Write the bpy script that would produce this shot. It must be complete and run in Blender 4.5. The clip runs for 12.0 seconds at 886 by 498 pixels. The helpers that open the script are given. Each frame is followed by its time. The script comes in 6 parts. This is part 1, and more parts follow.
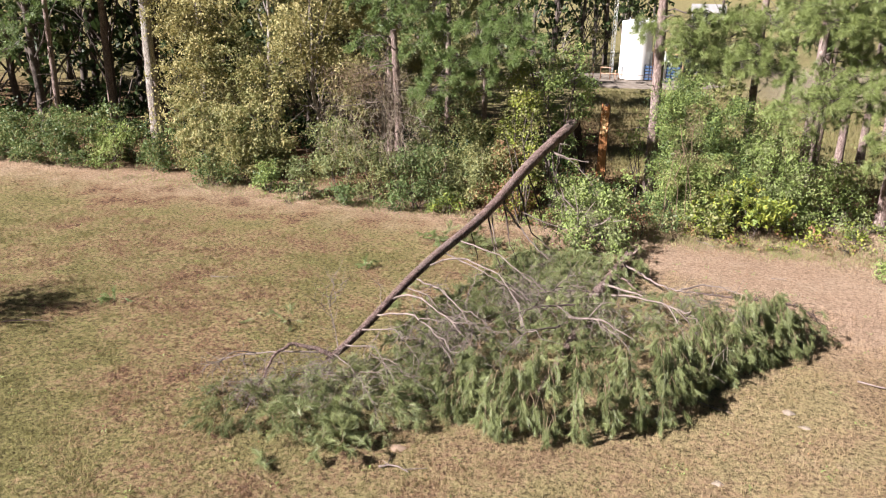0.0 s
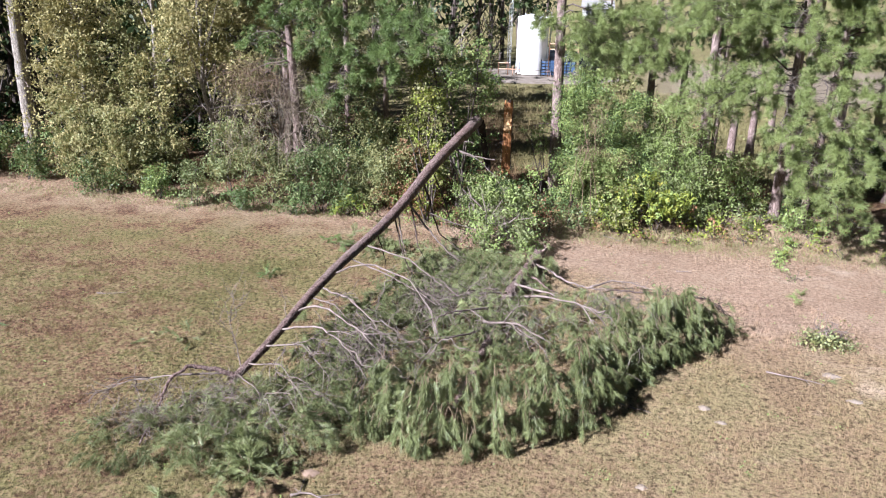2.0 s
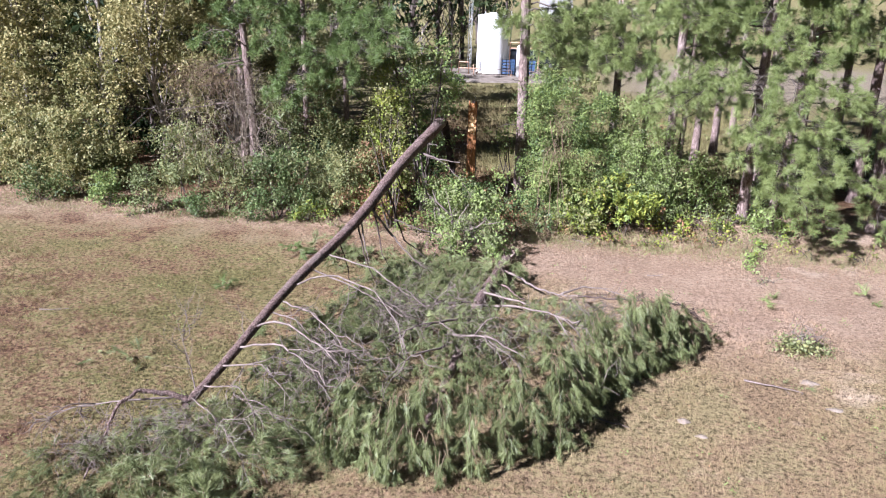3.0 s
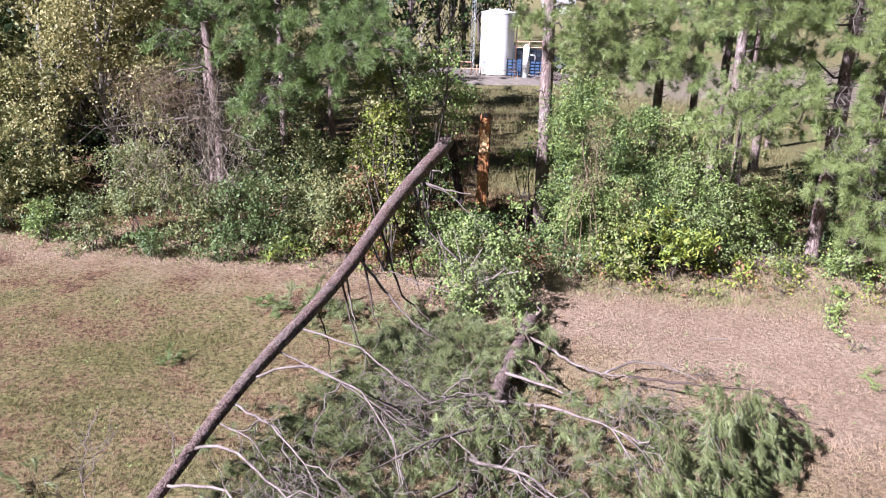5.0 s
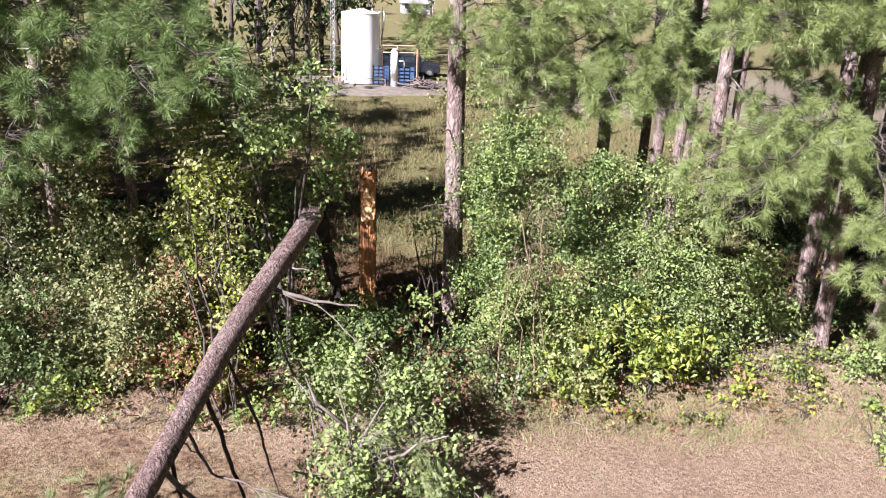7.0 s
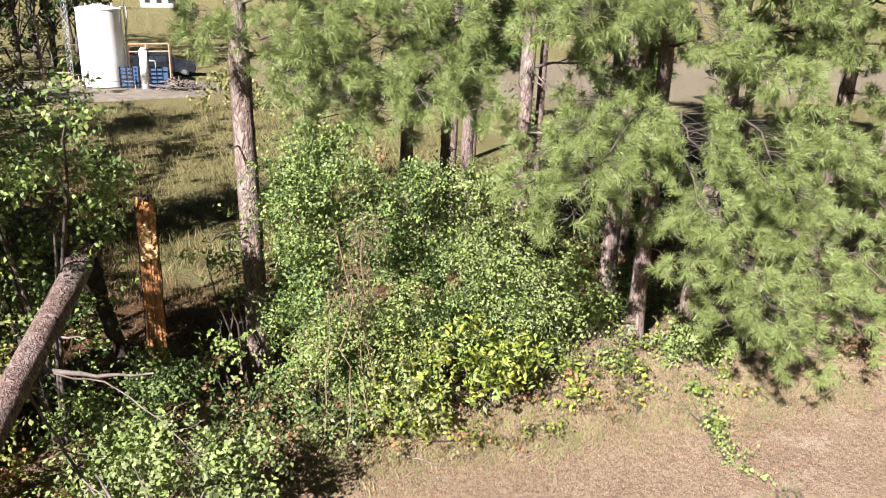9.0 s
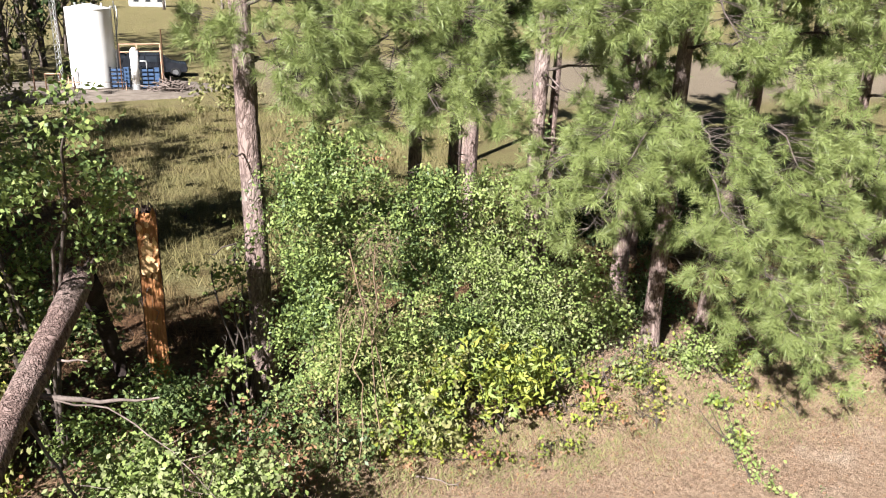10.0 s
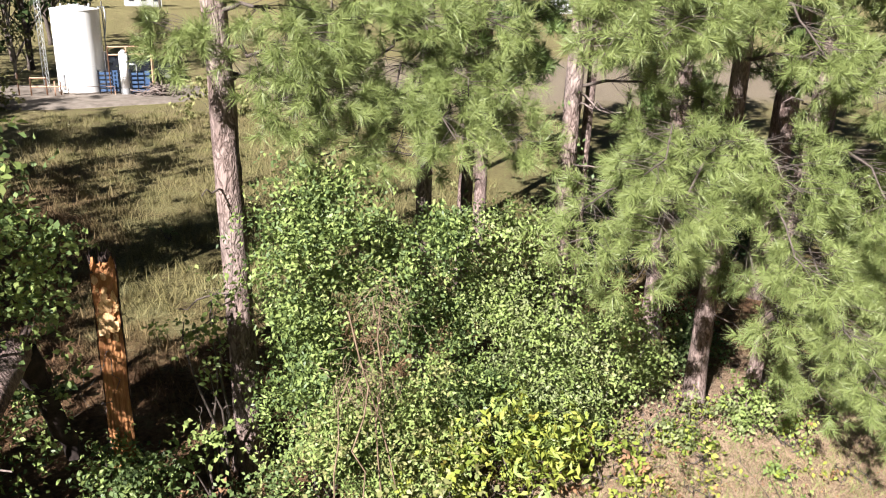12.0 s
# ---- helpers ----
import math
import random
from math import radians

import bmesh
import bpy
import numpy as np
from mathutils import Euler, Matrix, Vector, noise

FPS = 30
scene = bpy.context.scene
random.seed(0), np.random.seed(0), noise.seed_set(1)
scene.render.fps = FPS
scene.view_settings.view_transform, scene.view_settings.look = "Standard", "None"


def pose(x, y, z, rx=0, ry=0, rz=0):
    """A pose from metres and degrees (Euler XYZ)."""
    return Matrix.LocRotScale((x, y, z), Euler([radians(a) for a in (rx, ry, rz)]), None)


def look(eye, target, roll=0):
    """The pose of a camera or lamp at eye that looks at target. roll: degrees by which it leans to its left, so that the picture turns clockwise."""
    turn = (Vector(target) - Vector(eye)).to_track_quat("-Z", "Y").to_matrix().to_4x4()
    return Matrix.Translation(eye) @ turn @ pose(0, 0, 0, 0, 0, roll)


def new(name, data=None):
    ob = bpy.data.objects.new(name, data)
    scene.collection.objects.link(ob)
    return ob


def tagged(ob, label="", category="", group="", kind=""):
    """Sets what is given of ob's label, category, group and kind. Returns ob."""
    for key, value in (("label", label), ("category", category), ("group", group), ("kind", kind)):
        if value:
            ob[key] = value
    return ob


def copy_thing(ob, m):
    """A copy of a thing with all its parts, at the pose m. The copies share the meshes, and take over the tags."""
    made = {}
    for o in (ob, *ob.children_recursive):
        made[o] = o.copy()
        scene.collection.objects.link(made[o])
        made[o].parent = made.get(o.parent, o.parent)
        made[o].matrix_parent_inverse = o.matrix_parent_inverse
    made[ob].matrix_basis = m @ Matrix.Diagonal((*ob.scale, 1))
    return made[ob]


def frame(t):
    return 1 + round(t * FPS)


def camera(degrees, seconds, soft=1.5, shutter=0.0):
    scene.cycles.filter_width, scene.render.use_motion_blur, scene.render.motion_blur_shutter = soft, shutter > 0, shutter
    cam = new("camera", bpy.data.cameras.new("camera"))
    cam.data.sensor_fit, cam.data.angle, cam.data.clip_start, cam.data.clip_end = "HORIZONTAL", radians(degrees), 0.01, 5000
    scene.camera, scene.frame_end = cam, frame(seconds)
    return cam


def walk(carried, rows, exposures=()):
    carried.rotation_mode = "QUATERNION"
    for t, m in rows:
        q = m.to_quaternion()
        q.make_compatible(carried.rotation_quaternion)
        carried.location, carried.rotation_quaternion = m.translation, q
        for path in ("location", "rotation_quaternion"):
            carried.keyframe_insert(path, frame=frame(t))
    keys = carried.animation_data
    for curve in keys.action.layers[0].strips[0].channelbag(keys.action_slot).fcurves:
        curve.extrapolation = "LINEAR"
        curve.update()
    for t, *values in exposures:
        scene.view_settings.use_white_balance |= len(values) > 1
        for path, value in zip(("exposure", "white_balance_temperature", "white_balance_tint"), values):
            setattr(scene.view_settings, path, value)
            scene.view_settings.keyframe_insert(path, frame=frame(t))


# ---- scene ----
cam = camera(59.0, 12.0, soft=1.1)
PATH = [
    (0, (-0.028, 0.481, 8.834), (-0.633, 2.272, 8.179), 1.1),
    (0.5, (-0.094, 0.593, 8.833), (-0.698, 2.38, 8.17), 1.1),
    (1, (-0.136, 0.655, 8.729), (-0.739, 2.443, 8.065), 1.2),
    (1.5, (-0.244, 0.927, 8.734), (-0.811, 2.727, 8.07), 1.2),
    (2, (-0.391, 1.265, 8.768), (-0.757, 3.118, 8.109), 1.5),
    (2.5, (-0.537, 1.629, 8.75), (-0.807, 3.498, 8.093), 1.6),
    (3, (-0.696, 2.149, 8.701), (-0.964, 4.018, 8.042), 1.7),
    (4.8, (-1.628, 6.626, 8.462), (-1.889, 8.495, 7.798), 1.7),
    (5, (-1.725, 7.324, 8.437), (-1.988, 9.191, 7.771), 1.7),
    (5.5, (-2.062, 9.252, 8.332), (-2.323, 11.12, 7.666), 1.7),
    (6, (-2.397, 11.4, 8.248), (-2.645, 13.269, 7.581), 1.9),
    (6.5, (-2.741, 13.657, 8.153), (-2.787, 15.545, 7.494), 2.1),
    (7, (-2.96, 15.432, 8.128), (-2.882, 17.32, 7.472), 2.4),
    (7.5, (-3.115, 16.51, 8.09), (-2.942, 18.392, 7.435), 2.4),
    (7.7, (-3.136, 16.761, 8.102), (-2.9, 18.636, 7.447), 2.6),
    (9.3, (-3.501, 17.485, 8.112), (-2.839, 19.255, 7.457), 2.1),
    (9.5, (-3.544, 17.65, 8.114), (-2.883, 19.42, 7.458), 2.1),
    (10, (-3.62, 18.023, 8.127), (-2.959, 19.793, 7.47), 2.1),
    (10.5, (-3.599, 18.343, 8.124), (-2.938, 20.112, 7.466), 2.1),
    (11, (-3.488, 18.856, 8.121), (-2.826, 20.625, 7.464), 2.1),
    (11.5, (-3.307, 19.534, 8.119), (-2.644, 21.303, 7.461), 2.0),
    (12, (-3.06, 20.352, 8.135), (-2.398, 22.12, 7.475), 2.0),
]
EXPOSURE = 1.88
walk(cam, [(t, look(eye, target, roll)) for t, eye, target, roll in PATH],
     [(0, EXPOSURE, 6350, 17), (1.0, EXPOSURE, 5950, 15), (2.6, EXPOSURE, 5500, 20), (6.2, EXPOSURE + 0.06, 5520, 25), (7.8, EXPOSURE + 0.07, 6220, 15), (9.4, EXPOSURE, 6280, 13), (12, EXPOSURE, 6300, 14)])

# ---------------------------------------------------------------- light
SUN_AZ, SUN_EL = 223.0, 38.0          # degrees: where the light comes from, counted from +x towards +y, and its height
world = bpy.data.worlds.new("sky")
scene.world = world
world.use_nodes = True
wn = world.node_tree
sky = wn.nodes.new("ShaderNodeTexSky")
sky.sky_type, sky.sun_disc = "NISHITA", False
sky.sun_elevation, sky.sun_rotation = radians(SUN_EL), radians(90 - SUN_AZ)
wn.links.new(sky.outputs[0], wn.nodes["Background"].inputs[0])
wn.nodes["Background"].inputs[1].default_value = 0.0085
sun = new("sun", bpy.data.lights.new("sun", "SUN"))
sun.data.energy, sun.data.angle, sun.data.color = 5.0, radians(0.53), (1.0, 0.965, 0.92)
_az, _el = radians(SUN_AZ), radians(SUN_EL)
sun.matrix_world = look((60 * math.cos(_az) * math.cos(_el), 60 * math.sin(_az) * math.cos(_el), 60 * math.sin(_el)), (0, 0, 0))

# ---------------------------------------------------------------- materials


def mat(name, rough=0.7, metal=0.0, spec=0.3):
    m = bpy.data.materials.new(name)
    m.use_nodes = True
    b = m.node_tree.nodes["Principled BSDF"]
    b.inputs["Roughness"].default_value, b.inputs["Metallic"].default_value = rough, metal
    b.inputs["Specular IOR Level"].default_value = spec
    return m, m.node_tree, b


def node(nt, kind, ins=None, **props):
    n = nt.nodes.new(kind)
    if "data_type" in props:
        n.data_type = props["data_type"]
    if "blend_type" in props:
        n.blend_type = props["blend_type"]
    if "operation" in props:
        n.operation = props["operation"]
    if "feature" in props:
        n.feature = props["feature"]
    if "interpolation_type" in props:
        n.interpolation_type = props["interpolation_type"]
    for k, v in (ins or {}).items():
        s = n.inputs[k]
        if isinstance(v, bpy.types.NodeSocket):
            nt.links.new(v, s)
        else:
            s.default_value = v
    return n


def ramp(nt, fac, stops):
    n = nt.nodes.new("ShaderNodeValToRGB")
    e = n.color_ramp.elements
    while len(e) < len(stops):
        e.new(0.5)
    for s, (p, c) in zip(e, stops):
        s.position, s.color = p, (*c, 1)
    nt.links.new(fac, n.inputs[0])
    return n.outputs[0]


def mixc(nt, fac, a, b, mode="MIX"):
    n = node(nt, "ShaderNodeMix", data_type="RGBA", blend_type=mode)
    for k, v in ((0, fac), (6, a), (7, b)):
        if isinstance(v, bpy.types.NodeSocket):
            nt.links.new(v, n.inputs[k])
        else:
            n.inputs[k].default_value = v if k == 0 else (*v, 1)
    return n.outputs[2]


def math_(nt, op, a, b=0.0, c=0.0):
    n = node(nt, "ShaderNodeMath", {0: a, 1: b, 2: c}, operation=op)
    return n.outputs[0]


def where(nt, scale=(1, 1, 1)):
    tc = nt.nodes.new("ShaderNodeTexCoord")
    mp = node(nt, "ShaderNodeMapping", {0: tc.outputs["Object"], 3: scale})
    return mp.outputs[0]


def noise_(nt, vec, scale, detail=3.0, rough=0.55):
    return node(nt, "ShaderNodeTexNoise", {"Vector": vec, "Scale": scale, "Detail": detail, "Roughness": rough}).outputs[0]


def bump(nt, b, height, strength=0.5, dist=0.02):
    n = node(nt, "ShaderNodeBump", {"Height": height, "Strength": strength, "Distance": dist})
    nt.links.new(n.outputs[0], b.inputs["Normal"])


def leaf_material(name, stops, rough=0.55, through_=0.42, spec=0.2, patch=0.45):
    """Leaves: a colour of its own for each, patches over the plant, light passing through."""
    m, nt, b = mat(name, rough, 0, spec)
    geo = nt.nodes.new("ShaderNodeNewGeometry")
    n = noise_(nt, geo.outputs["Position"], 0.9, 2)
    n2 = noise_(nt, geo.outputs["Position"], 3.2, 2)
    own = math_(nt, "MULTIPLY_ADD", geo.outputs["Random Per Island"], 0.36, 0.28)
    f = math_(nt, "MULTIPLY_ADD", math_(nt, "SUBTRACT", n, 0.5), patch * 2.2, own)
    f = math_(nt, "MULTIPLY_ADD", math_(nt, "SUBTRACT", n2, 0.5), patch * 1.6, f)
    col = ramp(nt, f, stops)
    nt.links.new(col, b.inputs["Base Color"])
    tr = nt.nodes.new("ShaderNodeBsdfTranslucent")
    bright = node(nt, "ShaderNodeMix", data_type="RGBA", blend_type="ADD")
    bright.inputs[0].default_value = 1.0
    nt.links.new(col, bright.inputs[6])
    nt.links.new(mixc(nt, 0.5, col, (0.5, 0.6, 0.12), "MULTIPLY"), bright.inputs[7])
    nt.links.new(bright.outputs[2], tr.inputs[0])
    mx = node(nt, "ShaderNodeMixShader", {0: through_, 1: b.outputs[0], 2: tr.outputs[0]})
    nt.links.new(mx.outputs[0], nt.nodes["Material Output"].inputs[0])
    return m


def bark_material(name, dark, mid, light, plate=7.0, lichen=0.15):
    """Plated bark: long furrows, small uneven scales, grey lichen."""
    m, nt, b = mat(name, 0.92, 0, 0.12)
    v = where(nt, (1, 1, 0.42))
    wn_ = node(nt, "ShaderNodeTexNoise", {"Vector": v, "Scale": 9.0, "Detail": 3.0})
    warp = node(nt, "ShaderNodeMix", {0: 0.22, 4: v, 5: wn_.outputs[1]}, data_type="VECTOR").outputs[1]
    vo = node(nt, "ShaderNodeTexVoronoi", {"Vector": warp, "Scale": plate}, feature="DISTANCE_TO_EDGE")
    cell = node(nt, "ShaderNodeTexVoronoi", {"Vector": warp, "Scale": plate})
    edge = ramp(nt, vo.outputs[0], [(0.0, (0, 0, 0)), (0.2, (1, 1, 1))])
    furrow = ramp(nt, noise_(nt, where(nt, (1, 1, 0.22)), 15.0, 4, 0.65), [(0.36, (0, 0, 0)), (0.56, (1, 1, 1))])
    sep = node(nt, "ShaderNodeSeparateColor", {0: cell.outputs["Color"]})
    plates = mixc(nt, math_(nt, "MULTIPLY_ADD", noise_(nt, v, 26.0, 3), 0.7, math_(nt, "MULTIPLY", sep.outputs[0], 0.35)), mid, light)
    deep = math_(nt, "MULTIPLY_ADD", furrow, 0.4, math_(nt, "MULTIPLY", edge, 0.6))
    col = mixc(nt, deep, dark, plates)
    big = ramp(nt, noise_(nt, where(nt, (1, 1, 0.5)), 1.1, 3), [(0.5, (0, 0, 0)), (0.7, (1, 1, 1))])
    col = mixc(nt, math_(nt, "MULTIPLY", big, lichen), col, (0.40, 0.40, 0.36))
    nt.links.new(col, b.inputs["Base Color"])
    h = math_(nt, "ADD", math_(nt, "MULTIPLY", deep, 0.9), math_(nt, "MULTIPLY", noise_(nt, v, 60, 3), 0.35))
    bump(nt, b, h, 1.0, 0.03)
    return m


def plain_material(name, c1, c2, scale=4.0, rough=0.7, metal=0.0, spec=0.3, bumps=0.0, stretch=(1, 1, 1), fine=40.0):
    m, nt, b = mat(name, rough, metal, spec)
    v = where(nt, stretch)
    f = math_(nt, "ADD", math_(nt, "MULTIPLY", noise_(nt, v, scale, 4), 0.65), math_(nt, "MULTIPLY", noise_(nt, v, fine, 3), 0.35))
    nt.links.new(ramp(nt, f, [(0.36, c1), (0.64, c2)]), b.inputs["Base Color"])
    if bumps:
        bump(nt, b, f, bumps, 0.03)
    return m


def field_colour(nt, vec, extra):
    """The mown field: olive and tan grass in patches, pinkish pine straw towards the trees, pale worn earth, green meadow far off."""
    sep = node(nt, "ShaderNodeSeparateXYZ", {0: vec})
    x, y = sep.outputs[0], sep.outputs[1]
    big = noise_(nt, vec, 0.16, 3)
    med = noise_(nt, vec, 0.8, 4, 0.6)
    fine = noise_(nt, vec, 7.0, 4, 0.7)
    f = math_(nt, "ADD", math_(nt, "MULTIPLY", big, 0.55), math_(nt, "MULTIPLY", med, 0.45))
    f = math_(nt, "MULTIPLY_ADD", math_(nt, "SUBTRACT", fine, 0.5), 0.5, f)
    f = math_(nt, "MULTIPLY_ADD", math_(nt, "SUBTRACT", f, 0.5), 2.6, 0.5)
    f = math_(nt, "ADD", f, extra)
    left = node(nt, "ShaderNodeMapRange", {0: x, 1: -9.0, 2: -20.0, 3: 0.0, 4: 0.09}).outputs[0]
    f = math_(nt, "ADD", f, left)
    near = node(nt, "ShaderNodeMapRange", {0: y, 1: 19.0, 2: 11.0, 3: 0.0, 4: 0.12}).outputs[0]
    f = math_(nt, "ADD", f, near)
    grass = ramp(nt, f, [(0.14, (0.085, 0.047, 0.031)), (0.32, (0.165, 0.098, 0.060)), (0.50, (0.212, 0.155, 0.083)), (0.64, (0.18, 0.152, 0.068)), (0.84, (0.135, 0.122, 0.048))])
    # grass turns drier and paler to the right; down-sun brightness is put in too
    dry = node(nt, "ShaderNodeMapRange", {0: math_(nt, "MULTIPLY_ADD", med, 4.0, x), 1: -10.0, 2: 6.0, 3: 0.0, 4: 0.42}, interpolation_type="SMOOTHSTEP").outputs[0]
    grass = mixc(nt, dry, grass, (0.36, 0.275, 0.165))
    # straw band: nearer to the camera on the open right-hand side
    lim = node(nt, "ShaderNodeMapRange", {0: x, 1: -6.0, 2: 4.0, 3: 26.6, 4: 19.8}).outputs[0]
    d = math_(nt, "SUBTRACT", y, lim)
    d = math_(nt, "MULTIPLY_ADD", math_(nt, "SUBTRACT", med, 0.5), 7.0, d)
    straw = node(nt, "ShaderNodeMapRange", {0: d, 1: -1.5, 2: 3.0}, interpolation_type="SMOOTHSTEP").outputs[0]
    strawc = ramp(nt, math_(nt, "ADD", math_(nt, "MULTIPLY", fine, 0.6), math_(nt, "MULTIPLY", med, 0.4)), [(0.22, (0.215, 0.14, 0.092)), (0.48, (0.315, 0.218, 0.152)), (0.74, (0.42, 0.31, 0.228))])
    col = mixc(nt, math_(nt, "MULTIPLY", straw, 0.88), grass, strawc)
    # worn pale earth
    worn = ramp(nt, noise_(nt, node(nt, "ShaderNodeMapping", {0: vec, 3: (0.5, 1, 1)}).outputs[0], 0.75, 3), [(0.60, (0, 0, 0)), (0.72, (1, 1, 1))])
    side = node(nt, "ShaderNodeMapRange", {0: x, 1: 0.5, 2: 5.0}, interpolation_type="SMOOTHSTEP").outputs[0]
    col = mixc(nt, math_(nt, "MULTIPLY", math_(nt, "MULTIPLY", worn, side), 0.75), col, (0.46, 0.36, 0.27))
    # forest floor behind the edge, then the far meadow
    shift = node(nt, "ShaderNodeMapRange", {0: x, 1: 1.5, 2: 5.0, 3: 0.0, 4: 2.6}).outputs[0]
    wood = node(nt, "ShaderNodeMapRange", {0: math_(nt, "SUBTRACT", math_(nt, "MULTIPLY_ADD", med, 2.0, y), shift), 1: 29.5, 2: 32.0}).outputs[0]
    litter = ramp(nt, math_(nt, "ADD", math_(nt, "MULTIPLY", fine, 0.5), math_(nt, "MULTIPLY", med, 0.5)), [(0.35, (0.075, 0.04, 0.022)), (0.52, (0.17, 0.10, 0.055)), (0.66, (0.20, 0.17, 0.085))])
    # olive grass goes on through the gap to the tank
    lane = node(nt, "ShaderNodeMapRange", {0: math_(nt, "MULTIPLY_ADD", med, 3.0, x), 1: -4.6, 2: -2.6}).outputs[0]
    back = node(nt, "ShaderNodeMapRange", {0: math_(nt, "MULTIPLY_ADD", med, 3.0, y), 1: 37.5, 2: 41.0}).outputs[0]
    open_ = math_(nt, "MULTIPLY", lane, back)
    rough_grass = ramp(nt, math_(nt, "ADD", math_(nt, "MULTIPLY", fine, 0.5), math_(nt, "MULTIPLY", med, 0.5)), [(0.34, (0.085, 0.062, 0.032)), (0.5, (0.165, 0.145, 0.062)), (0.66, (0.225, 0.21, 0.105))])
    col = mixc(nt, wood, col, mixc(nt, open_, litter, rough_grass))
    far = node(nt, "ShaderNodeMapRange", {0: math_(nt, "MULTIPLY_ADD", med, 8.0, y), 1: 46.0, 2: 66.0}, interpolation_type="SMOOTHSTEP").outputs[0]
    meadow = ramp(nt, math_(nt, "ADD", math_(nt, "MULTIPLY", med, 0.6), math_(nt, "MULTIPLY", fine, 0.4)), [(0.32, (0.10, 0.08, 0.038)), (0.45, (0.18, 0.15, 0.075)), (0.56, (0.165, 0.15, 0.063)), (0.70, (0.098, 0.105, 0.04))])
    col = mixc(nt, far, col, meadow)
    # pale gravel lot beside the tank's pad
    lot_x = node(nt, "ShaderNodeMapRange", {0: math_(nt, "MULTIPLY_ADD", med, 6.0, x), 1: 5.0, 2: 10.0}).outputs[0]
    lot_y = math_(nt, "MULTIPLY", node(nt, "ShaderNodeMapRange", {0: math_(nt, "MULTIPLY_ADD", med, 8.0, y), 1: 68.0, 2: 74.0}).outputs[0], node(nt, "ShaderNodeMapRange", {0: math_(nt, "MULTIPLY_ADD", med, 8.0, y), 1: 104.0, 2: 96.0}).outputs[0])
    col = mixc(nt, math_(nt, "MULTIPLY", math_(nt, "MULTIPLY", lot_x, lot_y), 0.8), col, (0.215, 0.175, 0.135))
    return col, straw, fine


def ground_material():
    m, nt, b = mat("ground_turf", 0.95, 0, 0.1)
    tc = nt.nodes.new("ShaderNodeNewGeometry").outputs["Position"]
    col, straw, fine = field_colour(nt, tc, 0.0)
    # specks put the shade of gaps between grass lumps into the colour
    speck = ramp(nt, noise_(nt, tc, 10.0, 5, 0.78), [(0.38, (0.2, 0.18, 0.15)), (0.56, (1.4, 1.4, 1.38))])
    calm = node(nt, "ShaderNodeMapRange", {0: straw, 3: 0.85, 4: 0.4}).outputs[0]
    col = mixc(nt, calm, col, speck, "MULTIPLY")
    nt.links.new(col, b.inputs["Base Color"])
    h = math_(nt, "ADD", noise_(nt, tc, 11.0, 5, 0.7), math_(nt, "MULTIPLY", noise_(nt, tc, 60.0, 3, 0.7), 0.5))
    bump(nt, b, h, 1.0, 0.12)
    return m


def blade_material():
    m, nt, b = mat("grass_blades", 0.7, 0, 0.2)
    geo = nt.nodes.new("ShaderNodeNewGeometry")
    r = math_(nt, "MULTIPLY", math_(nt, "SUBTRACT", geo.outputs["Random Per Island"], 0.45), 0.6)
    col, straw, fine = field_colour(nt, geo.outputs["Position"], r)
    col = mixc(nt, 1.0, col, (1.2, 1.2, 1.15), "MULTIPLY")
    nt.links.new(col, b.inputs["Base Color"])
    tr = nt.nodes.new("ShaderNodeBsdfTranslucent")
    nt.links.new(col, tr.inputs[0])
    mx = node(nt, "ShaderNodeMixShader", {0: 0.3, 1: b.outputs[0], 2: tr.outputs[0]})
    nt.links.new(mx.outputs[0], nt.nodes["Material Output"].inputs[0])
    return m


M_GROUND = ground_material()
M_BLADE = blade_material()
M_BARK = bark_material("pine_bark", (0.08, 0.052, 0.044), (0.215, 0.152, 0.128), (0.35, 0.272, 0.242), 13.0)
M_BARK_FALLEN = bark_material("pine_bark_fallen", (0.05, 0.03, 0.025), (0.17, 0.11, 0.092), (0.315, 0.23, 0.205), 17.0, 0.12)
M_BARK_GREY = bark_material("grey_bark", (0.09, 0.07, 0.055), (0.26, 0.22, 0.19), (0.42, 0.38, 0.33), 15.0, 0.35)
M_DARKTWIG = plain_material("dark_dead_wood", (0.035, 0.024, 0.02), (0.10, 0.072, 0.06), 6, 0.9, 0, 0.15, 0.5)
# slab bark: deep shade is put into this near-black colour
M_SLABSHADE = plain_material("slab_bark_shade_in_colour", (0.014, 0.01, 0.009), (0.042, 0.031, 0.027), 6, 0.9, 0, 0.15, 0.5)
M_PALETWIG = plain_material("pale_peeled_wood", (0.10, 0.077, 0.067), (0.235, 0.19, 0.165), 5, 0.85, 0, 0.2, 0.4, (1, 1, 1))
M_GREYTWIG = plain_material("grey_dead_twigs", (0.09, 0.07, 0.06), (0.225, 0.18, 0.157), 6, 0.9, 0, 0.15, 0.3)
M_DRYVINE = plain_material("dry_brown_vine", (0.115, 0.08, 0.052), (0.25, 0.182, 0.12), 6, 0.9, 0, 0.15, 0.3)
M_DARKSTEM = plain_material("dark_stem_bark", (0.05, 0.04, 0.033), (0.13, 0.105, 0.09), 8, 0.9, 0, 0.15, 0.3)
M_VINEGREY = plain_material("weathered_vine", (0.15, 0.12, 0.085), (0.31, 0.258, 0.19), 6, 0.9, 0, 0.15, 0.3)
M_RAW = plain_material("raw_split_wood", (0.25, 0.10, 0.042), (0.50, 0.245, 0.10), 3.5, 0.75, 0, 0.2, 0.6, (6, 6, 0.45), 22)
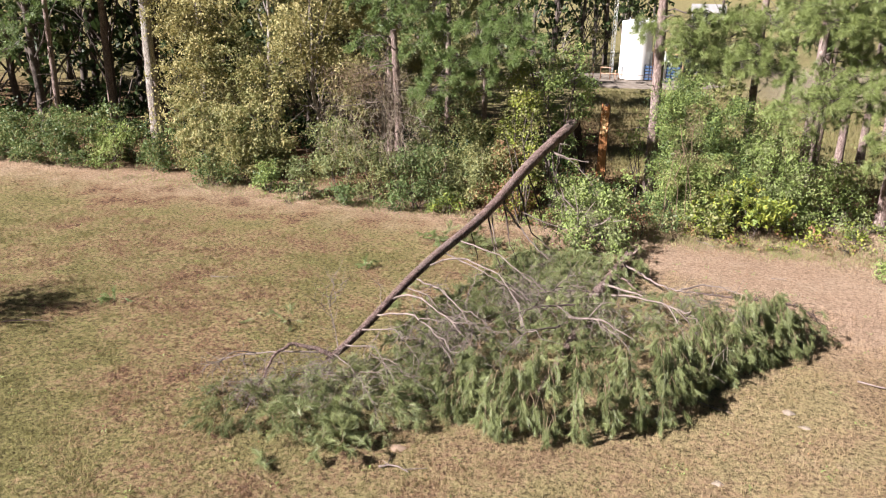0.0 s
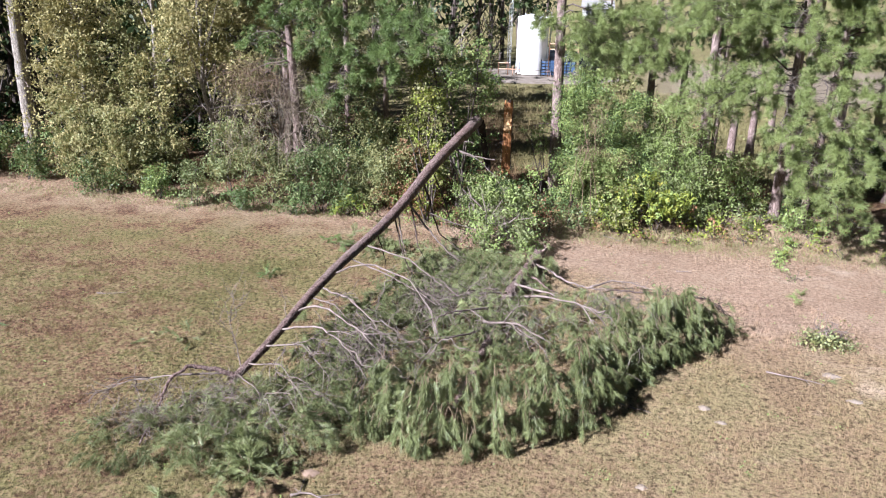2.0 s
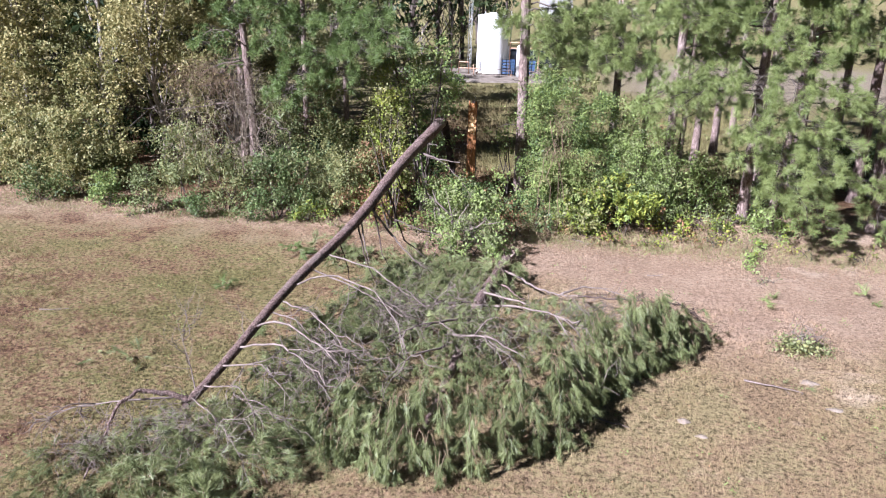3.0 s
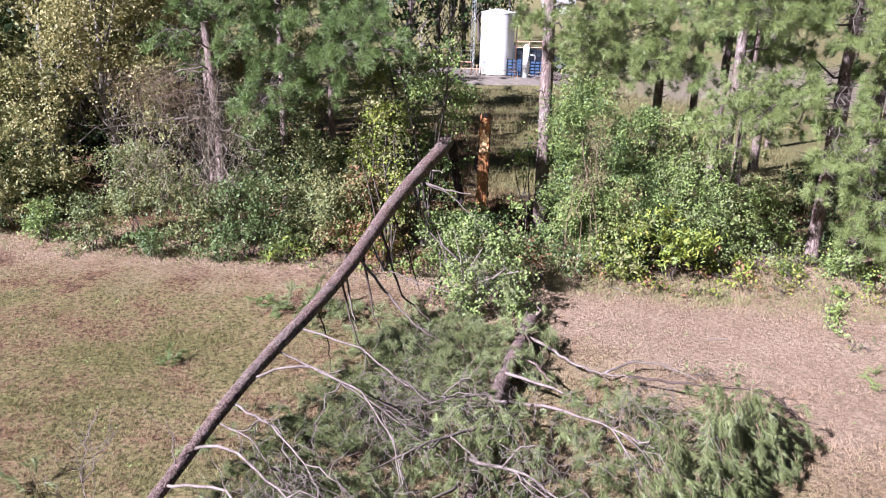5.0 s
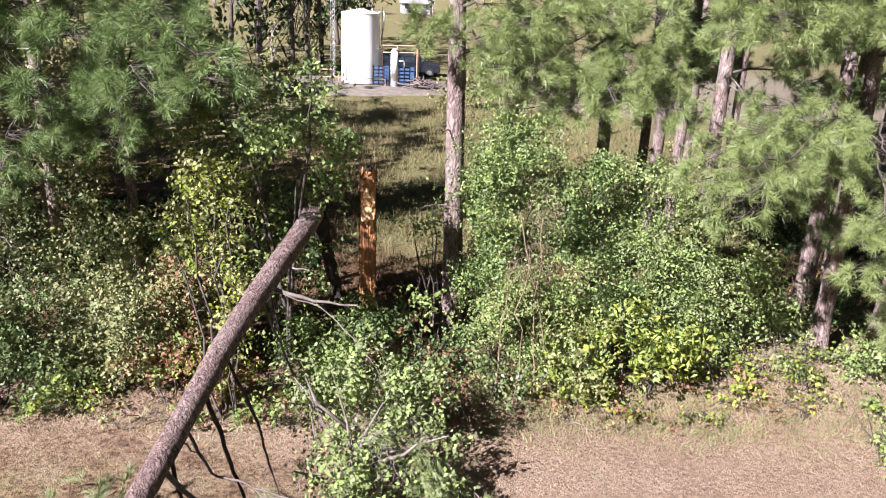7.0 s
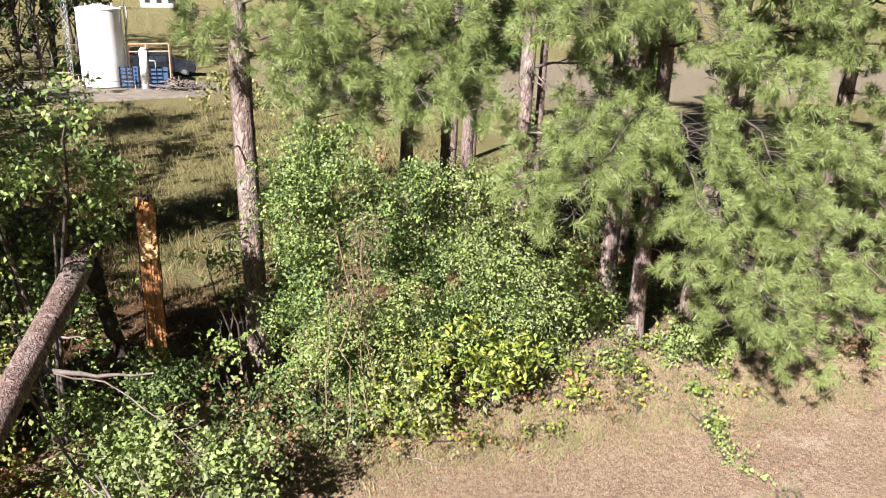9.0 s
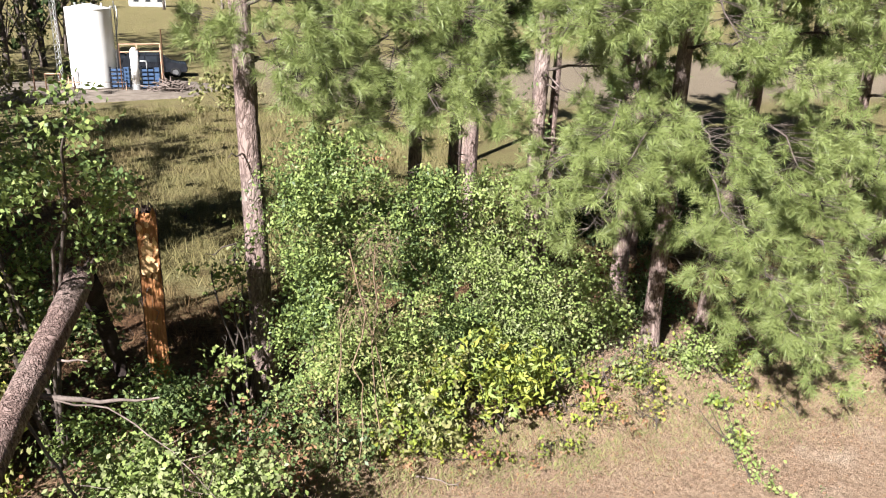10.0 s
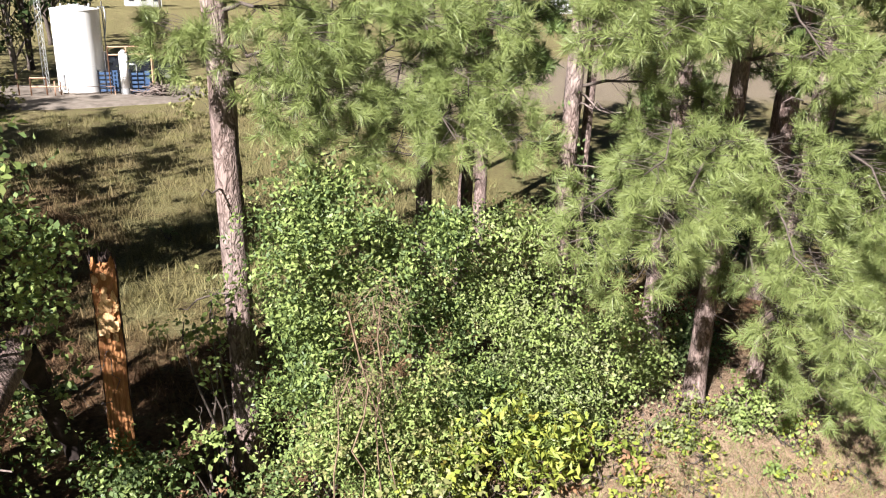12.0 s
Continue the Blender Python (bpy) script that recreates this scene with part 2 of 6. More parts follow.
M_RAWPALE = plain_material("pale_splinter_wood", (0.50, 0.26, 0.10), (0.86, 0.62, 0.34), 5.0, 0.7, 0, 0.25, 0.6, (4, 4, 0.5), 25)

G_DEEP = [(0.0, (0.04, 0.062, 0.023)), (0.45, (0.095, 0.138, 0.048)), (0.8, (0.165, 0.21, 0.08)), (1.0, (0.24, 0.27, 0.12))]
G_FRESH = [(0.0, (0.09, 0.13, 0.04)), (0.35, (0.177, 0.232, 0.07)), (0.7, (0.235, 0.288, 0.093)), (1.0, (0.295, 0.32, 0.122))]
G_LIME = [(0.05, (0.09, 0.125, 0.026)), (0.4, (0.195, 0.238, 0.042)), (0.7, (0.285, 0.295, 0.06)), (0.85, (0.34, 0.26, 0.065)), (1.0, (0.27, 0.12, 0.04))]
G_OLIVE = [(0.0, (0.075, 0.085, 0.03)), (0.4, (0.175, 0.18, 0.07)), (0.75, (0.265, 0.25, 0.105)), (1.0, (0.34, 0.27, 0.14))]
G_YELLOW = [(0.0, (0.12, 0.115, 0.045)), (0.4, (0.25, 0.225, 0.095)), (0.75, (0.37, 0.315, 0.145)), (1.0, (0.44, 0.345, 0.19))]
G_GREY = [(0.0, (0.065, 0.088, 0.034)), (0.45, (0.165, 0.19, 0.08)), (0.8, (0.25, 0.268, 0.128)), (1.0, (0.32, 0.315, 0.18))]
G_RUST = [(0.05, (0.10, 0.055, 0.03)), (0.5, (0.24, 0.13, 0.07)), (0.85, (0.33, 0.20, 0.10)), (1.0, (0.16, 0.19, 0.05))]
# leaves inside the woods: their shade is put into the colour
G_WOODSHADE = [(0.0, (0.014, 0.026, 0.009)), (0.5, (0.035, 0.055, 0.018)), (0.85, (0.075, 0.09, 0.028)), (1.0, (0.14, 0.125, 0.045))]
M_DEEP = leaf_material("deep_green_leaves", G_DEEP, 0.45, 0.15, 0.22)
M_FRESH = leaf_material("fresh_green_leaves", G_FRESH, 0.45, 0.18, 0.18)
M_LIME = leaf_material("lime_and_red_leaves", G_LIME, 0.5, 0.24, 0.18)
M_OLIVE = leaf_material("olive_leaves", G_OLIVE, 0.5, 0.15)
M_YELLOW = leaf_material("yellowing_leaves", G_YELLOW, 0.55, 0.17)
M_GREYLEAF = leaf_material("grey_green_leaves", G_GREY, 0.5, 0.14)
M_RUST = leaf_material("rusty_weeds", G_RUST, 0.7, 0.15, 0.2)
M_WOODSHADE = leaf_material("woods_leaves_shade_in_colour", G_WOODSHADE, 0.5, 0.15)
N_LIGHT = [(0.0, (0.085, 0.115, 0.034)), (0.5, (0.19, 0.232, 0.074)), (0.9, (0.275, 0.31, 0.12)), (1.0, (0.32, 0.29, 0.15))]
N_DARK = [(0.0, (0.05, 0.083, 0.022)), (0.5, (0.125, 0.18, 0.052)), (0.9, (0.22, 0.265, 0.095)), (1.0, (0.27, 0.25, 0.11))]
N_FALLEN = [(0.0, (0.05, 0.062, 0.022)), (0.45, (0.15, 0.175, 0.064)), (0.85, (0.26, 0.285, 0.12)), (1.0, (0.33, 0.29, 0.18))]
M_NEEDLE = leaf_material("light_pine_needles", N_LIGHT, 0.45, 0.10, 0.4, 0.25)
M_NEEDLE_DARK = leaf_material("dark_pine_needles", N_DARK, 0.45, 0.08, 0.4, 0.25)
M_NEEDLE_FALLEN = leaf_material("wilting_pine_needles", N_FALLEN, 0.45, 0.05, 0.45, 0.3)

N_MIX = [(0.0, (0.04, 0.05, 0.018)), (0.5, (0.11, 0.128, 0.045)), (0.9, (0.20, 0.215, 0.085)), (1.0, (0.27, 0.23, 0.12))]
M_NEEDLE_MIX = leaf_material("dull_pine_needles", N_MIX, 0.5, 0.05, 0.3, 0.4)

M_TANK = plain_material("white_tank_paint", (0.74, 0.73, 0.70), (0.86, 0.86, 0.84), 1.2, 0.4, 0, 0.5, 0.05, (1, 1, 0.3))
M_STEEL = plain_material("galvanised_steel", (0.42, 0.43, 0.43), (0.62, 0.63, 0.63), 6, 0.45, 0.6)
M_ORANGE = plain_material("rusty_orange_pipe", (0.28, 0.15, 0.09), (0.44, 0.28, 0.19), 5, 0.7)
M_BLUE = plain_material("blue_skid_paint", (0.035, 0.07, 0.15), (0.07, 0.12, 0.21), 4, 0.5)
M_CAR = plain_material("black_car_paint", (0.012, 0.014, 0.018), (0.022, 0.024, 0.03), 3, 0.25, 0.1, 0.6)
M_GLASSDARK = plain_material("tinted_glass", (0.02, 0.025, 0.03), (0.035, 0.04, 0.05), 2, 0.08, 0, 0.8)
M_RUBBER = plain_material("tyre_rubber", (0.012, 0.012, 0.012), (0.025, 0.025, 0.025), 9, 0.85)
M_RIM = plain_material("wheel_metal", (0.35, 0.35, 0.36), (0.5, 0.5, 0.5), 9, 0.35, 0.8)
M_GRAVEL = plain_material("grey_gravel", (0.11, 0.09, 0.072), (0.205, 0.175, 0.145), 2.0, 0.95, 0, 0.1, 0.9, (1, 1, 1), 14)
M_DIRT = plain_material("bare_orange_earth", (0.17, 0.12, 0.085), (0.28, 0.20, 0.145), 1.6, 0.95, 0, 0.1, 0.8, (1, 1, 1), 18)
M_SAND = plain_material("pale_sand", (0.15, 0.118, 0.09), (0.26, 0.215, 0.17), 5.0, 0.95, 0, 0.1, 0.6, (1, 1, 1), 30)
M_WHITE = plain_material("white_siding", (0.30, 0.30, 0.29), (0.42, 0.42, 0.41), 3, 0.6)
M_ROOF = plain_material("grey_shingles", (0.16, 0.155, 0.15), (0.27, 0.26, 0.25), 4, 0.9)
M_DRYGRASS = leaf_material("dry_tan_grass", [(0.0, (0.15, 0.105, 0.06)), (0.5, (0.27, 0.205, 0.12)), (1.0, (0.37, 0.30, 0.19))], 0.7, 0.15, 0.15)
M_POST = plain_material("weathered_post_wood", (0.40, 0.35, 0.28), (0.62, 0.56, 0.46), 4, 0.85, 0, 0.2, 0.4, (3, 3, 0.4))

# ---------------------------------------------------------------- mesh tools
RNG = np.random.default_rng(7)


def unit(v):
    return v / np.maximum(np.linalg.norm(v, axis=-1, keepdims=True), 1e-9)


def mesh_np(name, verts, faces, smooth=False):
    verts, faces = np.asarray(verts, np.float32), np.asarray(faces, np.int32)
    me = bpy.data.meshes.new(name)
    n, k = faces.shape
    me.vertices.add(len(verts))
    me.vertices.foreach_set("co", verts.ravel())
    me.loops.add(n * k)
    me.loops.foreach_set("vertex_index", faces.ravel())
    me.polygons.add(n)
    me.polygons.foreach_set("loop_start", np.arange(0, n * k, k, dtype=np.int32))
    if smooth:
        me.polygons.foreach_set("use_smooth", np.ones(n, bool))
    me.update(calc_edges=True)
    return me


def bm_mesh(name, bm, smooth=False):
    me = bpy.data.meshes.new(name)
    bm.to_mesh(me)
    bm.free()
    if smooth:
        me.polygons.foreach_set("use_smooth", np.ones(len(me.polygons), bool))
    return me


def part(name, me, material, parent, label="", kind=""):
    ob = new(name, me)
    me.materials.append(material)
    ob.parent = parent
    return tagged(ob, label, "", "", kind)


def thing(name, at, label, category, group="", kind=""):
    ob = new(name)
    ob.location = at
    ob.empty_display_size = 0.2
    return tagged(ob, label, category, group, kind)


def solo(name, me, material, at, label, category, group="", kind="", turn=0.0):
    ob = new(name, me)
    me.materials.append(material)
    ob.location, ob.rotation_euler = at, (0, 0, radians(turn))
    return tagged(ob, label, category, group, kind)


class Tubes:
    """Gathers bent, tapering tubes of quads into one mesh."""

    def __init__(self):
        self.v, self.f, self.n = [], [], 0

    def add(self, pts, radii, sides=6, rough=0.0, cap=True, rng=RNG):
        pts = np.asarray(pts, float)
        radii = np.broadcast_to(np.asarray(radii, float), (len(pts),))
        tan = unit(np.gradient(pts, axis=0))
        ref = np.array([0, 0, 1.0]) if abs(tan[0][2]) < 0.9 else np.array([1.0, 0, 0])
        a = np.linspace(0, 2 * np.pi, sides, endpoint=False)
        side = unit(np.cross(tan, ref))
        up = np.cross(side, tan)
        r = radii[:, None] * (1 + rough * rng.standard_normal((len(pts), sides)))
        ring = pts[:, None] + r[..., None] * (np.cos(a)[None, :, None] * side[:, None] + np.sin(a)[None, :, None] * up[:, None])
        self.v.append(ring.reshape(-1, 3))
        i = np.arange(len(pts) - 1)[:, None] * sides
        j = np.arange(sides)[None]
        k = (j + 1) % sides
        q = np.stack([i + j, i + k, i + sides + k, i + sides + j], -1).reshape(-1, 4) + self.n
        self.f.append(q)
        self.n += len(pts) * sides
        if cap:
            for end, at in ((0, pts[0]), (len(pts) - 1, pts[-1])):
                self.v.append(at[None])
                c = self.n
                b = self.n - len(pts) * sides - (1 if end else 0) + end * sides
                j = np.arange(0, sides, 2)
                self.f.append(np.stack([b + j, np.full_like(j, c), b + (j + 2) % sides, b + (j + 1) % sides], -1))
                self.n += 1
        return self

    def mesh(self, name, smooth=True):
        return mesh_np(name, np.concatenate(self.v), np.concatenate(self.f), smooth)


def bend(a, b, n=6, sag=0.0, wob=0.0, rng=RNG):
    """A bent line from a to b: sag lifts (+) or drops (-) its middle."""
    a, b = np.asarray(a, float), np.asarray(b, float)
    t = np.linspace(0, 1, n)[:, None]
    p = a + (b - a) * t
    p[:, 2] += sag * 4 * (t * (1 - t))[:, 0]
    if wob:
        w = rng.standard_normal((n, 3)) * wob
        w[0] = w[-1] = 0
        p += w
    return p


def leaves_mesh(name, c, nrm, size, rng, aspect=0.55):
    """Leaves: a folded four-sided blade each."""
    n = len(c)
    nrm = unit(nrm)
    t = unit(np.cross(nrm, rng.standard_normal((n, 3))))
    t[:, 2] -= 0.35
    t = unit(t)
    b = unit(np.cross(nrm, t))
    L = (size * rng.uniform(0.7, 1.3, n))[:, None]
    W = L * aspect
    v = np.empty((n, 4, 3))
    v[:, 0] = c - t * L * 0.5
    v[:, 1] = c + b * W * 0.5 + nrm * L * 0.10
    v[:, 2] = c + t * L * 0.5 - nrm * L * 0.12
    v[:, 3] = c - b * W * 0.5 + nrm * L * 0.10
    return mesh_np(name, v.reshape(-1, 3), np.arange(n * 4).reshape(n, 4))


def cloud(rng, lobes, n, cluster=10, tight=0.12, shell=0.22, floor=0.03, gaps=0.44, gap_size=0.7):
    """Leaf places and their facing: short shoots that stand out of the shells of several uneven lobes, leaves along each."""
    lobes = np.asarray(lobes, float)
    w = lobes[:, 3] * lobes[:, 4] + lobes[:, 4] * lobes[:, 5] + lobes[:, 3] * lobes[:, 5]
    m = cluster
    k = max(4, n // m)
    pick = rng.choice(len(lobes), k, p=w / w.sum())
    d = unit(rng.standard_normal((k, 3)) + np.array([0, 0, 0.15]))
    r = 1 - np.abs(rng.standard_normal(k)) * shell
    r = r + 0.13 * np.sin(d[:, 0] * 7 + pick) + 0.11 * np.sin(d[:, 2] * 9 + pick * 2) + 0.09 * np.sin(d[:, 1] * 13 + pick)
    r = np.clip(r, 0.12, 1.2)
    p = lobes[pick, :3] + d * lobes[pick, 3:] * r[:, None]
    q = p * (2.4 / max(gap_size, 0.05)) + rng.uniform(0, 6, 3)
    lump = np.sin(q[:, 0] + 1.3 * np.sin(q[:, 2] * 0.8)) + np.sin(q[:, 1] * 1.1 + q[:, 2] * 0.5) + np.sin(q[:, 2] * 1.25 + 1.1 * np.sin(q[:, 0] * 0.9))
    q = q * 2.9
    lump = lump + 0.9 * (np.sin(q[:, 0] + 1.2 * np.sin(q[:, 1])) + np.sin(q[:, 2] + 1.4 * np.sin(q[:, 0] * 0.8)))
    full = lump > np.quantile(lump, gaps)
    p, d, pick = p[full], d[full], pick[full]
    k = len(p)
    way = unit(d + rng.standard_normal((k, 3)) * 0.65 + np.array([0, 0, 0.1]))
    reach = tight * 2.6 * rng.uniform(0.5, 1.5, (k, 1))
    s_ = np.tile(np.linspace(-0.4, 1.0, m), k)[:, None]
    off = rng.standard_normal((k * m, 3)) * tight * 0.42
    pts = np.repeat(p, m, 0) + np.repeat(way * reach, m, 0) * s_ + off
    pts[:, 2] -= (np.clip(s_, 0, 1) ** 2)[:, 0] * tight * 0.5
    nrm = np.repeat(d * 0.4 + rng.standard_normal((k, 3)) * 0.45, m, 0) + np.array([0, 0, 0.4]) + rng.standard_normal((k * m, 3)) * 0.42
    ok = pts[:, 2] > floor
    return pts[ok], nrm[ok]


def needles_mesh(name, P, D, rng, per=42, length=0.2, width=0.008, twig=0.16, spread=0.75):
    """Brushes of pine needles: each a spray of thin blades round the end of a twig."""
    n = len(P)
    D = unit(np.asarray(D, float))
    P = np.asarray(P, float)
    d = np.repeat(D, per, 0)
    q = unit(np.cross(d, rng.standard_normal((n * per, 3))))
    s = rng.uniform(0, 1, (n * per, 1))
    base = np.repeat(P, per, 0) - d * twig * (1 - s)
    ang = spread * (1.15 - 0.55 * s) * rng.uniform(0.75, 1.25, (n * per, 1))
    out = d * np.cos(ang) + q * np.sin(ang)
    L = length * rng.uniform(0.7, 1.15, (n * per, 1))
    b = unit(np.cross(out, rng.standard_normal((n * per, 3)))) * width * 0.5
    tip = base + out * L
    tip[:, 2] -= (L * L)[:, 0] * 0.5
    v = np.stack([base - b, base + b, tip], 1)
    return mesh_np(name, v.reshape(-1, 3), np.arange(n * per * 3).reshape(-1, 3))


def smooth01(a, b, x):
    t = np.clip((x - a) / (b - a), 0, 1)
    return t * t * (3 - 2 * t)


def gz(x, y):
    """Height of the ground."""
    x, y = np.asarray(x, float), np.asarray(y, float)
    near = np.exp(-((x + 5) / 45) ** 2 - ((y - 20) / 30) ** 2)
    h = near * (0.035 * np.sin(x * 0.9 + y * 0.31) + 0.03 * np.sin(y * 0.83 - x * 0.4) + 0.015 * np.sin(x * 2.3 + 1) * np.sin(y * 2.1))
    h = h + 0.45 * smooth01(28.2, 30.6, y) * smooth01(3.0, 5.2, x) * (1 - smooth01(33, 42, y)) * (1 - smooth01(14, 22, x))
    h = h + 0.16 * smooth01(28.2, 30.0, y) * (1 - smooth01(33, 42, y)) * (1 - smooth01(2.0, 5.0, x))
    return h


def g(x, y):
    return float(gz(x, y))


# ---------------------------------------------------------------- ground
def spaced(lo, hi, step, far):
    mid = np.arange(lo, hi + 1e-6, step)
    grow = np.cumsum(step * 1.35 ** np.arange(1, 26))
    grow = grow[grow < far]
    return np.concatenate([lo - grow[::-1], mid, hi + grow])


gx, gy = spaced(-36, 20, 0.38, 2600), spaced(3, 40, 0.38, 2600)
GX, GY = np.meshgrid(gx, gy)
GV = np.stack([GX, GY, gz(GX, GY)], -1).reshape(-1, 3)
gi = (np.arange(len(gy) - 1)[:, None] * len(gx) + np.arange(len(gx) - 1)[None]).ravel()
GF = np.stack([gi, gi + 1, gi + len(gx) + 1, gi + len(gx)], -1)
solo("ground", mesh_np("ground", GV, GF, True), M_GROUND, (0, 0, 0), "mown tan and olive grass field with pine straw", "ground", kind="structure")


def blades(name, x, y, rng, per, height, width, lean, material, label, spread=0.05):
    n = len(x)
    bx = np.repeat(x, per) + rng.standard_normal(n * per) * spread
    by = np.repeat(y, per) + rng.standard_normal(n * per) * spread
    base = np.stack([bx, by, gz(bx, by) - 0.005], -1)
    a = rng.uniform(0, 2 * np.pi, n * per)
    h = height * rng.uniform(0.5, 1.3, n * per)
    w = width * rng.uniform(0.7, 1.3, n * per) * 0.5
    side = np.stack([np.cos(a), np.sin(a), 0 * a], -1) * w[:, None]
    tip = base + np.stack([np.sin(a) * lean * h, np.cos(a) * lean * h, h], -1) + rng.standard_normal((n * per, 3)) * np.array([0.3, 0.3, 0]) * h[:, None]
    v = np.stack([base - side, base + side, tip], 1).reshape(-1, 3)
    return solo(name, mesh_np(name, v, np.arange(len(v)).reshape(-1, 3)), material, (0, 0, 0), label, "grass", kind="stuff")


def scatter(rng, n, x0, x1, y0, y1):
    return rng.uniform(x0, x1, n), rng.uniform(y0, y1, n)


r = np.random.default_rng(11)
ax, ay = scatter(r, 150000, -40, 16, 5, 28.2)
dens = np.clip(1.15 - np.hypot(ax + 3, ay - 9) / 34, 0.08, 1) ** 1.6
on_straw = smooth01(-1.0, 3.0, ay - np.interp(ax, [-6, 4], [25.6, 19.6]))
clump = 0.55 + 0.45 * np.sin(ax * 2.3 + 1.7 * np.sin(ay * 1.9)) * np.sin(ay * 2.7 + 1.3 * np.sin(ax * 1.6))
keep = r.random(len(ax)) < dens * 0.98 * clump * (1 - 0.9 * on_straw)
blades("field_grass", ax[keep], ay[keep], r, 6, 0.07, 0.0125, 0.7, M_BLADE, "short mown grass, olive and tan")
tx, ty = scatter(r, 13000, -24, 7, 7, 24)
lump = np.sin(tx * 1.7 + 1.4 * np.sin(ty * 1.3)) * np.sin(ty * 1.9 + 1.2 * np.sin(tx * 1.1))
tk = lump > r.uniform(-0.9, 0.9, len(tx))
blades("field_tufts", tx[tk], ty[tk], r, 9, 0.12, 0.014, 0.6, M_BLADE, "small rough tufts in the mown grass", 0.045)
cx, cy = scatter(r, 3600, -9, 10, 34, 68)
blades("meadow_grass", cx, cy, r, 7, 0.38, 0.03, 0.5, M_BLADE, "rough grass tufts between trees and tank", 0.18)


# ---------------------------------------------------------------- plants: builders
def frond(rng, base, d, length, droop, step=0.13, bare=0.25, side=0.55, up=0.0):
    """A twig that bends under its weight: its line, and the places and ways of its needle brushes."""
    n = max(3, int(length / step) + 1)
    p, q = np.array(base, float), unit(np.array(d, float))
    line, P, D = [p.copy()], [], []
    for i in range(n):
        q = unit(q + np.array([0, 0, -droop * step * 3]) + rng.standard_normal(3) * 0.10)
        p = p + q * step
        line.append(p.copy())
        if i >= bare * n:
            P.append(p.copy())
            D.append(unit(q + rng.standard_normal(3) * 0.25 + np.array([0, 0, up])))
            if rng.random() < side:
                o = unit(np.cross(q, rng.standard_normal(3)))
                P.append(p + o * 0.12)
                D.append(unit(q * 0.7 + o * 0.7 + np.array([0, 0, up])))
    return np.array(line), P, D


def pine_bough(parent, a, b, rng, twigs=36, r0=0.035, reach=0.85, droop=0.12, per=60, needle=0.23, width=0.0078, material=None, bark=None, sag=0.25, dens=1.0, label=""):
    """One bough: the branch from a to b with side twigs, and its needles."""
    a, b = np.array(a, float), np.array(b, float)
    L = np.linalg.norm(b - a)
    main = bend(a, b, 8, sag, 0.03 * L, rng)
    t = Tubes()
    t.add(main, np.linspace(r0, r0 * 0.25, 8), 6, 0.05, rng=rng)
    way = unit(b - a)
    P, D = [], []
    for i in range(int(twigs * dens)):
        s = rng.uniform(0.22, 1.0) ** 0.8
        k = min(6, int(s * 7))
        at = main[k] + (main[k + 1] - main[k]) * (s * 7 - k)
        side = unit(np.cross(way, (0, 0, 1)))
        o = side * rng.choice([-1, 1]) * rng.uniform(0.4, 1.1) + way * rng.uniform(0.3, 0.9) + np.array([0, 0, rng.uniform(-0.25, 0.55)])
        line, p, d = frond(rng, at, o, reach * rng.uniform(0.5, 1.1) * (1.15 - 0.5 * s), droop, 0.2, 0.4, 0.75, 0.35)
        t.add(line, np.linspace(r0 * 0.18, 0.003, len(line)), 3, cap=False, rng=rng)
        if rng.random() < 0.92:
            P += p
            D += d
    line, p, d = frond(rng, b, way, reach * 0.6, droop, 0.2, 0.2, 0.9, 0.3)
    P += p
    D += d
    br = part("bough", t.mesh("bough"), bark or M_DARKSTEM, parent, label)
    part("needles", needles_mesh("needles", P, D, rng, per, needle, width, 0.12, 1.0), material or M_NEEDLE, br)
    return br


def trunk_mesh(name, pts, radii, rng, step=0.3, sides=14, rough=0.035, flare=0.0):
    pts, radii = np.asarray(pts, float), np.asarray(radii, float)
    s = np.concatenate([[0], np.cumsum(np.linalg.norm(np.diff(pts, axis=0), axis=1))])
    u = np.linspace(0, s[-1], max(4, int(s[-1] / step)))
    line = np.stack([np.interp(u, s, pts[:, i]) for i in range(3)], -1)
    rr = np.interp(u, s, radii)
    if flare:
        rr = rr + flare * np.exp(-u / 0.35)
    return Tubes().add(line, rr, sides, rough, rng=rng).mesh(name)


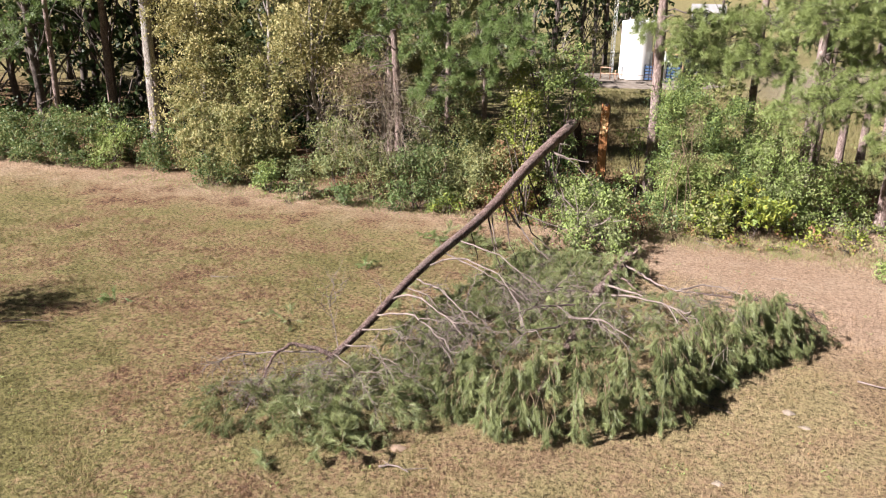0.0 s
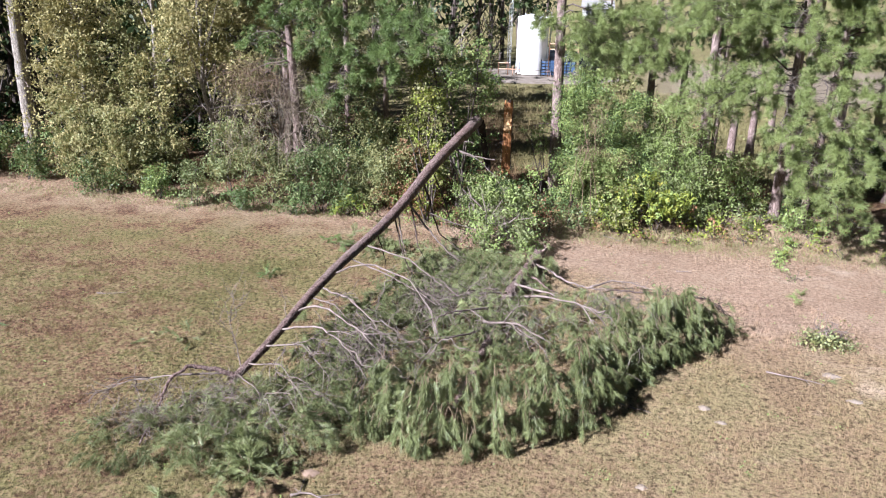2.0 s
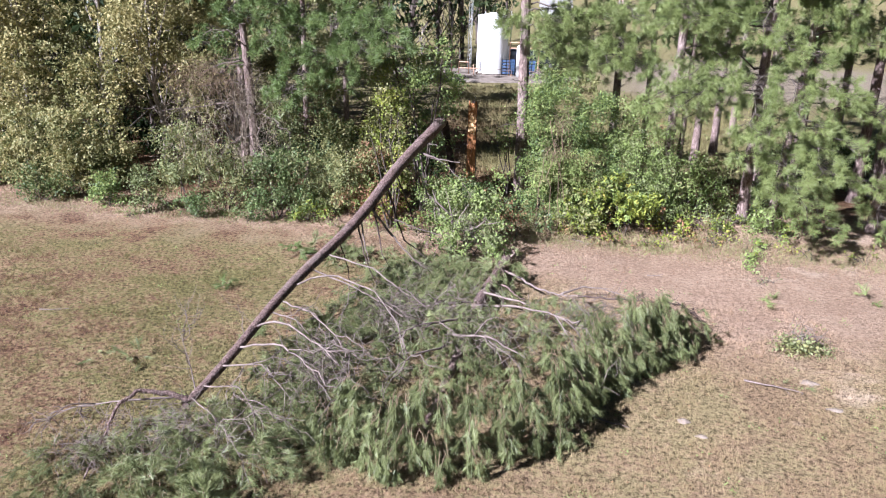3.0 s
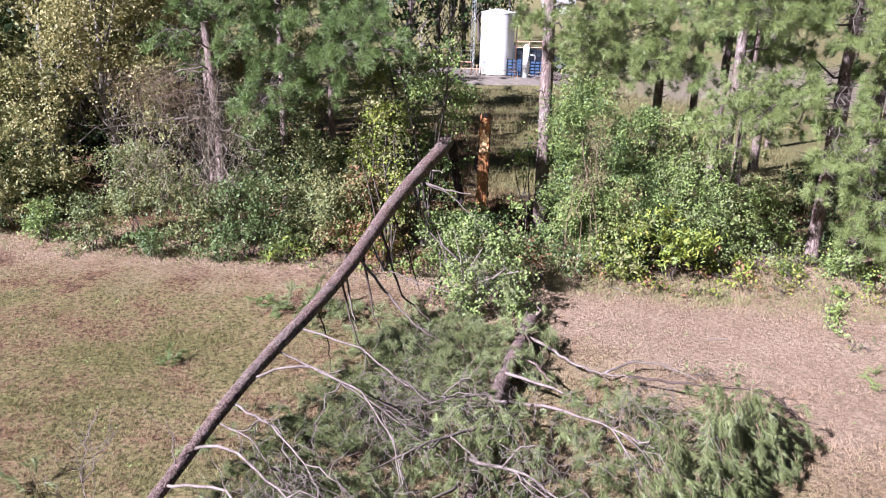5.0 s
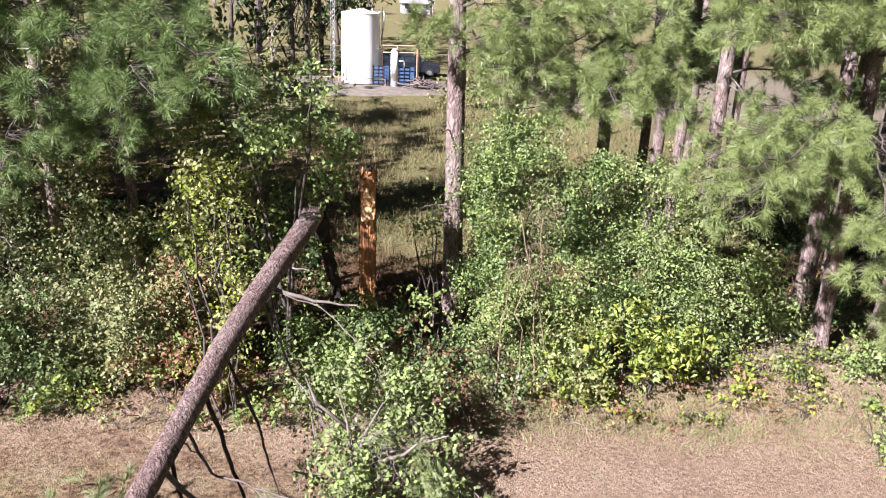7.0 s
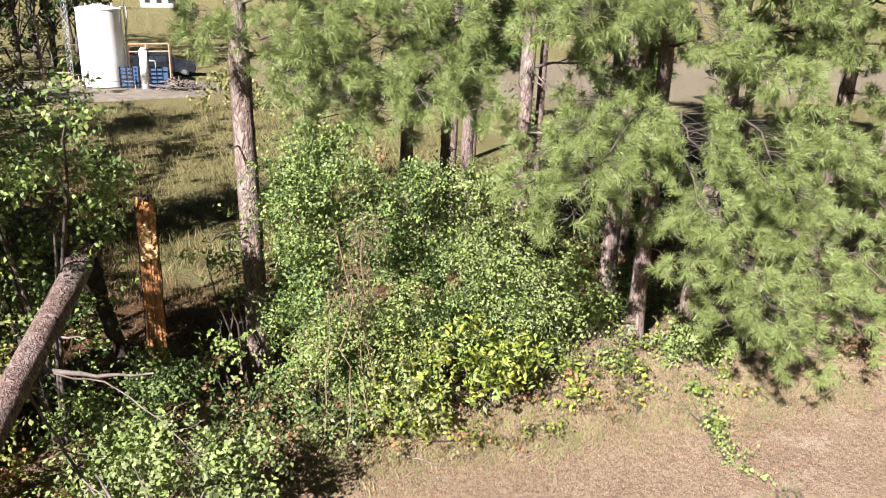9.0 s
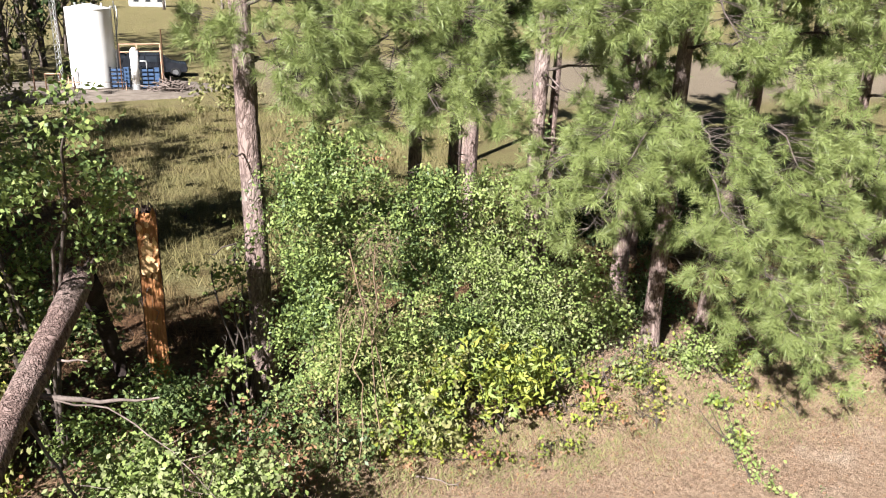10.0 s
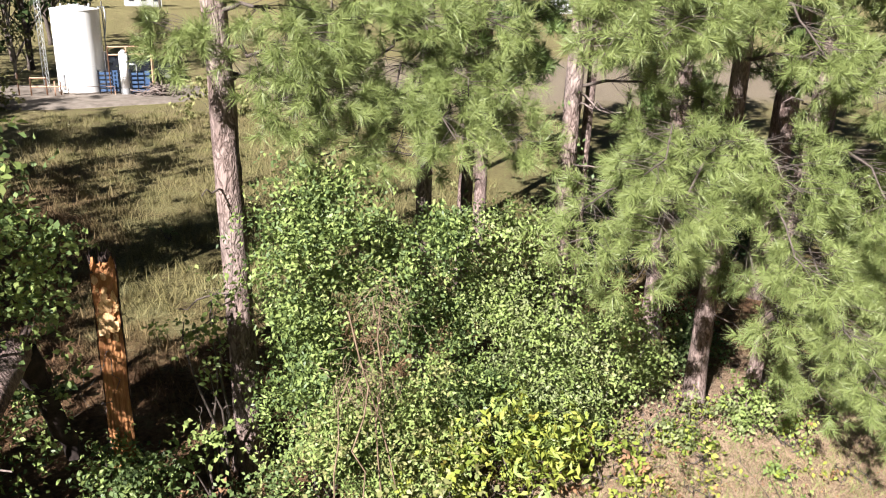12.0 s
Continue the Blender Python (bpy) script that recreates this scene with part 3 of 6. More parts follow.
def pine(at, height, r0, boughs, seed, label, lean=(0.0, 0.0), material=None, bark=None, per=52, width=0.0084, crown=16, twigs=36, group="pines at the field's edge", bough_r=0.035, forked=None, dead=4):
    """A standing pine: tapering trunk, boughs given by where they leave the trunk and where they end (in the world), a crown high above."""
    rng = np.random.default_rng(seed)
    x, y = at
    z = g(x, y) - 0.05
    t = thing("pine_tree", (x, y, z), label, "tree", group)
    top = np.array([lean[0], lean[1], height])
    line = np.array([top * s + np.array([0.05 * math.sin(s * 9 + seed), 0.05 * math.cos(s * 7 + seed), 0]) * s for s in np.linspace(0, 1, 12)])
    part("trunk", trunk_mesh("trunk", line, np.linspace(r0, r0 * 0.3, 12), rng, flare=r0 * 0.45), bark or M_BARK, t)
    if forked:
        dx, dy, fr, fh = forked
        part("trunk", trunk_mesh("trunk", [(dx * 0.3, dy * 0.3, 0), (dx, dy, 1.2), (dx * 1.2, dy * 1.2, fh)], [fr * 1.2, fr, fr * 0.6], rng), bark or M_BARK, t)
    for z0, tip in boughs:
        s = z0 / height
        a = np.array([lean[0] * s, lean[1] * s, z0])
        b = np.array(tip, float) - np.array([x, y, z])
        pine_bough(t, a, b, rng, twigs=twigs, per=per, width=width, material=material, r0=bough_r)
    # short dead snags on the bare lower trunk
    for i in range(dead):
        z0, az = rng.uniform(1.8, 7.5), rng.uniform(3.4, 6.0)
        a = top * (z0 / height)
        b = a + np.array([math.cos(az), math.sin(az), rng.uniform(-0.5, 0.35)]) * rng.uniform(0.35, 1.1)
        part("dead_branch", Tubes().add(bend(a, b, 6, rng.uniform(-0.1, 0.12), 0.04, rng), np.linspace(0.024, 0.008, 6), 5, cap=False, rng=rng).mesh("dead_branch"), M_PALETWIG, t)
    if crown:
        P, D = [], []
        tt = Tubes()
        for i in range(crown):
            zc = rng.uniform(0.52, 0.98) * height
            az = rng.uniform(0, 2 * np.pi)
            L = (height - zc) * 0.27 + 1.2
            a = top * (zc / height)
            b = a + np.array([math.cos(az) * L, math.sin(az) * L, rng.uniform(-0.2, 0.5) * L])
            tt.add(bend(a, b, 4, 0.2), [0.05, 0.04, 0.03, 0.02], 4, cap=False)
            for j in range(26):
                o = a + (b - a) * rng.uniform(0.35, 1.05) + rng.standard_normal(3) * 0.42
                P.append(o)
                D.append(unit(b - a + np.array([0, 0, 0.6]) + rng.standard_normal(3) * 0.5))
        c = part("crown", tt.mesh("crown"), M_BARK_GREY, t)
        part("needles", needles_mesh("needles", P, D, rng, 8, 0.6, 0.16, 0.3, 0.9), material or M_NEEDLE_DARK, c)
    return t


def shrub(at, lobes, material, seed, label, size=0.085, k=7.2, stems=5, category="shrub", group="bushes along the field's edge", aspect=0.62, cluster=9, tight=0.11, shell=0.28, name="bush", stem_mat=None, floor=0.02, second=None, gaps=0.44):
    """A bush or small tree: stems out of one foot into leafy lobes (cx, cy, cz, rx, ry, rz from its foot)."""
    rng = np.random.default_rng(seed)
    x, y = at
    t = thing(name, (x, y, g(x, y) - 0.03), label, category, group)
    L = np.asarray(lobes, float)
    area = (L[:, 3] * L[:, 4] + L[:, 4] * L[:, 5] + L[:, 3] * L[:, 5]).sum()
    n = int(0.82 * k * area / size ** 2)
    for i in range(stems):
        tb = Tubes()
        l = L[(i * 3 + 1) % len(L)]
        end = l[:3] + unit(rng.standard_normal(3)) * l[3:] * 0.8
        end[2] = max(end[2], 0.2)
        a = (rng.normal(0, 0.12), rng.normal(0, 0.12), -0.02)
        ln = bend(a, end, 7, 0.15 * end[2], 0.05, rng)
        r0 = 0.012 + 0.006 * end[2]
        tb.add(ln, np.linspace(r0, r0 * 0.25, 7), 5, 0.05, cap=False, rng=rng)
        for j in range(4):
            m = ln[rng.integers(3, 7)]
            tb.add(bend(m, m + unit(rng.standard_normal(3) + np.array([0, 0, 0.4])) * rng.uniform(0.3, 0.7) * l[5], 4, 0.0, 0.03, rng), np.linspace(r0 * 0.4, 0.003, 4), 3, cap=False, rng=rng)
        part("stem", tb.mesh("stem"), stem_mat or M_DARKSTEM, t)
    c, nn = cloud(rng, L, n, cluster, tight, shell, floor, gaps)
    if second:
        share, m2 = second
        pick = rng.random(len(c) // 10 + 1) < share
        pick = np.repeat(pick, 10)[:len(c)]
        part("foliage", leaves_mesh("foliage", c[pick], nn[pick], size, rng, aspect), m2, t, kind="stuff")
        c, nn = c[~pick], nn[~pick]
    part("foliage", leaves_mesh("foliage", c, nn, size, rng, aspect), material, t, kind="stuff")
    return t


def lumps(rng, w, d, h, n, low=0.12, fat=0.42):
    """Uneven lobes that fill a bush w wide, d deep and h high, from its skirt to its top."""
    n = max(n, int(w * h * 2.8))
    out = []
    for i in range(n):
        q = (i + rng.random()) / n
        room = 1 - 0.55 * max(0.0, q - 0.45) ** 1.2 * 1.6
        u, v = rng.uniform(-1, 1) * room, rng.uniform(-1, 1) * room
        r = min(0.58, 0.30 * h) * rng.uniform(0.5, 1.2)
        z = (low + (1 - low) * q) * max(h - r * 0.8, 0.15) * rng.uniform(0.9, 1.0)
        out.append((u * max(w * 0.5 - r * 0.4, 0.1), v * max(d * 0.5 - r * 0.3, 0.1), z, r * rng.uniform(0.85, 1.25), r * rng.uniform(0.8, 1.1), r * rng.uniform(0.65, 1.0)))
    return out


def twig_tangle(parent, name, rng, centre, radii, n, material, r0=0.008, length=0.9, droop=0.4, label=""):
    """A tangle of thin bare twigs or vines."""
    t = Tubes()
    for i in range(n):
        a = np.array(centre) + unit(rng.standard_normal(3)) * np.array(radii) * rng.uniform(0.2, 1.0)
        d = unit(rng.standard_normal(3))
        p = [a]
        for j in range(6):
            d = unit(d + rng.standard_normal(3) * 0.45 + np.array([0, 0, -droop * 0.4]))
            p.append(p[-1] + d * length / 6)
        t.add(p, np.linspace(r0, r0 * 0.4, 7), 3, cap=False, rng=rng)
    return part(name, t.mesh(name), material, parent, label, "stuff")


def hardwood(at, height, r0, material, seed, label, leaf=0.2, lobes=9, low=0.3, spread=0.28, k=1.5, group="woods behind the edge", name="tree", cluster=10, tight=0.3, shell=0.3, bark=None, second=None):
    """A broadleaved tree: trunk, limbs and leafy lobes from a low height up."""
    rng = np.random.default_rng(seed)
    x, y = at
    t = thing(name, (x, y, g(x, y) - 0.05), label, "tree", group)
    lean = rng.normal(0, 0.03, 2) * height
    line = bend((0, 0, 0), (lean[0], lean[1], height * 0.92), 9, 0, 0.06, rng)
    part("trunk", trunk_mesh("trunk", line, np.linspace(r0, r0 * 0.2, 9), rng, 0.55, 8, 0.04, r0 * 0.4), bark or M_BARK_GREY, t)
    L = []
    for i in range(lobes):
        zc = height * rng.uniform(low, 1.0)
        az = rng.uniform(0, 2 * np.pi)
        reach = height * spread * rng.uniform(0.3, 1.0) * (1.15 - 0.6 * zc / height)
        c = np.array([math.cos(az) * reach, math.sin(az) * reach, zc])
        rr = height * 0.11 * rng.uniform(0.7, 1.35)
        L.append((*c, rr, rr, rr * 0.75))
        a = line[min(8, int(8 * max(0.1, zc / height - 0.12)))]
        ln = bend(a, c, 5, 0.15, 0.05, rng)
        tb = Tubes()
        tb.add(ln, np.linspace(r0 * 0.35, 0.012, 5), 4, cap=False, rng=rng)
        tb.add(bend(ln[3], c + unit(rng.standard_normal(3)) * rr * 0.9, 4, 0, 0.04, rng), np.linspace(0.015, 0.004, 4), 3, cap=False, rng=rng)
        part("limb", tb.mesh("limb"), bark or M_BARK_GREY, t)
    L = np.array(L)
    n = int(k * (3 * L[:, 3] ** 2).sum() / leaf ** 2)
    c, nn = cloud(rng, L, n, cluster, tight, shell)
    part("crown", leaves_mesh("crown", c, nn, leaf, rng), material, t)
    return t


# ---------------------------------------------------------------- the snapped pine
TOP, FOOT = np.array([-4.92, 29.95, 3.74]), np.array([-7.45, 14.7, 0.76])


def on_trunk(y):
    """The leaning trunk's middle line, sagging a little."""
    q = (TOP[1] - y) / (TOP[1] - FOOT[1])
    return TOP + (FOOT - TOP) * q + 4 * q * (1 - q) * np.array([-0.18, 0, -0.32])


rng = np.random.default_rng(21)
fallen = thing("fallen_pine", (0, 0, 0), "snapped pine trunk leaning from its break to the grass", "fallen tree")
ys = np.linspace(29.95, 14.6, 26)
tl = np.array([on_trunk(y) for y in ys]) + np.stack([0.05 * np.sin(ys * 0.9), 0 * ys, 0.05 * np.sin(ys * 0.7 + 1)], -1)
part("trunk", trunk_mesh("trunk", tl, np.linspace(0.205, 0.085, 26), rng, 0.12, 24, 0.03), M_BARK_FALLEN, fallen)
# splintered butt and the slab that still hangs from it
sp = Tubes()
axis = unit(TOP - FOOT)
for i in range(9):
    a = TOP - axis * 0.1 + np.array([rng.uniform(-0.16, 0.16), 0, rng.uniform(-0.16, 0.16)])
    sp.add([a, a + axis * rng.uniform(0.15, 0.3), a + axis * rng.uniform(0.35, 0.6) + rng.standard_normal(3) * 0.06], [0.05, 0.035, 0.006], 5)
part("splinter", sp.mesh("splinter", False), M_DARKTWIG, fallen, "dark broken splinters")
sl = Tubes()
sl.add(bend(TOP + (0.12, 0.05, -0.05), (-4.5, 30.7, 1.7), 9, 0.12, 0.03, rng), np.linspace(0.17, 0.09, 9), 9, 0.15)
sl.add(bend(TOP + (0.2, 0.0, 0.0), (-4.55, 30.5, 2.5), 6, 0.08, 0.03, rng), np.linspace(0.07, 0.03, 6), 7, 0.15)
# near-black colour stands for the shadow beside the butt
part("split_slab", sl.mesh("split_slab"), M_SLABSHADE, fallen, "slab of split wood and bark, shade in its colour")


def limb(y, ends, r0, material, twigs=0, sag=0.0, owner=None, start=None, tw_len=0.6, tw_drop=0.5):
    """A limb from the fallen trunk at y through the given points, with bare twigs near its end."""
    p = [on_trunk(y) if start is None else np.array(start, float)] + [np.array(e, float) for e in ends]
    line = np.concatenate([bend(p[i], p[i + 1], 6, sag if i == 0 else 0.0, 0.011, rng)[(1 if i else 0):] for i in range(len(p) - 1)])
    t = Tubes()
    t.add(line, np.linspace(r0 * 0.85, r0 * 0.22, len(line)), 7, 0.08, rng=rng)
    lines = [line]
    if twigs >= 8:
        for i in range(3):
            m = line[rng.integers(len(line) // 3, len(line) - 2)]
            d = unit(line[-1] - m) * 0.8 + rng.standard_normal(3) * 0.45
            fork = bend(m, m + unit(d) * rng.uniform(0.7, 1.3), 6, 0.08, 0.04, rng)
            fork[:, 2] = np.maximum(fork[:, 2], 0.04)
            t.add(fork, np.linspace(r0 * 0.5, 0.006, 6), 5, 0.05, cap=False, rng=rng)
            lines.append(fork)
    for i in range(int(twigs * (2.2 if twigs >= 8 else 1))):
        line = lines[rng.integers(len(lines))]
        m = line[rng.integers(len(line) // 3, len(line))]
        d = unit(line[-1] - line[0]) * 0.7 + rng.standard_normal(3) * 0.6
        q = [m]
        for j in range(4):
            d = unit(d + rng.standard_normal(3) * 0.35 + np.array([0, 0, -0.12 * tw_drop]))
            n = q[-1] + d * tw_len * rng.uniform(0.15, 0.32)
            n[2] = max(n[2], 0.03)
            q.append(n)
        t.add(q, np.linspace(min(0.009, r0 * 0.32), 0.0035, 5), 3, cap=False, rng=rng)
    return part("limb", t.mesh("limb"), material, owner or fallen)


limb(28.25, [(-4.72, 28.1, 3.26)], 0.034, M_PALETWIG)
limb(27.65, [(-4.6, 27.68, 2.87), (-3.88, 27.72, 2.8)], 0.052, M_PALETWIG)
limb(27.6, [(-4.5, 27.6, 2.82), (-3.75, 27.0, 2.4), (-3.3, 26.6, 1.9)], 0.018, M_GREYTWIG, 6)
limb(27.4, [(-5.0, 27.0, 2.2), (-4.5, 26.5, 1.5), (-4.35, 26.0, 0.7)], 0.029, M_GREYTWIG, 8)
limb(26.0, [(-5.2, 25.7, 1.75), (-4.95, 25.2, 1.35), (-4.75, 24.9, 1.0)], 0.034, M_DARKTWIG, 2)
limb(25.3, [(-5.45, 25.0, 1.5), (-5.15, 24.7, 0.95), (-4.62, 24.3, 0.75), (-4.2, 24.1, 0.5)], 0.042, M_DARKTWIG, 2)
limb(24.6, [(-5.55, 24.4, 1.75), (-5.1, 24.4, 1.6), (-4.55, 24.3, 1.45), (-3.9, 24.3, 1.3)], 0.028, M_PALETWIG, 3)
limb(24.2, [(-5.75, 23.9, 1.25), (-5.6, 23.6, 0.85), (-5.3, 23.4, 0.5)], 0.04, M_DARKTWIG, 2)
limb(23.9, [(-5.55, 23.9, 1.55), (-5.1, 23.8, 1.1), (-4.6, 23.6, 0.7), (-4.05, 23.5, 0.42), (-3.2, 23.5, 0.15)], 0.045, M_GREYTWIG, 5)
limb(23.3, [(-5.95, 23.0, 1.15), (-5.75, 22.8, 0.8)], 0.034, M_PALETWIG, 2)
limb(23.1, [(-5.95, 22.8, 1.1), (-5.65, 22.5, 0.6), (-5.4, 22.3, 0.25)], 0.034, M_DARKTWIG, 1)
limb(21.9, [(-6.1, 21.6, 1.1), (-6.0, 21.4, 0.75), (-5.95, 21.2, 0.55)], 0.022, M_DARKTWIG, 1)
limb(24.35, [(-5.6, 24.35, 2.0)], 0.025, M_PALETWIG)
limb(23.85, [(-5.75, 23.95, 1.85)], 0.025, M_PALETWIG)
limb(21.9, [(-6.75, 21.9, 1.5)], 0.02, M_PALETWIG)
limb(21.0, [(-5.2, 20.8, 1.45), (-4.2, 20.4, 0.95), (-3.0, 20.2, 0.75)], 0.03, M_PALETWIG, 10)
limb(20.2, [(-5.6, 19.9, 1.3), (-4.4, 19.2, 1.1), (-3.4, 18.7, 0.7)], 0.029, M_GREYTWIG, 12)
limb(19.3, [(-5.7, 19.3, 1.75), (-4.7, 18.9, 1.6), (-4.0, 18.3, 1.1), (-3.75, 17.7, 0.6)], 0.032, M_PALETWIG, 8, 0.1)
limb(18.6, [(-6.0, 18.0, 1.35), (-5.2, 17.3, 1.15), (-4.7, 16.8, 0.8)], 0.032, M_PALETWIG, 10)
limb(18.1, [(-6.2, 17.6, 1.3), (-5.4, 16.9, 1.0)], 0.025, M_GREYTWIG, 12)
limb(17.4, [(-6.1, 16.9, 1.5), (-5.1, 16.2, 1.35), (-4.4, 15.8, 0.9)], 0.036, M_PALETWIG, 10, 0.1)
limb(16.6, [(-6.0, 16.2, 1.35), (-5.2, 15.6, 1.2), (-4.7, 15.2, 0.8)], 0.032, M_PALETWIG, 10, 0.08)
limb(15.9, [(-6.2, 15.5, 1.25), (-5.4, 14.9, 0.9)], 0.025, M_PALETWIG, 12)
limb(15.2, [(-6.4, 14.8, 1.1), (-5.8, 14.3, 0.8)], 0.022, M_GREYTWIG, 14)
limb(14.8, [(-6.6, 14.0, 0.95), (-6.1, 13.6, 0.7)], 0.022, M_GREYTWIG, 14)
limb(14.75, [(-7.8, 14.62, 0.92), (-8.22, 14.4, 1.05), (-8.42, 13.98, 0.98), (-8.5, 13.5, 0.55), (-8.58, 12.9, 0.06)], 0.07, M_BARK_FALLEN, 4)
limb(14.8, [(-8.4, 14.3, 0.88), (-9.4, 14.45, 0.58), (-10.4, 14.6, 0.15)], 0.03, M_PALETWIG, 14)
limb(15.0, [(-7.75, 15.6, 0.7), (-8.0, 15.9, 1.1), (-8.35, 16.3, 1.65)], 0.02, M_GREYTWIG, 10, tw_drop=-1.5)
limb(16.9, [(-7.25, 17.1, 1.5), (-7.4, 17.2, 1.75)], 0.014, M_PALETWIG, 2)
limb(20.3, [(-6.9, 20.3, 1.7)], 0.018, M_PALETWIG, 1)
twig_tangle(fallen, "twig_tangle", rng, (-7.2, 13.9, 0.75), (1.6, 0.9, 0.4), 170, M_GREYTWIG, 0.0065, 0.7, 0.2, "grey bare twigs")
twig_tangle(fallen, "twig_tangle", rng, (-5.4, 16.2, 0.95), (1.0, 2.0, 0.4), 190, M_GREYTWIG, 0.0065, 0.75, 0.2, "grey bare twigs")
twig_tangle(fallen, "twig_tangle", rng, (-8.6, 13.4, 0.45), (1.0, 0.8, 0.3), 180, M_GREYTWIG, 0.006, 0.6, 0.2, "grey bare twigs")
twig_tangle(fallen, "twig_tangle", rng, (-4.4, 19.8, 0.7), (1.2, 1.9, 0.35), 180, M_GREYTWIG, 0.007, 0.8, 0.2, "grey bare twigs")
twig_tangle(fallen, "twig_tangle", rng, (-4.4, 23.3, 0.35), (1.2, 0.9, 0.25), 70, M_GREYTWIG, 0.007, 0.8, 0.2, "grey bare twigs")


def needle_mat(owner, pts, rng, material=None, up=0.4, per=38, droop=0.5, length=0.55, needle=0.2, each=1, width=0.0085, spread=0.5):
    """A spray of drooping fronds started at the given places."""
    P, D, t = [], [], Tubes()
    for p, d in pts:
        for i in range(each):
            line, a, b = frond(rng, p, np.array(d) + np.array([0, 0, up]) + rng.standard_normal(3) * 0.35, length * rng.uniform(0.6, 1.3), droop)
            keep = [j for j in range(len(a)) if a[j][2] > 0.05]
            P += [a[j] for j in keep]
            D += [b[j] for j in keep]
            line[:, 2] = np.maximum(line[:, 2], 0.02)
            t.add(line, np.linspace(0.007, 0.003, len(line)), 3, cap=False, rng=rng)
    br = part("fronds", t.mesh("fronds"), M_DRYVINE, owner, kind="stuff")
    part("needles", needles_mesh("needles", P, D, rng, per, needle, width, 0.16, spread), material or M_NEEDLE_FALLEN, br, kind="stuff")
    return br


def patch(rng, cx, cy, rx, ry, z, n, out=0.6):
    """Starts of fronds over a patch of crown, leaning outwards."""
    res = []
    for i in range(n):
        a, q = rng.uniform(0, 2 * np.pi), math.sqrt(rng.random())
        dx, dy = math.cos(a) * q, math.sin(a) * q
        res.append(((cx + dx * rx, cy + dy * ry, max(0.08, z * (1 - 0.55 * q * q) * rng.uniform(0.55, 1.05))), (dx * out, dy * out, 0)))
    return res


for cx, cy, rx, ry, z, n in ((-8.6, 13.1, 1.1, 0.9, 0.45, 34), (-7.2, 13.2, 1.0, 0.9, 0.75, 44), (-5.9, 13.8, 1.0, 0.9, 0.75, 40), (-6.0, 15.0, 0.9, 0.9, 0.7, 30),
                             (-5.2, 15.9, 0.9, 1.0, 0.9, 34), (-5.0, 17.6, 1.0, 0.9, 0.8, 34), (-5.2, 19.0, 0.9, 0.8, 0.7, 26), (-7.1, 18.8, 0.6, 0.7, 1.0, 12),
                             (-4.6, 20.6, 1.0, 0.7, 0.6, 24), (-4.2, 21.9, 1.1, 0.7, 0.6, 30), (-5.3, 22.8, 0.8, 0.6, 0.4, 18), (-3.7, 23.0, 0.9, 0.7, 0.45, 22), (-6.9, 24.6, 0.6, 0.7, 0.5, 12), (-4.3, 18.6, 0.9, 1.0, 0.8, 40), (-4.9, 20.0, 0.9, 0.9, 0.6, 30), (-6.6, 14.2, 1.2, 0.7, 0.8, 36), (-7.9, 13.3, 0.9, 0.7, 0.6, 30), (-4.8, 14.9, 0.9, 0.7, 0.8, 34), (-7.6, 14.7, 0.7, 0.4, 0.5, 14), (-4.7, 21.7, 0.9, 0.8, 0.6, 38), (-3.6, 21.6, 0.8, 0.8, 0.6, 34), (-4.5, 23.0, 0.9, 0.7, 0.5, 34), (-3.6, 20.0, 0.7, 1.0, 0.7, 34), (-3.2, 22.6, 0.6, 0.7, 0.5, 22), (-6.3, 16.4, 0.6, 0.8, 0.8, 34), (-6.1, 17.6, 0.6, 0.8, 0.8, 34), (-5.9, 18.8, 0.6, 0.8, 0.8, 34), (-5.8, 20.0, 0.6, 0.8, 0.7, 30), (-5.6, 21.2, 0.6, 0.8, 0.6, 30), (-5.5, 22.3, 0.6, 0.7, 0.5, 22), (-4.9, 24.0, 0.8, 0.6, 0.4, 34), (-4.0, 24.1, 0.8, 0.6, 0.45, 34), (-3.1, 24.3, 0.7, 0.6, 0.4, 28), (-4.5, 23.3, 0.9, 0.6, 0.55, 40), (-3.4, 23.4, 0.8, 0.6, 0.5, 34), (-5.4, 23.4, 0.5, 0.5, 0.35, 20), (-2.7, 25.0, 0.5, 0.4, 0.3, 16), (-5.0, 25.0, 0.7, 0.5, 0.4, 24), (-4.2, 25.2, 0.7, 0.5, 0.4, 24)):
    needle_mat(fallen, patch(rng, cx, cy, rx, ry, z, int(n * 1.5)), rng, M_NEEDLE_FALLEN if n % 4 == 0 else M_NEEDLE_MIX, up=0.3, droop=0.9, length=0.42, needle=0.16, per=40, width=0.0066, spread=0.8)

# ---------------------------------------------------------------- the broken-off top with its crown
rng = np.random.default_rng(33)
topp = thing("broken_pine_top", (0, 0, 0), "broken pine top with drooping green crown on grass", "fallen tree")
log = [(-1.98, 25.5, 0.26), (-2.2, 23.9, 0.30), (-2.5, 21.8, 0.3), (-2.62, 19.2, 0.22), (-2.75, 17.2, 0.2), (-2.9, 15.6, 0.15)]
part("trunk", trunk_mesh("trunk", log, [0.19, 0.18, 0.15, 0.12, 0.09, 0.05], rng, 0.14, 18, 0.06), M_BARK_FALLEN, topp)
sp = Tubes()
for i in range(8):
    a = np.array([-1.98, 25.4, 0.26]) + rng.uniform(-0.15, 0.15, 3)
    sp.add([a, a + (rng.uniform(-0.05, 0.15), rng.uniform(0.1, 0.25), rng.uniform(-0.05, 0.15)), a + (rng.uniform(-0.1, 0.2), rng.uniform(0.25, 0.45), rng.uniform(-0.1, 0.2))], [0.045, 0.03, 0.006], 5)
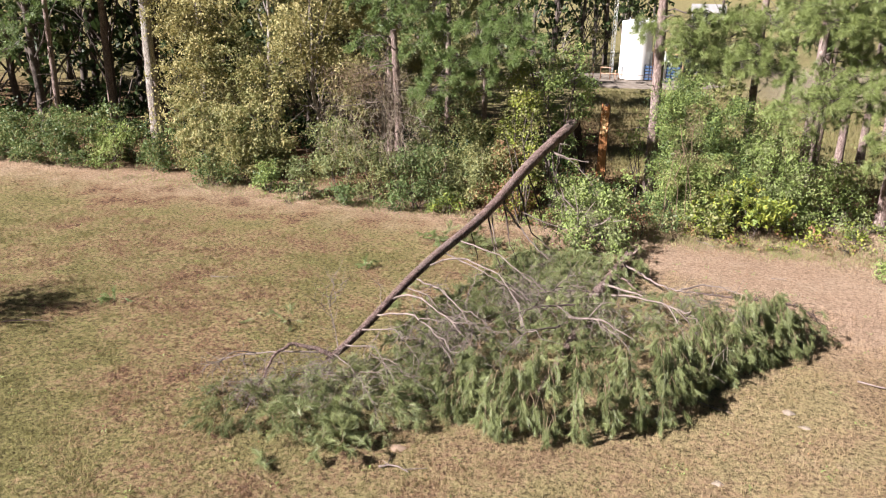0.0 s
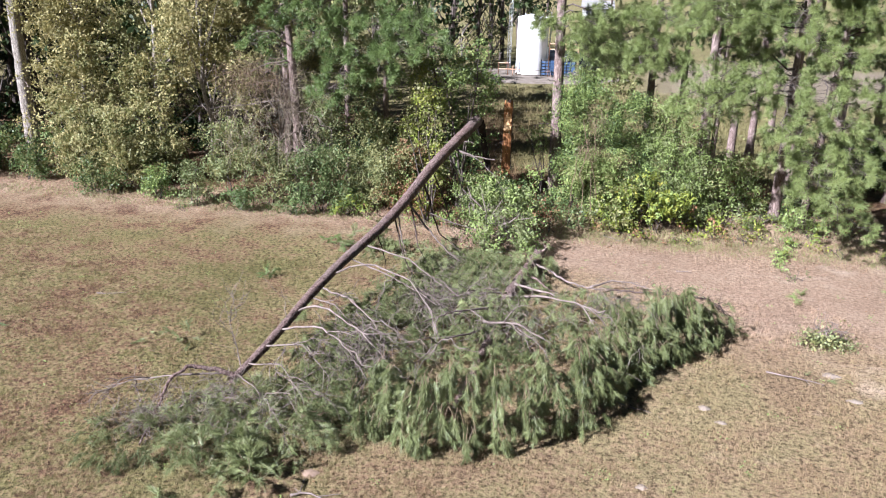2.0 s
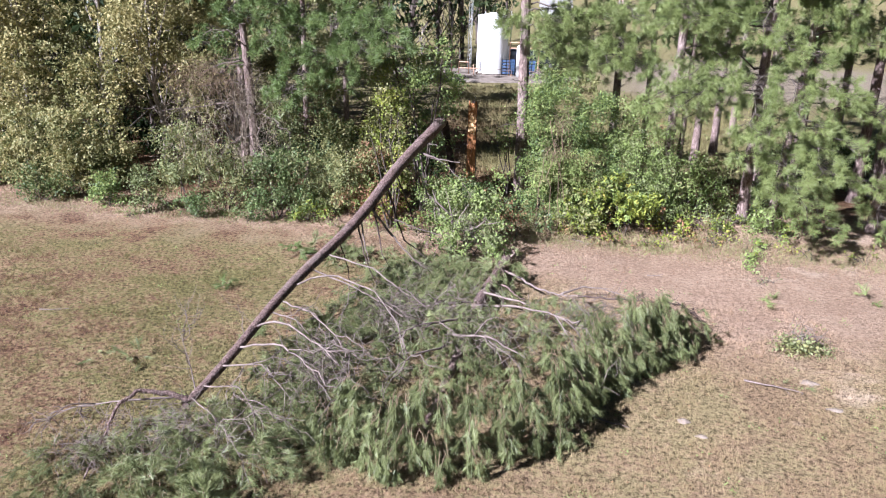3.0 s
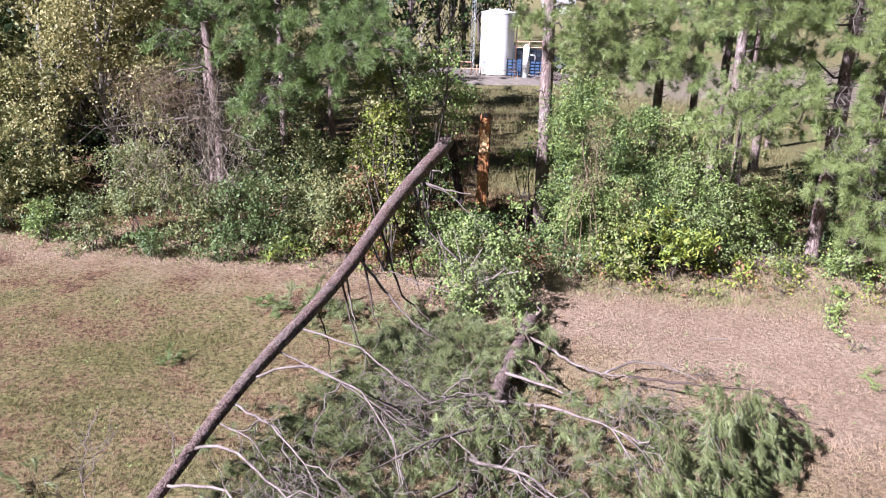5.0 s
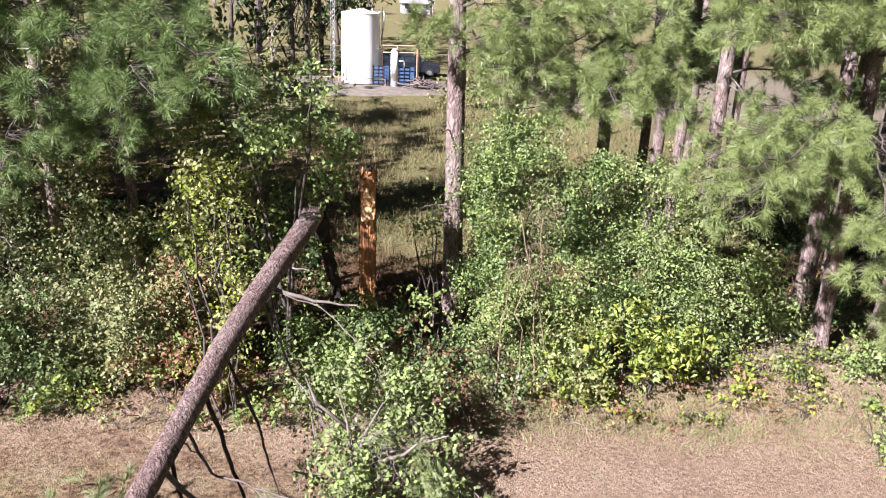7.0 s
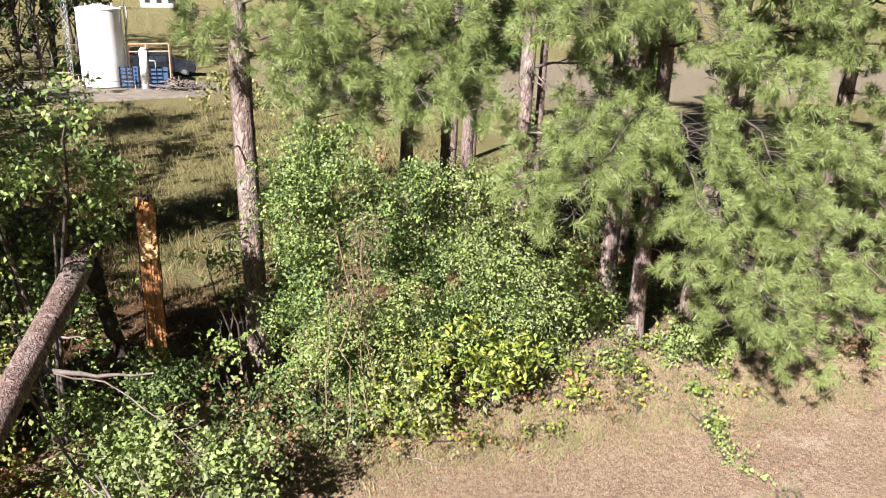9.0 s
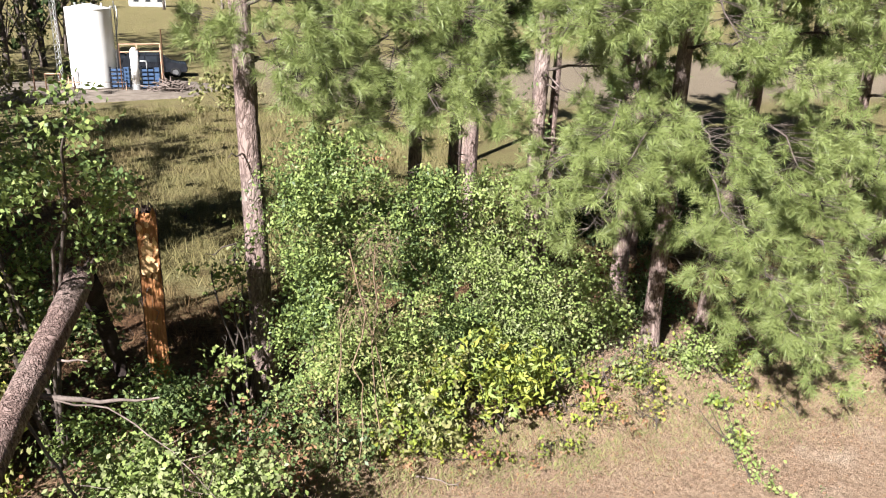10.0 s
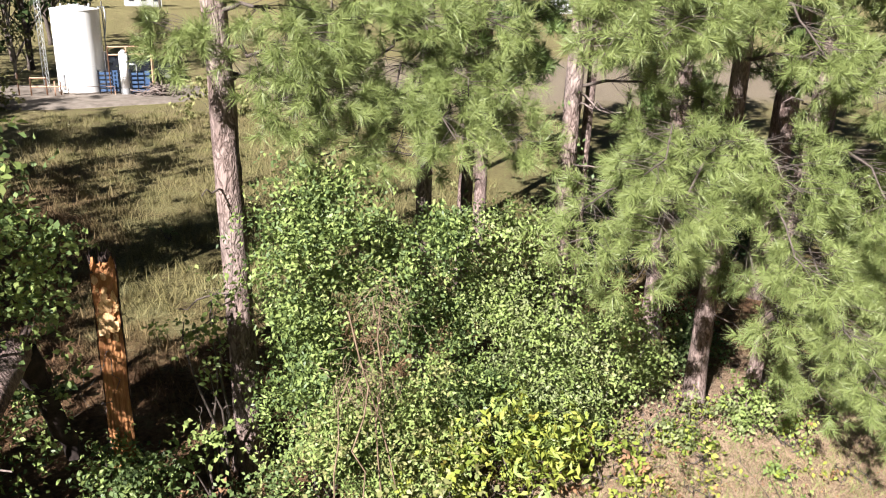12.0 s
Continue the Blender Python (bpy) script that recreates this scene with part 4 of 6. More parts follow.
part("splinter", sp.mesh("splinter", False), M_BARK, topp, "dull broken splinters", "stuff")


def toplimb(pts, r0, material, twigs=6):
    return limb(0, pts[1:], r0, material, twigs, owner=topp, start=pts[0])


toplimb([(-2.15, 24.3, 0.4), (-1.64, 23.8, 0.42), (-1.0, 23.25, 0.3), (-0.35, 22.9, 0.28), (0.2, 22.75, 0.35)], 0.056, M_PALETWIG, 3)
toplimb([(-0.3, 22.9, 0.28), (0.35, 23.5, 0.35), (0.95, 23.6, 0.3), (1.7, 23.1, 0.25)], 0.038, M_PALETWIG, 5)
toplimb([(0.2, 22.75, 0.35), (1.2, 22.4, 0.5), (2.3, 22.3, 0.55), (3.0, 22.5, 0.45), (3.5, 22.2, 0.12)], 0.034, M_DARKTWIG, 10)
toplimb([(-2.3, 23.2, 0.45), (-1.75, 22.6, 0.5), (-1.55, 21.9, 0.6), (-1.2, 21.3, 0.7)], 0.045, M_BARK_FALLEN, 4)
toplimb([(-2.1, 24.4, 0.4), (-1.95, 23.6, 0.55), (-1.85, 23.0, 0.3)], 0.045, M_DARKTWIG, 3)
toplimb([(-2.4, 22.2, 0.45), (-1.5, 21.7, 0.5), (-0.9, 21.2, 0.55), (-0.2, 20.9, 0.4)], 0.045, M_PALETWIG, 6)
toplimb([(-2.55, 20.4, 0.8), (-1.6, 19.9, 1.1), (-0.6, 19.0, 1.4), (0.2, 18.4, 1.4)], 0.045, M_GREYTWIG, 8)
toplimb([(-2.5, 21.0, 0.65), (-3.2, 20.2, 0.9), (-4.0, 19.9, 0.8)], 0.038, M_GREYTWIG, 8)
toplimb([(-2.62, 19.2, 0.95), (-3.4, 18.2, 1.2), (-4.2, 17.2, 1.2)], 0.038, M_GREYTWIG, 8)
toplimb([(-2.7, 18.0, 1.1), (-1.8, 17.2, 1.5), (-1.0, 16.4, 1.5)], 0.038, M_GREYTWIG, 8)
toplimb([(-2.75, 17.2, 1.2), (-3.3, 16.2, 1.4), (-3.7, 15.4, 1.2)], 0.030, M_GREYTWIG, 8)
toplimb([(0.3, 17.6, 0.9), (0.62, 17.25, 0.55), (0.75, 17.3, 1.0), (0.95, 17.35, 1.25)], 0.017, M_PALETWIG, 4)
twig_tangle(topp, "twig_tangle", rng, (-2.6, 20.0, 1.0), (1.2, 2.0, 0.4), 80, M_GREYTWIG, 0.007, 0.8, 0.2, "grey bare twigs")
twig_tangle(topp, "twig_tangle", rng, (0.3, 19.8, 1.2), (1.7, 1.5, 0.4), 80, M_GREYTWIG, 0.007, 0.8, 0.2, "pinkish grey bare twigs")
twig_tangle(topp, "twig_tangle", rng, (-1.8, 17.2, 1.5), (1.8, 1.2, 0.35), 70, M_GREYTWIG, 0.007, 0.8, 0.2, "grey bare twigs")

# the crown: boughs over the log, then curtains of fronds hanging to the grass along its near side
CROWN = [(-4.1, 15.6, 0.9, 0.8, 1.2, 40), (-3.2, 15.4, 0.9, 0.9, 1.55, 44), (-2.1, 15.6, 0.9, 0.9, 1.75, 46), (-1.1, 16.0, 0.9, 0.9, 1.75, 46), (-0.2, 16.6, 0.8, 0.9, 1.6, 42),
         (-3.6, 17.0, 1.0, 0.9, 1.35, 40), (-2.3, 17.3, 1.0, 0.9, 1.7, 42), (-1.0, 17.8, 1.0, 0.9, 1.75, 44), (0.2, 18.4, 0.9, 0.9, 1.65, 42),
         (1.1, 19.3, 0.9, 0.8, 1.5, 42), (1.9, 20.2, 0.9, 0.8, 1.3, 40), (2.6, 21.1, 0.8, 0.8, 1.0, 32),
         (-2.9, 19.0, 0.9, 0.8, 1.2, 26), (-1.5, 19.4, 1.0, 0.9, 1.35, 34), (-0.2, 20.0, 1.0, 0.9, 1.4, 38), (1.0, 20.9, 1.0, 0.8, 1.2, 36), (1.9, 21.8, 0.9, 0.6, 0.9, 26),
         (-1.4, 21.2, 0.7, 0.6, 0.9, 16), (-0.1, 21.7, 0.7, 0.6, 0.7, 18), (-2.9, 20.6, 0.6, 0.6, 0.8, 20), (-2.4, 19.6, 0.9, 0.8, 1.6, 50), (-2.6, 18.3, 0.9, 0.8, 1.7, 50), (-3.5, 20.2, 0.8, 0.8, 0.9, 30), (-2.1, 23.6, 0.5, 0.5, 0.75, 30), (-2.4, 24.5, 0.4, 0.5, 0.6, 26), (-1.75, 24.0, 0.35, 0.6, 0.55, 22), (-1.7, 24.9, 0.3, 0.4, 0.5, 14), (-2.2, 22.8, 0.6, 0.6, 0.8, 34), (-0.1, 22.7, 0.5, 0.4, 0.5, 8)]
for cx, cy, rx, ry, z, n in CROWN:
    near_side = cy < 18.8
    needle_mat(topp, patch(rng, cx, cy, rx, ry, z * (0.8 if near_side else 1.0), int(n * (0.55 if near_side else 0.85)), 0.5), rng, M_NEEDLE_MIX if near_side or n % 4 == 0 else M_NEEDLE_FALLEN, up=0.15, droop=1.3, length=0.5, per=46, needle=0.165, width=0.0072, spread=0.66)
EDGE = [(-4.75, 14.6), (-4.1, 14.2), (-3.5, 13.9), (-2.7, 13.95), (-2.0, 14.15), (-1.4, 14.55), (-0.8, 15.0), (-0.2, 15.4), (0.2, 15.9), (0.35, 16.7), (0.75, 17.6), (1.3, 18.6), (1.9, 19.2), (2.5, 19.9), (2.9, 20.9)]
for i in range(len(EDGE) - 1):
    a, b = np.array(EDGE[i]), np.array(EDGE[i + 1])
    o = unit(np.array([(b - a)[1], -(b - a)[0]]))
    wide = np.linalg.norm(b - a)
    for tier, (hz0, hz1, back) in enumerate(((0.55, 0.85, 0.12), (0.95, 1.3, 0.32), (1.35, 1.75, 0.62))):
        pts = []
        for c in range(max(1, round(wide / 0.5))):
            s0 = rng.random()
            h = rng.uniform(hz0, hz1)
            q = a + (b - a) * s0 - o * (back + rng.uniform(-0.08, 0.12))
            for j in range(6):
                w = rng.normal(0, 0.075, 3)
                pts.append(((q[0] + w[0], q[1] + w[1], h + w[2]), (o[0] * 0.6, o[1] * 0.6, -0.3)))
        needle_mat(topp, pts, rng, M_NEEDLE_FALLEN if (i + tier) % 3 else M_NEEDLE_MIX, up=0.0, droop=1.7, length=0.6, per=60, needle=0.16, width=0.007, spread=0.55)

# ---------------------------------------------------------------- the standing stump
rng = np.random.default_rng(5)
SX, SY = -3.93, 31.6
stump = thing("pine_stump", (SX, SY, g(SX, SY) - 0.05), "tall snapped pine stump with orange split face", "stump")
H = 4.15


def face_depth(u, z):
    """How far the split face stands out towards the field: scalloped above the ledge, long flat fibres below it."""
    if z > 3.0:
        return -0.13 - 0.028 * math.sin(z * 21 + 1.5 * math.sin(u * 5)) * math.cos(u * 4 + z * 3) - 0.02 * math.sin(z * 9)
    return -0.095 - 0.010 * math.sin(u * 14 + z * 0.7) - 0.012 * math.sin(z * 2.3 + u * 2)


def half_width(z):
    return 0.175 + 0.03 * math.exp(-z / 0.5) - 0.004 * z + 0.006 * math.sin(z * 5.3)


bm = bmesh.new()
rows = []
for i in range(64):
    z = H * i / 63
    w = half_width(z)
    rows.append([bm.verts.new((u * w, face_depth(u, z) + rng.uniform(-0.006, 0.006), z + (rng.uniform(-0.16, 0.06) if i == 63 else 0))) for u in np.linspace(-1, 1, 13)])
for i in range(63):
    for j in range(12):
        bm.faces.new((rows[i][j], rows[i][j + 1], rows[i + 1][j + 1], rows[i + 1][j]))
part("split_face", bm_mesh("split_face", bm), M_RAW, stump, "raw orange split wood")
bm = bmesh.new()
rows = []
for i in range(30):
    z = H * i / 29
    w = half_width(z) + 0.012
    rows.append([bm.verts.new((math.cos(a) * (w + rng.uniform(0, 0.012)), math.sin(a) * w * 1.15 - 0.06, z + (rng.uniform(-0.3, 0.05) if i == 29 else 0))) for a in np.linspace(-0.2, np.pi + 0.2, 14)])
for i in range(29):
    for j in range(13):
        bm.faces.new((rows[i][j], rows[i][j + 1], rows[i + 1][j + 1], rows[i + 1][j]))
part("bark", bm_mesh("bark", bm, True), M_BARK_FALLEN, stump)


def flake(x0, z0, w, h):
    """A torn flake of wood with an uneven outline, standing a little off the split face."""
    n = 8
    rim = []
    for a in np.linspace(0, 2 * np.pi, n, endpoint=False):
        q = rng.uniform(0.7, 1.1)
        x, z = x0 + math.cos(a) * w * q, z0 + math.sin(a) * h * q
        rim.append((min(0.165, max(-0.165, x)), z))
    bm = bmesh.new()
    front = [bm.verts.new((x, face_depth(x / 0.17, z) - 0.022 - rng.uniform(0, 0.012), z)) for x, z in rim]
    back = [bm.verts.new((x, face_depth(x / 0.17, z) + 0.03, z)) for x, z in rim]
    bm.faces.new(front)
    for e in range(n):
        bm.faces.new((front[e], back[e], back[(e + 1) % n], front[(e + 1) % n]))
    part("pale_flake", bm_mesh("pale_flake", bm), M_RAWPALE, stump, "pale yellow torn wood flake")


for k_ in range(26):
    flake(rng.uniform(-0.13, 0.13), rng.uniform(3.25, 3.95), rng.uniform(0.02, 0.055), rng.uniform(0.03, 0.08))
for x0, z0, w, h in ((-0.02, 3.26, 0.14, 0.09), (0.05, 3.12, 0.10, 0.10), (-0.09, 3.1, 0.06, 0.12), (0.07, 2.98, 0.05, 0.12), (-0.03, 3.02, 0.04, 0.1)):
    flake(x0, z0, w, h)
for i in range(9):
    a = np.array([rng.uniform(-0.16, 0.16), rng.uniform(-0.1, 0.1), H - 0.2])
    part("splinter", Tubes().add([a, a + (rng.uniform(-0.02, 0.02), 0, 0.16), a + (rng.uniform(-0.05, 0.05), 0, rng.uniform(0.2, 0.34))], [0.03, 0.02, 0.004], 5).mesh("splinter", False), M_DARKTWIG, stump)
for i in range(7):
    a = np.array([rng.uniform(-0.25, 0.0), -0.2, rng.uniform(1.2, 3.0)])
    part("strip", Tubes().add(bend(a, a + (rng.uniform(-0.5, 0.1), rng.uniform(-0.3, 0.0), rng.uniform(-1.0, 0.1)), 6, 0, 0.05, rng), 0.006, 4).mesh("strip"), M_PALETWIG, stump, "thin torn bark strip")

# ---------------------------------------------------------------- pines at the edge
PALE = "tall pine with pinkish plated bark and light green boughs"
DARK = "tall pine with dark shaded boughs"
pine((-2.02, 31.95), 21, 0.235, [(6.9, (-0.9, 30.6, 6.6)), (6.6, (0.2, 31.2, 6.3)), (7.6, (0.6, 31.6, 7.4)), (7.4, (-1.2, 30.6, 7.2)), (7.0, (-2.7, 31.6, 7.1)), (6.5, (-1.2, 30.9, 6.2))], 101, PALE, lean=(-0.45, 0.0))
pine((1.42, 33.4), 20, 0.17, [(6.0, (-0.9, 31.0, 5.7)), (6.1, (0.0, 30.6, 5.8)), (6.2, (0.8, 30.3, 6.0)), (5.9, (1.9, 30.8, 5.7)), (5.9, (2.4, 31.2, 5.6)), (6.9, (-0.9, 31.6, 6.7)), (6.8, (0.1, 31.0, 6.45)), (6.8, (1.2, 30.9, 6.5)), (6.7, (2.0, 31.2, 6.5)),
                             (7.6, (-0.6, 31.2, 7.3)), (7.7, (0.6, 31.0, 7.4)), (7.7, (1.6, 31.0, 7.5)), (7.2, (-1.2, 32.0, 7.0)), (5.6, (0.4, 31.2, 5.6))], 102, PALE)
pine((2.75, 34.6), 19, 0.14, [(7.4, (2.2, 33.0, 7.3)), (8.0, (3.6, 33.4, 8.1)), (6.4, (3.4, 33.9, 6.6)), (7.0, (4.2, 33.4, 7.2)), (8.2, (2.4, 33.0, 8.3)), (5.6, (2.2, 33.6, 5.8))], 103, DARK, material=M_NEEDLE_DARK, per=22, width=0.018)
pine((3.42, 31.8), 19, 0.19, [(7.6, (3.2, 29.8, 7.6)), (7.2, (4.4, 30.2, 7.4)), (8.0, (2.2, 30.6, 8.0)), (8.3, (4.2, 29.6, 8.3)), (8.4, (3.0, 29.4, 8.5)), (7.8, (5.2, 30.4, 7.9)), (6.4, (4.6, 30.6, 6.4))], 104, "ivy-grown pine with a second stem beside it", forked=(0.42, 0.25, 0.11, 9.0))
pine((6.2, 31.1), 20, 0.19, [(5.2, (2.4, 29.5, 5.1)), (5.0, (2.7, 28.5, 4.6)), (5.6, (3.0, 29.0, 5.7)), (4.6, (3.0, 28.9, 4.2)), (5.3, (2.8, 28.3, 5.2)), (7.0, (2.3, 29.2, 7.2)), (7.4, (3.1, 29.2, 7.4)), (7.6, (5.4, 28.7, 7.3)),
                            (5.2, (5.4, 28.6, 5.4)), (5.0, (5.4, 28.3, 4.4)), (3.8, (5.5, 28.7, 3.3)), (6.6, (6.2, 28.4, 6.8)), (8.0, (7.2, 28.8, 7.9)), (7.9, (2.8, 29.6, 7.9)), (4.9, (2.2, 28.9, 4.9))], 105, PALE, lean=(-0.1, 0.2), twigs=44)
pine((7.05, 30.6), 17, 0.14, [(5.4, (6.4, 28.0, 5.3)), (4.2, (5.8, 28.3, 4.0)), (3.0, (6.6, 27.6, 2.7)), (2.4, (7.4, 27.6, 1.6)), (3.4, (7.6, 27.6, 3.2)), (4.6, (7.2, 28.0, 4.4)), (2.0, (8.2, 28.0, 1.3)), (3.8, (8.6, 28.2, 3.8)), (5.2, (8.2, 28.3, 5.4)),
                              (6.2, (6.9, 28.4, 6.4)), (6.8, (8.6, 28.6, 7.0)), (2.8, (9.2, 28.4, 2.6)), (4.6, (9.6, 28.8, 4.6)), (7.6, (7.8, 28.6, 7.8)), (3.6, (6.3, 28.2, 3.3)), (2.2, (6.6, 28.6, 1.9))], 106, PALE, lean=(0.9, 0.0), twigs=44)
pine((7.3, 34.2), 20, 0.22, [(7.2, (6.2, 32.6, 7.2)), (8.0, (8.4, 32.8, 8.0)), (6.4, (8.6, 32.6, 6.4)), (7.6, (5.8, 32.8, 7.8)), (5.6, (6.4, 33.0, 5.6))], 107, DARK, material=M_NEEDLE_DARK, per=22, width=0.018)
pine((10.6, 30.8), 16, 0.16, [(1.6, (9.8, 28.3, 1.4)), (2.2, (10.6, 28.0, 2.0)), (2.8, (11.6, 28.2, 2.4)), (3.6, (10.2, 28.3, 3.6)), (4.4, (11.8, 28.6, 4.4)), (5.6, (10.2, 28.8, 5.8)), (6.6, (11.4, 28.9, 6.8)), (7.4, (10.0, 29.2, 7.6)), (2.0, (12.4, 28.9, 1.8)), (4.8, (9.3, 29.0, 4.9))], 108, PALE, twigs=40, per=38, width=0.0105)
pine((13.4, 31.5), 18, 0.2, [(3.0, (12.8, 29.0, 2.8)), (4.6, (13.6, 29.0, 4.6)), (6.2, (12.6, 29.4, 6.4)), (7.4, (14.4, 29.6, 7.4)), (2.0, (14.4, 29.2, 1.8))], 109, PALE)
pine((11.5, 35.5), 20, 0.22, [(6.8, (10.4, 33.8, 7.0)), (7.6, (12.4, 34.0, 7.8))], 110, DARK, material=M_NEEDLE_DARK, per=22, width=0.018)
pine((16.5, 34.5), 20, 0.22, [(5.8, (15.4, 32.8, 6.0)), (7.6, (16.4, 32.6, 7.8)), (4.0, (17, 32.6, 4))], 111, PALE)
pine((-8.7, 31.0), 17, 0.12, [(7.0, (-6.2, 27.3, 6.9)), (6.8, (-6.0, 27.7, 6.5)), (6.4, (-7.0, 27.7, 6.2)), (6.0, (-7.5, 28.3, 5.9)), (7.2, (-6.9, 27.9, 7.2)), (6.6, (-8.6, 28.6, 7.0)), (7.8, (-7.6, 28.9, 8.0)), (8.4, (-9.4, 29.2, 8.2)), (5.2, (-8.4, 29.0, 5.2)), (6.2, (-8.0, 29.0, 6.2))], 112, "pine with dark green drooping boughs", material=M_NEEDLE_DARK, twigs=44, per=48, width=0.0095, crown=8)
pine((-10.2, 30.8), 17, 0.13, [(5.6, (-9.6, 28.2, 5.4)), (5.0, (-9.9, 28.4, 4.7)), (7.6, (-10.4, 28.6, 7.6)), (8.2, (-11.4, 28.8, 8.2)), (6.0, (-9.0, 28.6, 5.7)), (7.0, (-9.2, 29.0, 7.2)), (6.6, (-10.8, 28.8, 6.4)), (4.6, (-10.6, 29.0, 4.2)), (7.4, (-9.8, 28.8, 6.6))], 113, "pine with dark green boughs over the bushes", material=M_NEEDLE_DARK, per=44, width=0.0095, crown=9)
pine((-13.6, 33.0), 20, 0.2, [(7.0, (-13.0, 30.6, 7.2)), (7.6, (-14.2, 30.6, 7.8)), (6.6, (-12.4, 31.0, 6.8)), (8.2, (-12.8, 30.6, 8.3)), (6.2, (-14.2, 31.0, 6.0)), (7.4, (-11.8, 30.8, 7.6)), (5.6, (-13.2, 31.2, 5.4))], 114, DARK, material=M_NEEDLE_DARK, per=22, width=0.018, crown=12)
pine((-25.0, 31.3), 22, 0.30, [(7.8, (-27.4, 30.4, 7.6)), (8.4, (-24.6, 30.0, 8.4))], 115, "tall pale-barked pine beside dark woods", bark=M_BARK_GREY)
pine((-31.8, 36.2), 20, 0.22, [(7.6, (-33.2, 34.4, 7.2)), (8.2, (-30.6, 34.6, 8.2))], 116, DARK, material=M_NEEDLE_DARK, per=22, width=0.018)
pine((-31.0, 31.5), 18, 0.16, [(7.0, (-30.6, 29.4, 6.6)), (6.2, (-31.8, 29.2, 5.8)), (7.8, (-29.4, 29.6, 7.6)), (7.6, (-32.2, 29.4, 7.4)), (5.4, (-32.6, 29.8, 5.0))], 117, "pine with green boughs before dark woods", material=M_NEEDLE_DARK, per=22, width=0.018)
pine((-36.5, 32.5), 18, 0.18, [(7.0, (-35.4, 30.4, 6.8)), (5.6, (-36.4, 30.2, 5.4)), (7.8, (-34.2, 30.6, 7.8))], 118, DARK, material=M_NEEDLE_DARK, per=22, width=0.018)

ivy = shrub((3.42, 31.8), [(0.08 * math.sin(z * 3), -0.08, z, 0.26, 0.24, 0.35) for z in np.arange(0.8, 7.4, 0.6)] + [(0.45, 0.1, z, 0.16, 0.16, 0.3) for z in (3.2, 4.6)], M_DEEP, 270, "dark ivy climbing a pine trunk", 0.08, 1.5, 3, "ivy", "", name="ivy")

# dead snag wrapped in bare vines
rng = np.random.default_rng(9)
snag = thing("dead_snag", (-12.2, 30.4, g(-12.2, 30.4) - 0.05), "broken dead pine snag wrapped in bare grey vines", "dead tree")
part("trunk", trunk_mesh("trunk", [(0, 0, 0), (0.05, 0, 3), (-0.1, 0.05, 5.2), (-0.2, 0, 6.8)], [0.18, 0.17, 0.15, 0.11], rng, 0.2, 14, 0.06), M_BARK, snag)
for i in range(9):
    z = rng.uniform(2.6, 6.6)
    az = rng.uniform(0, 6.28)
    L = rng.uniform(0.6, 2.2)
    part("limb", Tubes().add(bend((0, 0, z), (math.cos(az) * L, -abs(math.sin(az)) * L * 0.8, z + rng.uniform(-0.6, 0.5)), 6, 0.1, 0.06, rng), np.linspace(0.03, 0.008, 6), 5).mesh("limb"), M_GREYTWIG, snag)
twig_tangle(snag, "twig_tangle", rng, (-1.3, -1.0, 5.0), (1.9, 0.9, 0.75), 300, M_DRYVINE, 0.005, 1.2, 0.5, "tangled bare brown vines")
twig_tangle(snag, "twig_tangle", rng, (0.1, -0.8, 4.2), (0.8, 0.6, 1.6), 150, M_VINEGREY, 0.006, 1.0, 0.6, "tangled bare grey vines")
hang = Tubes()
for i in range(230):
    a = np.array([rng.uniform(-2.6, 1.6), rng.uniform(-2.4, -0.9), rng.uniform(2.4, 4.6)])
    e = a + (rng.normal(0, 0.45), rng.normal(-0.15, 0.2), -rng.uniform(0.4, 1.4))
    hang.add(bend(a, e, 7, rng.uniform(-0.05, 0.1), 0.10, rng), np.linspace(0.008, 0.003, 7), 3, cap=False, rng=rng)
part("twig_tangle", hang.mesh("twig_tangle"), M_VINEGREY, snag, "hanging bare grey vines", "stuff")
for a, e in (((0.1, -0.1, 3.9), (-2.9, -1.7, 3.7)), ((-0.1, 0, 5.5), (-1.7, -0.9, 5.0)), ((0.1, -0.1, 3.6), (1.9, -1.2, 3.1)), ((0.1, -0.1, 2.8), (-0.9, -1.6, 2.0)), ((0.1, 0, 3.2), (0.9, -1.3, 2.1)), ((-0.1, 0, 6.4), (-1.3, -0.6, 6.5))):
    lb = Tubes()
    ln = bend(a, e, 8, 0.12, 0.05, rng)
    side_twigs = []
    lb.add(ln, np.linspace(0.035, 0.008, 8), 5, cap=False, rng=rng)
    for j in range(7):
        m = ln[rng.integers(2, 8)]
        side_twigs.append((bend(m, m + unit(np.array(e) - a + rng.standard_normal(3) * 1.4) * rng.uniform(0.3, 0.8), 4, 0, 0.04, rng)))
    lb = part("limb", lb.mesh("limb"), M_PALETWIG, snag)
    for ln in side_twigs:
        part("twig", Tubes().add(ln, np.linspace(0.01, 0.003, 4), 3, cap=False, rng=rng).mesh("twig"), M_PALETWIG, lb)

# ---------------------------------------------------------------- bushes
rng = np.random.default_rng(51)


def bush(x, y, w, d, h, material, label, seed, n=9, **kw):
    return shrub((x, y), lumps(np.random.default_rng(seed), w, d, h, n), material, seed + 1, label, **kw)


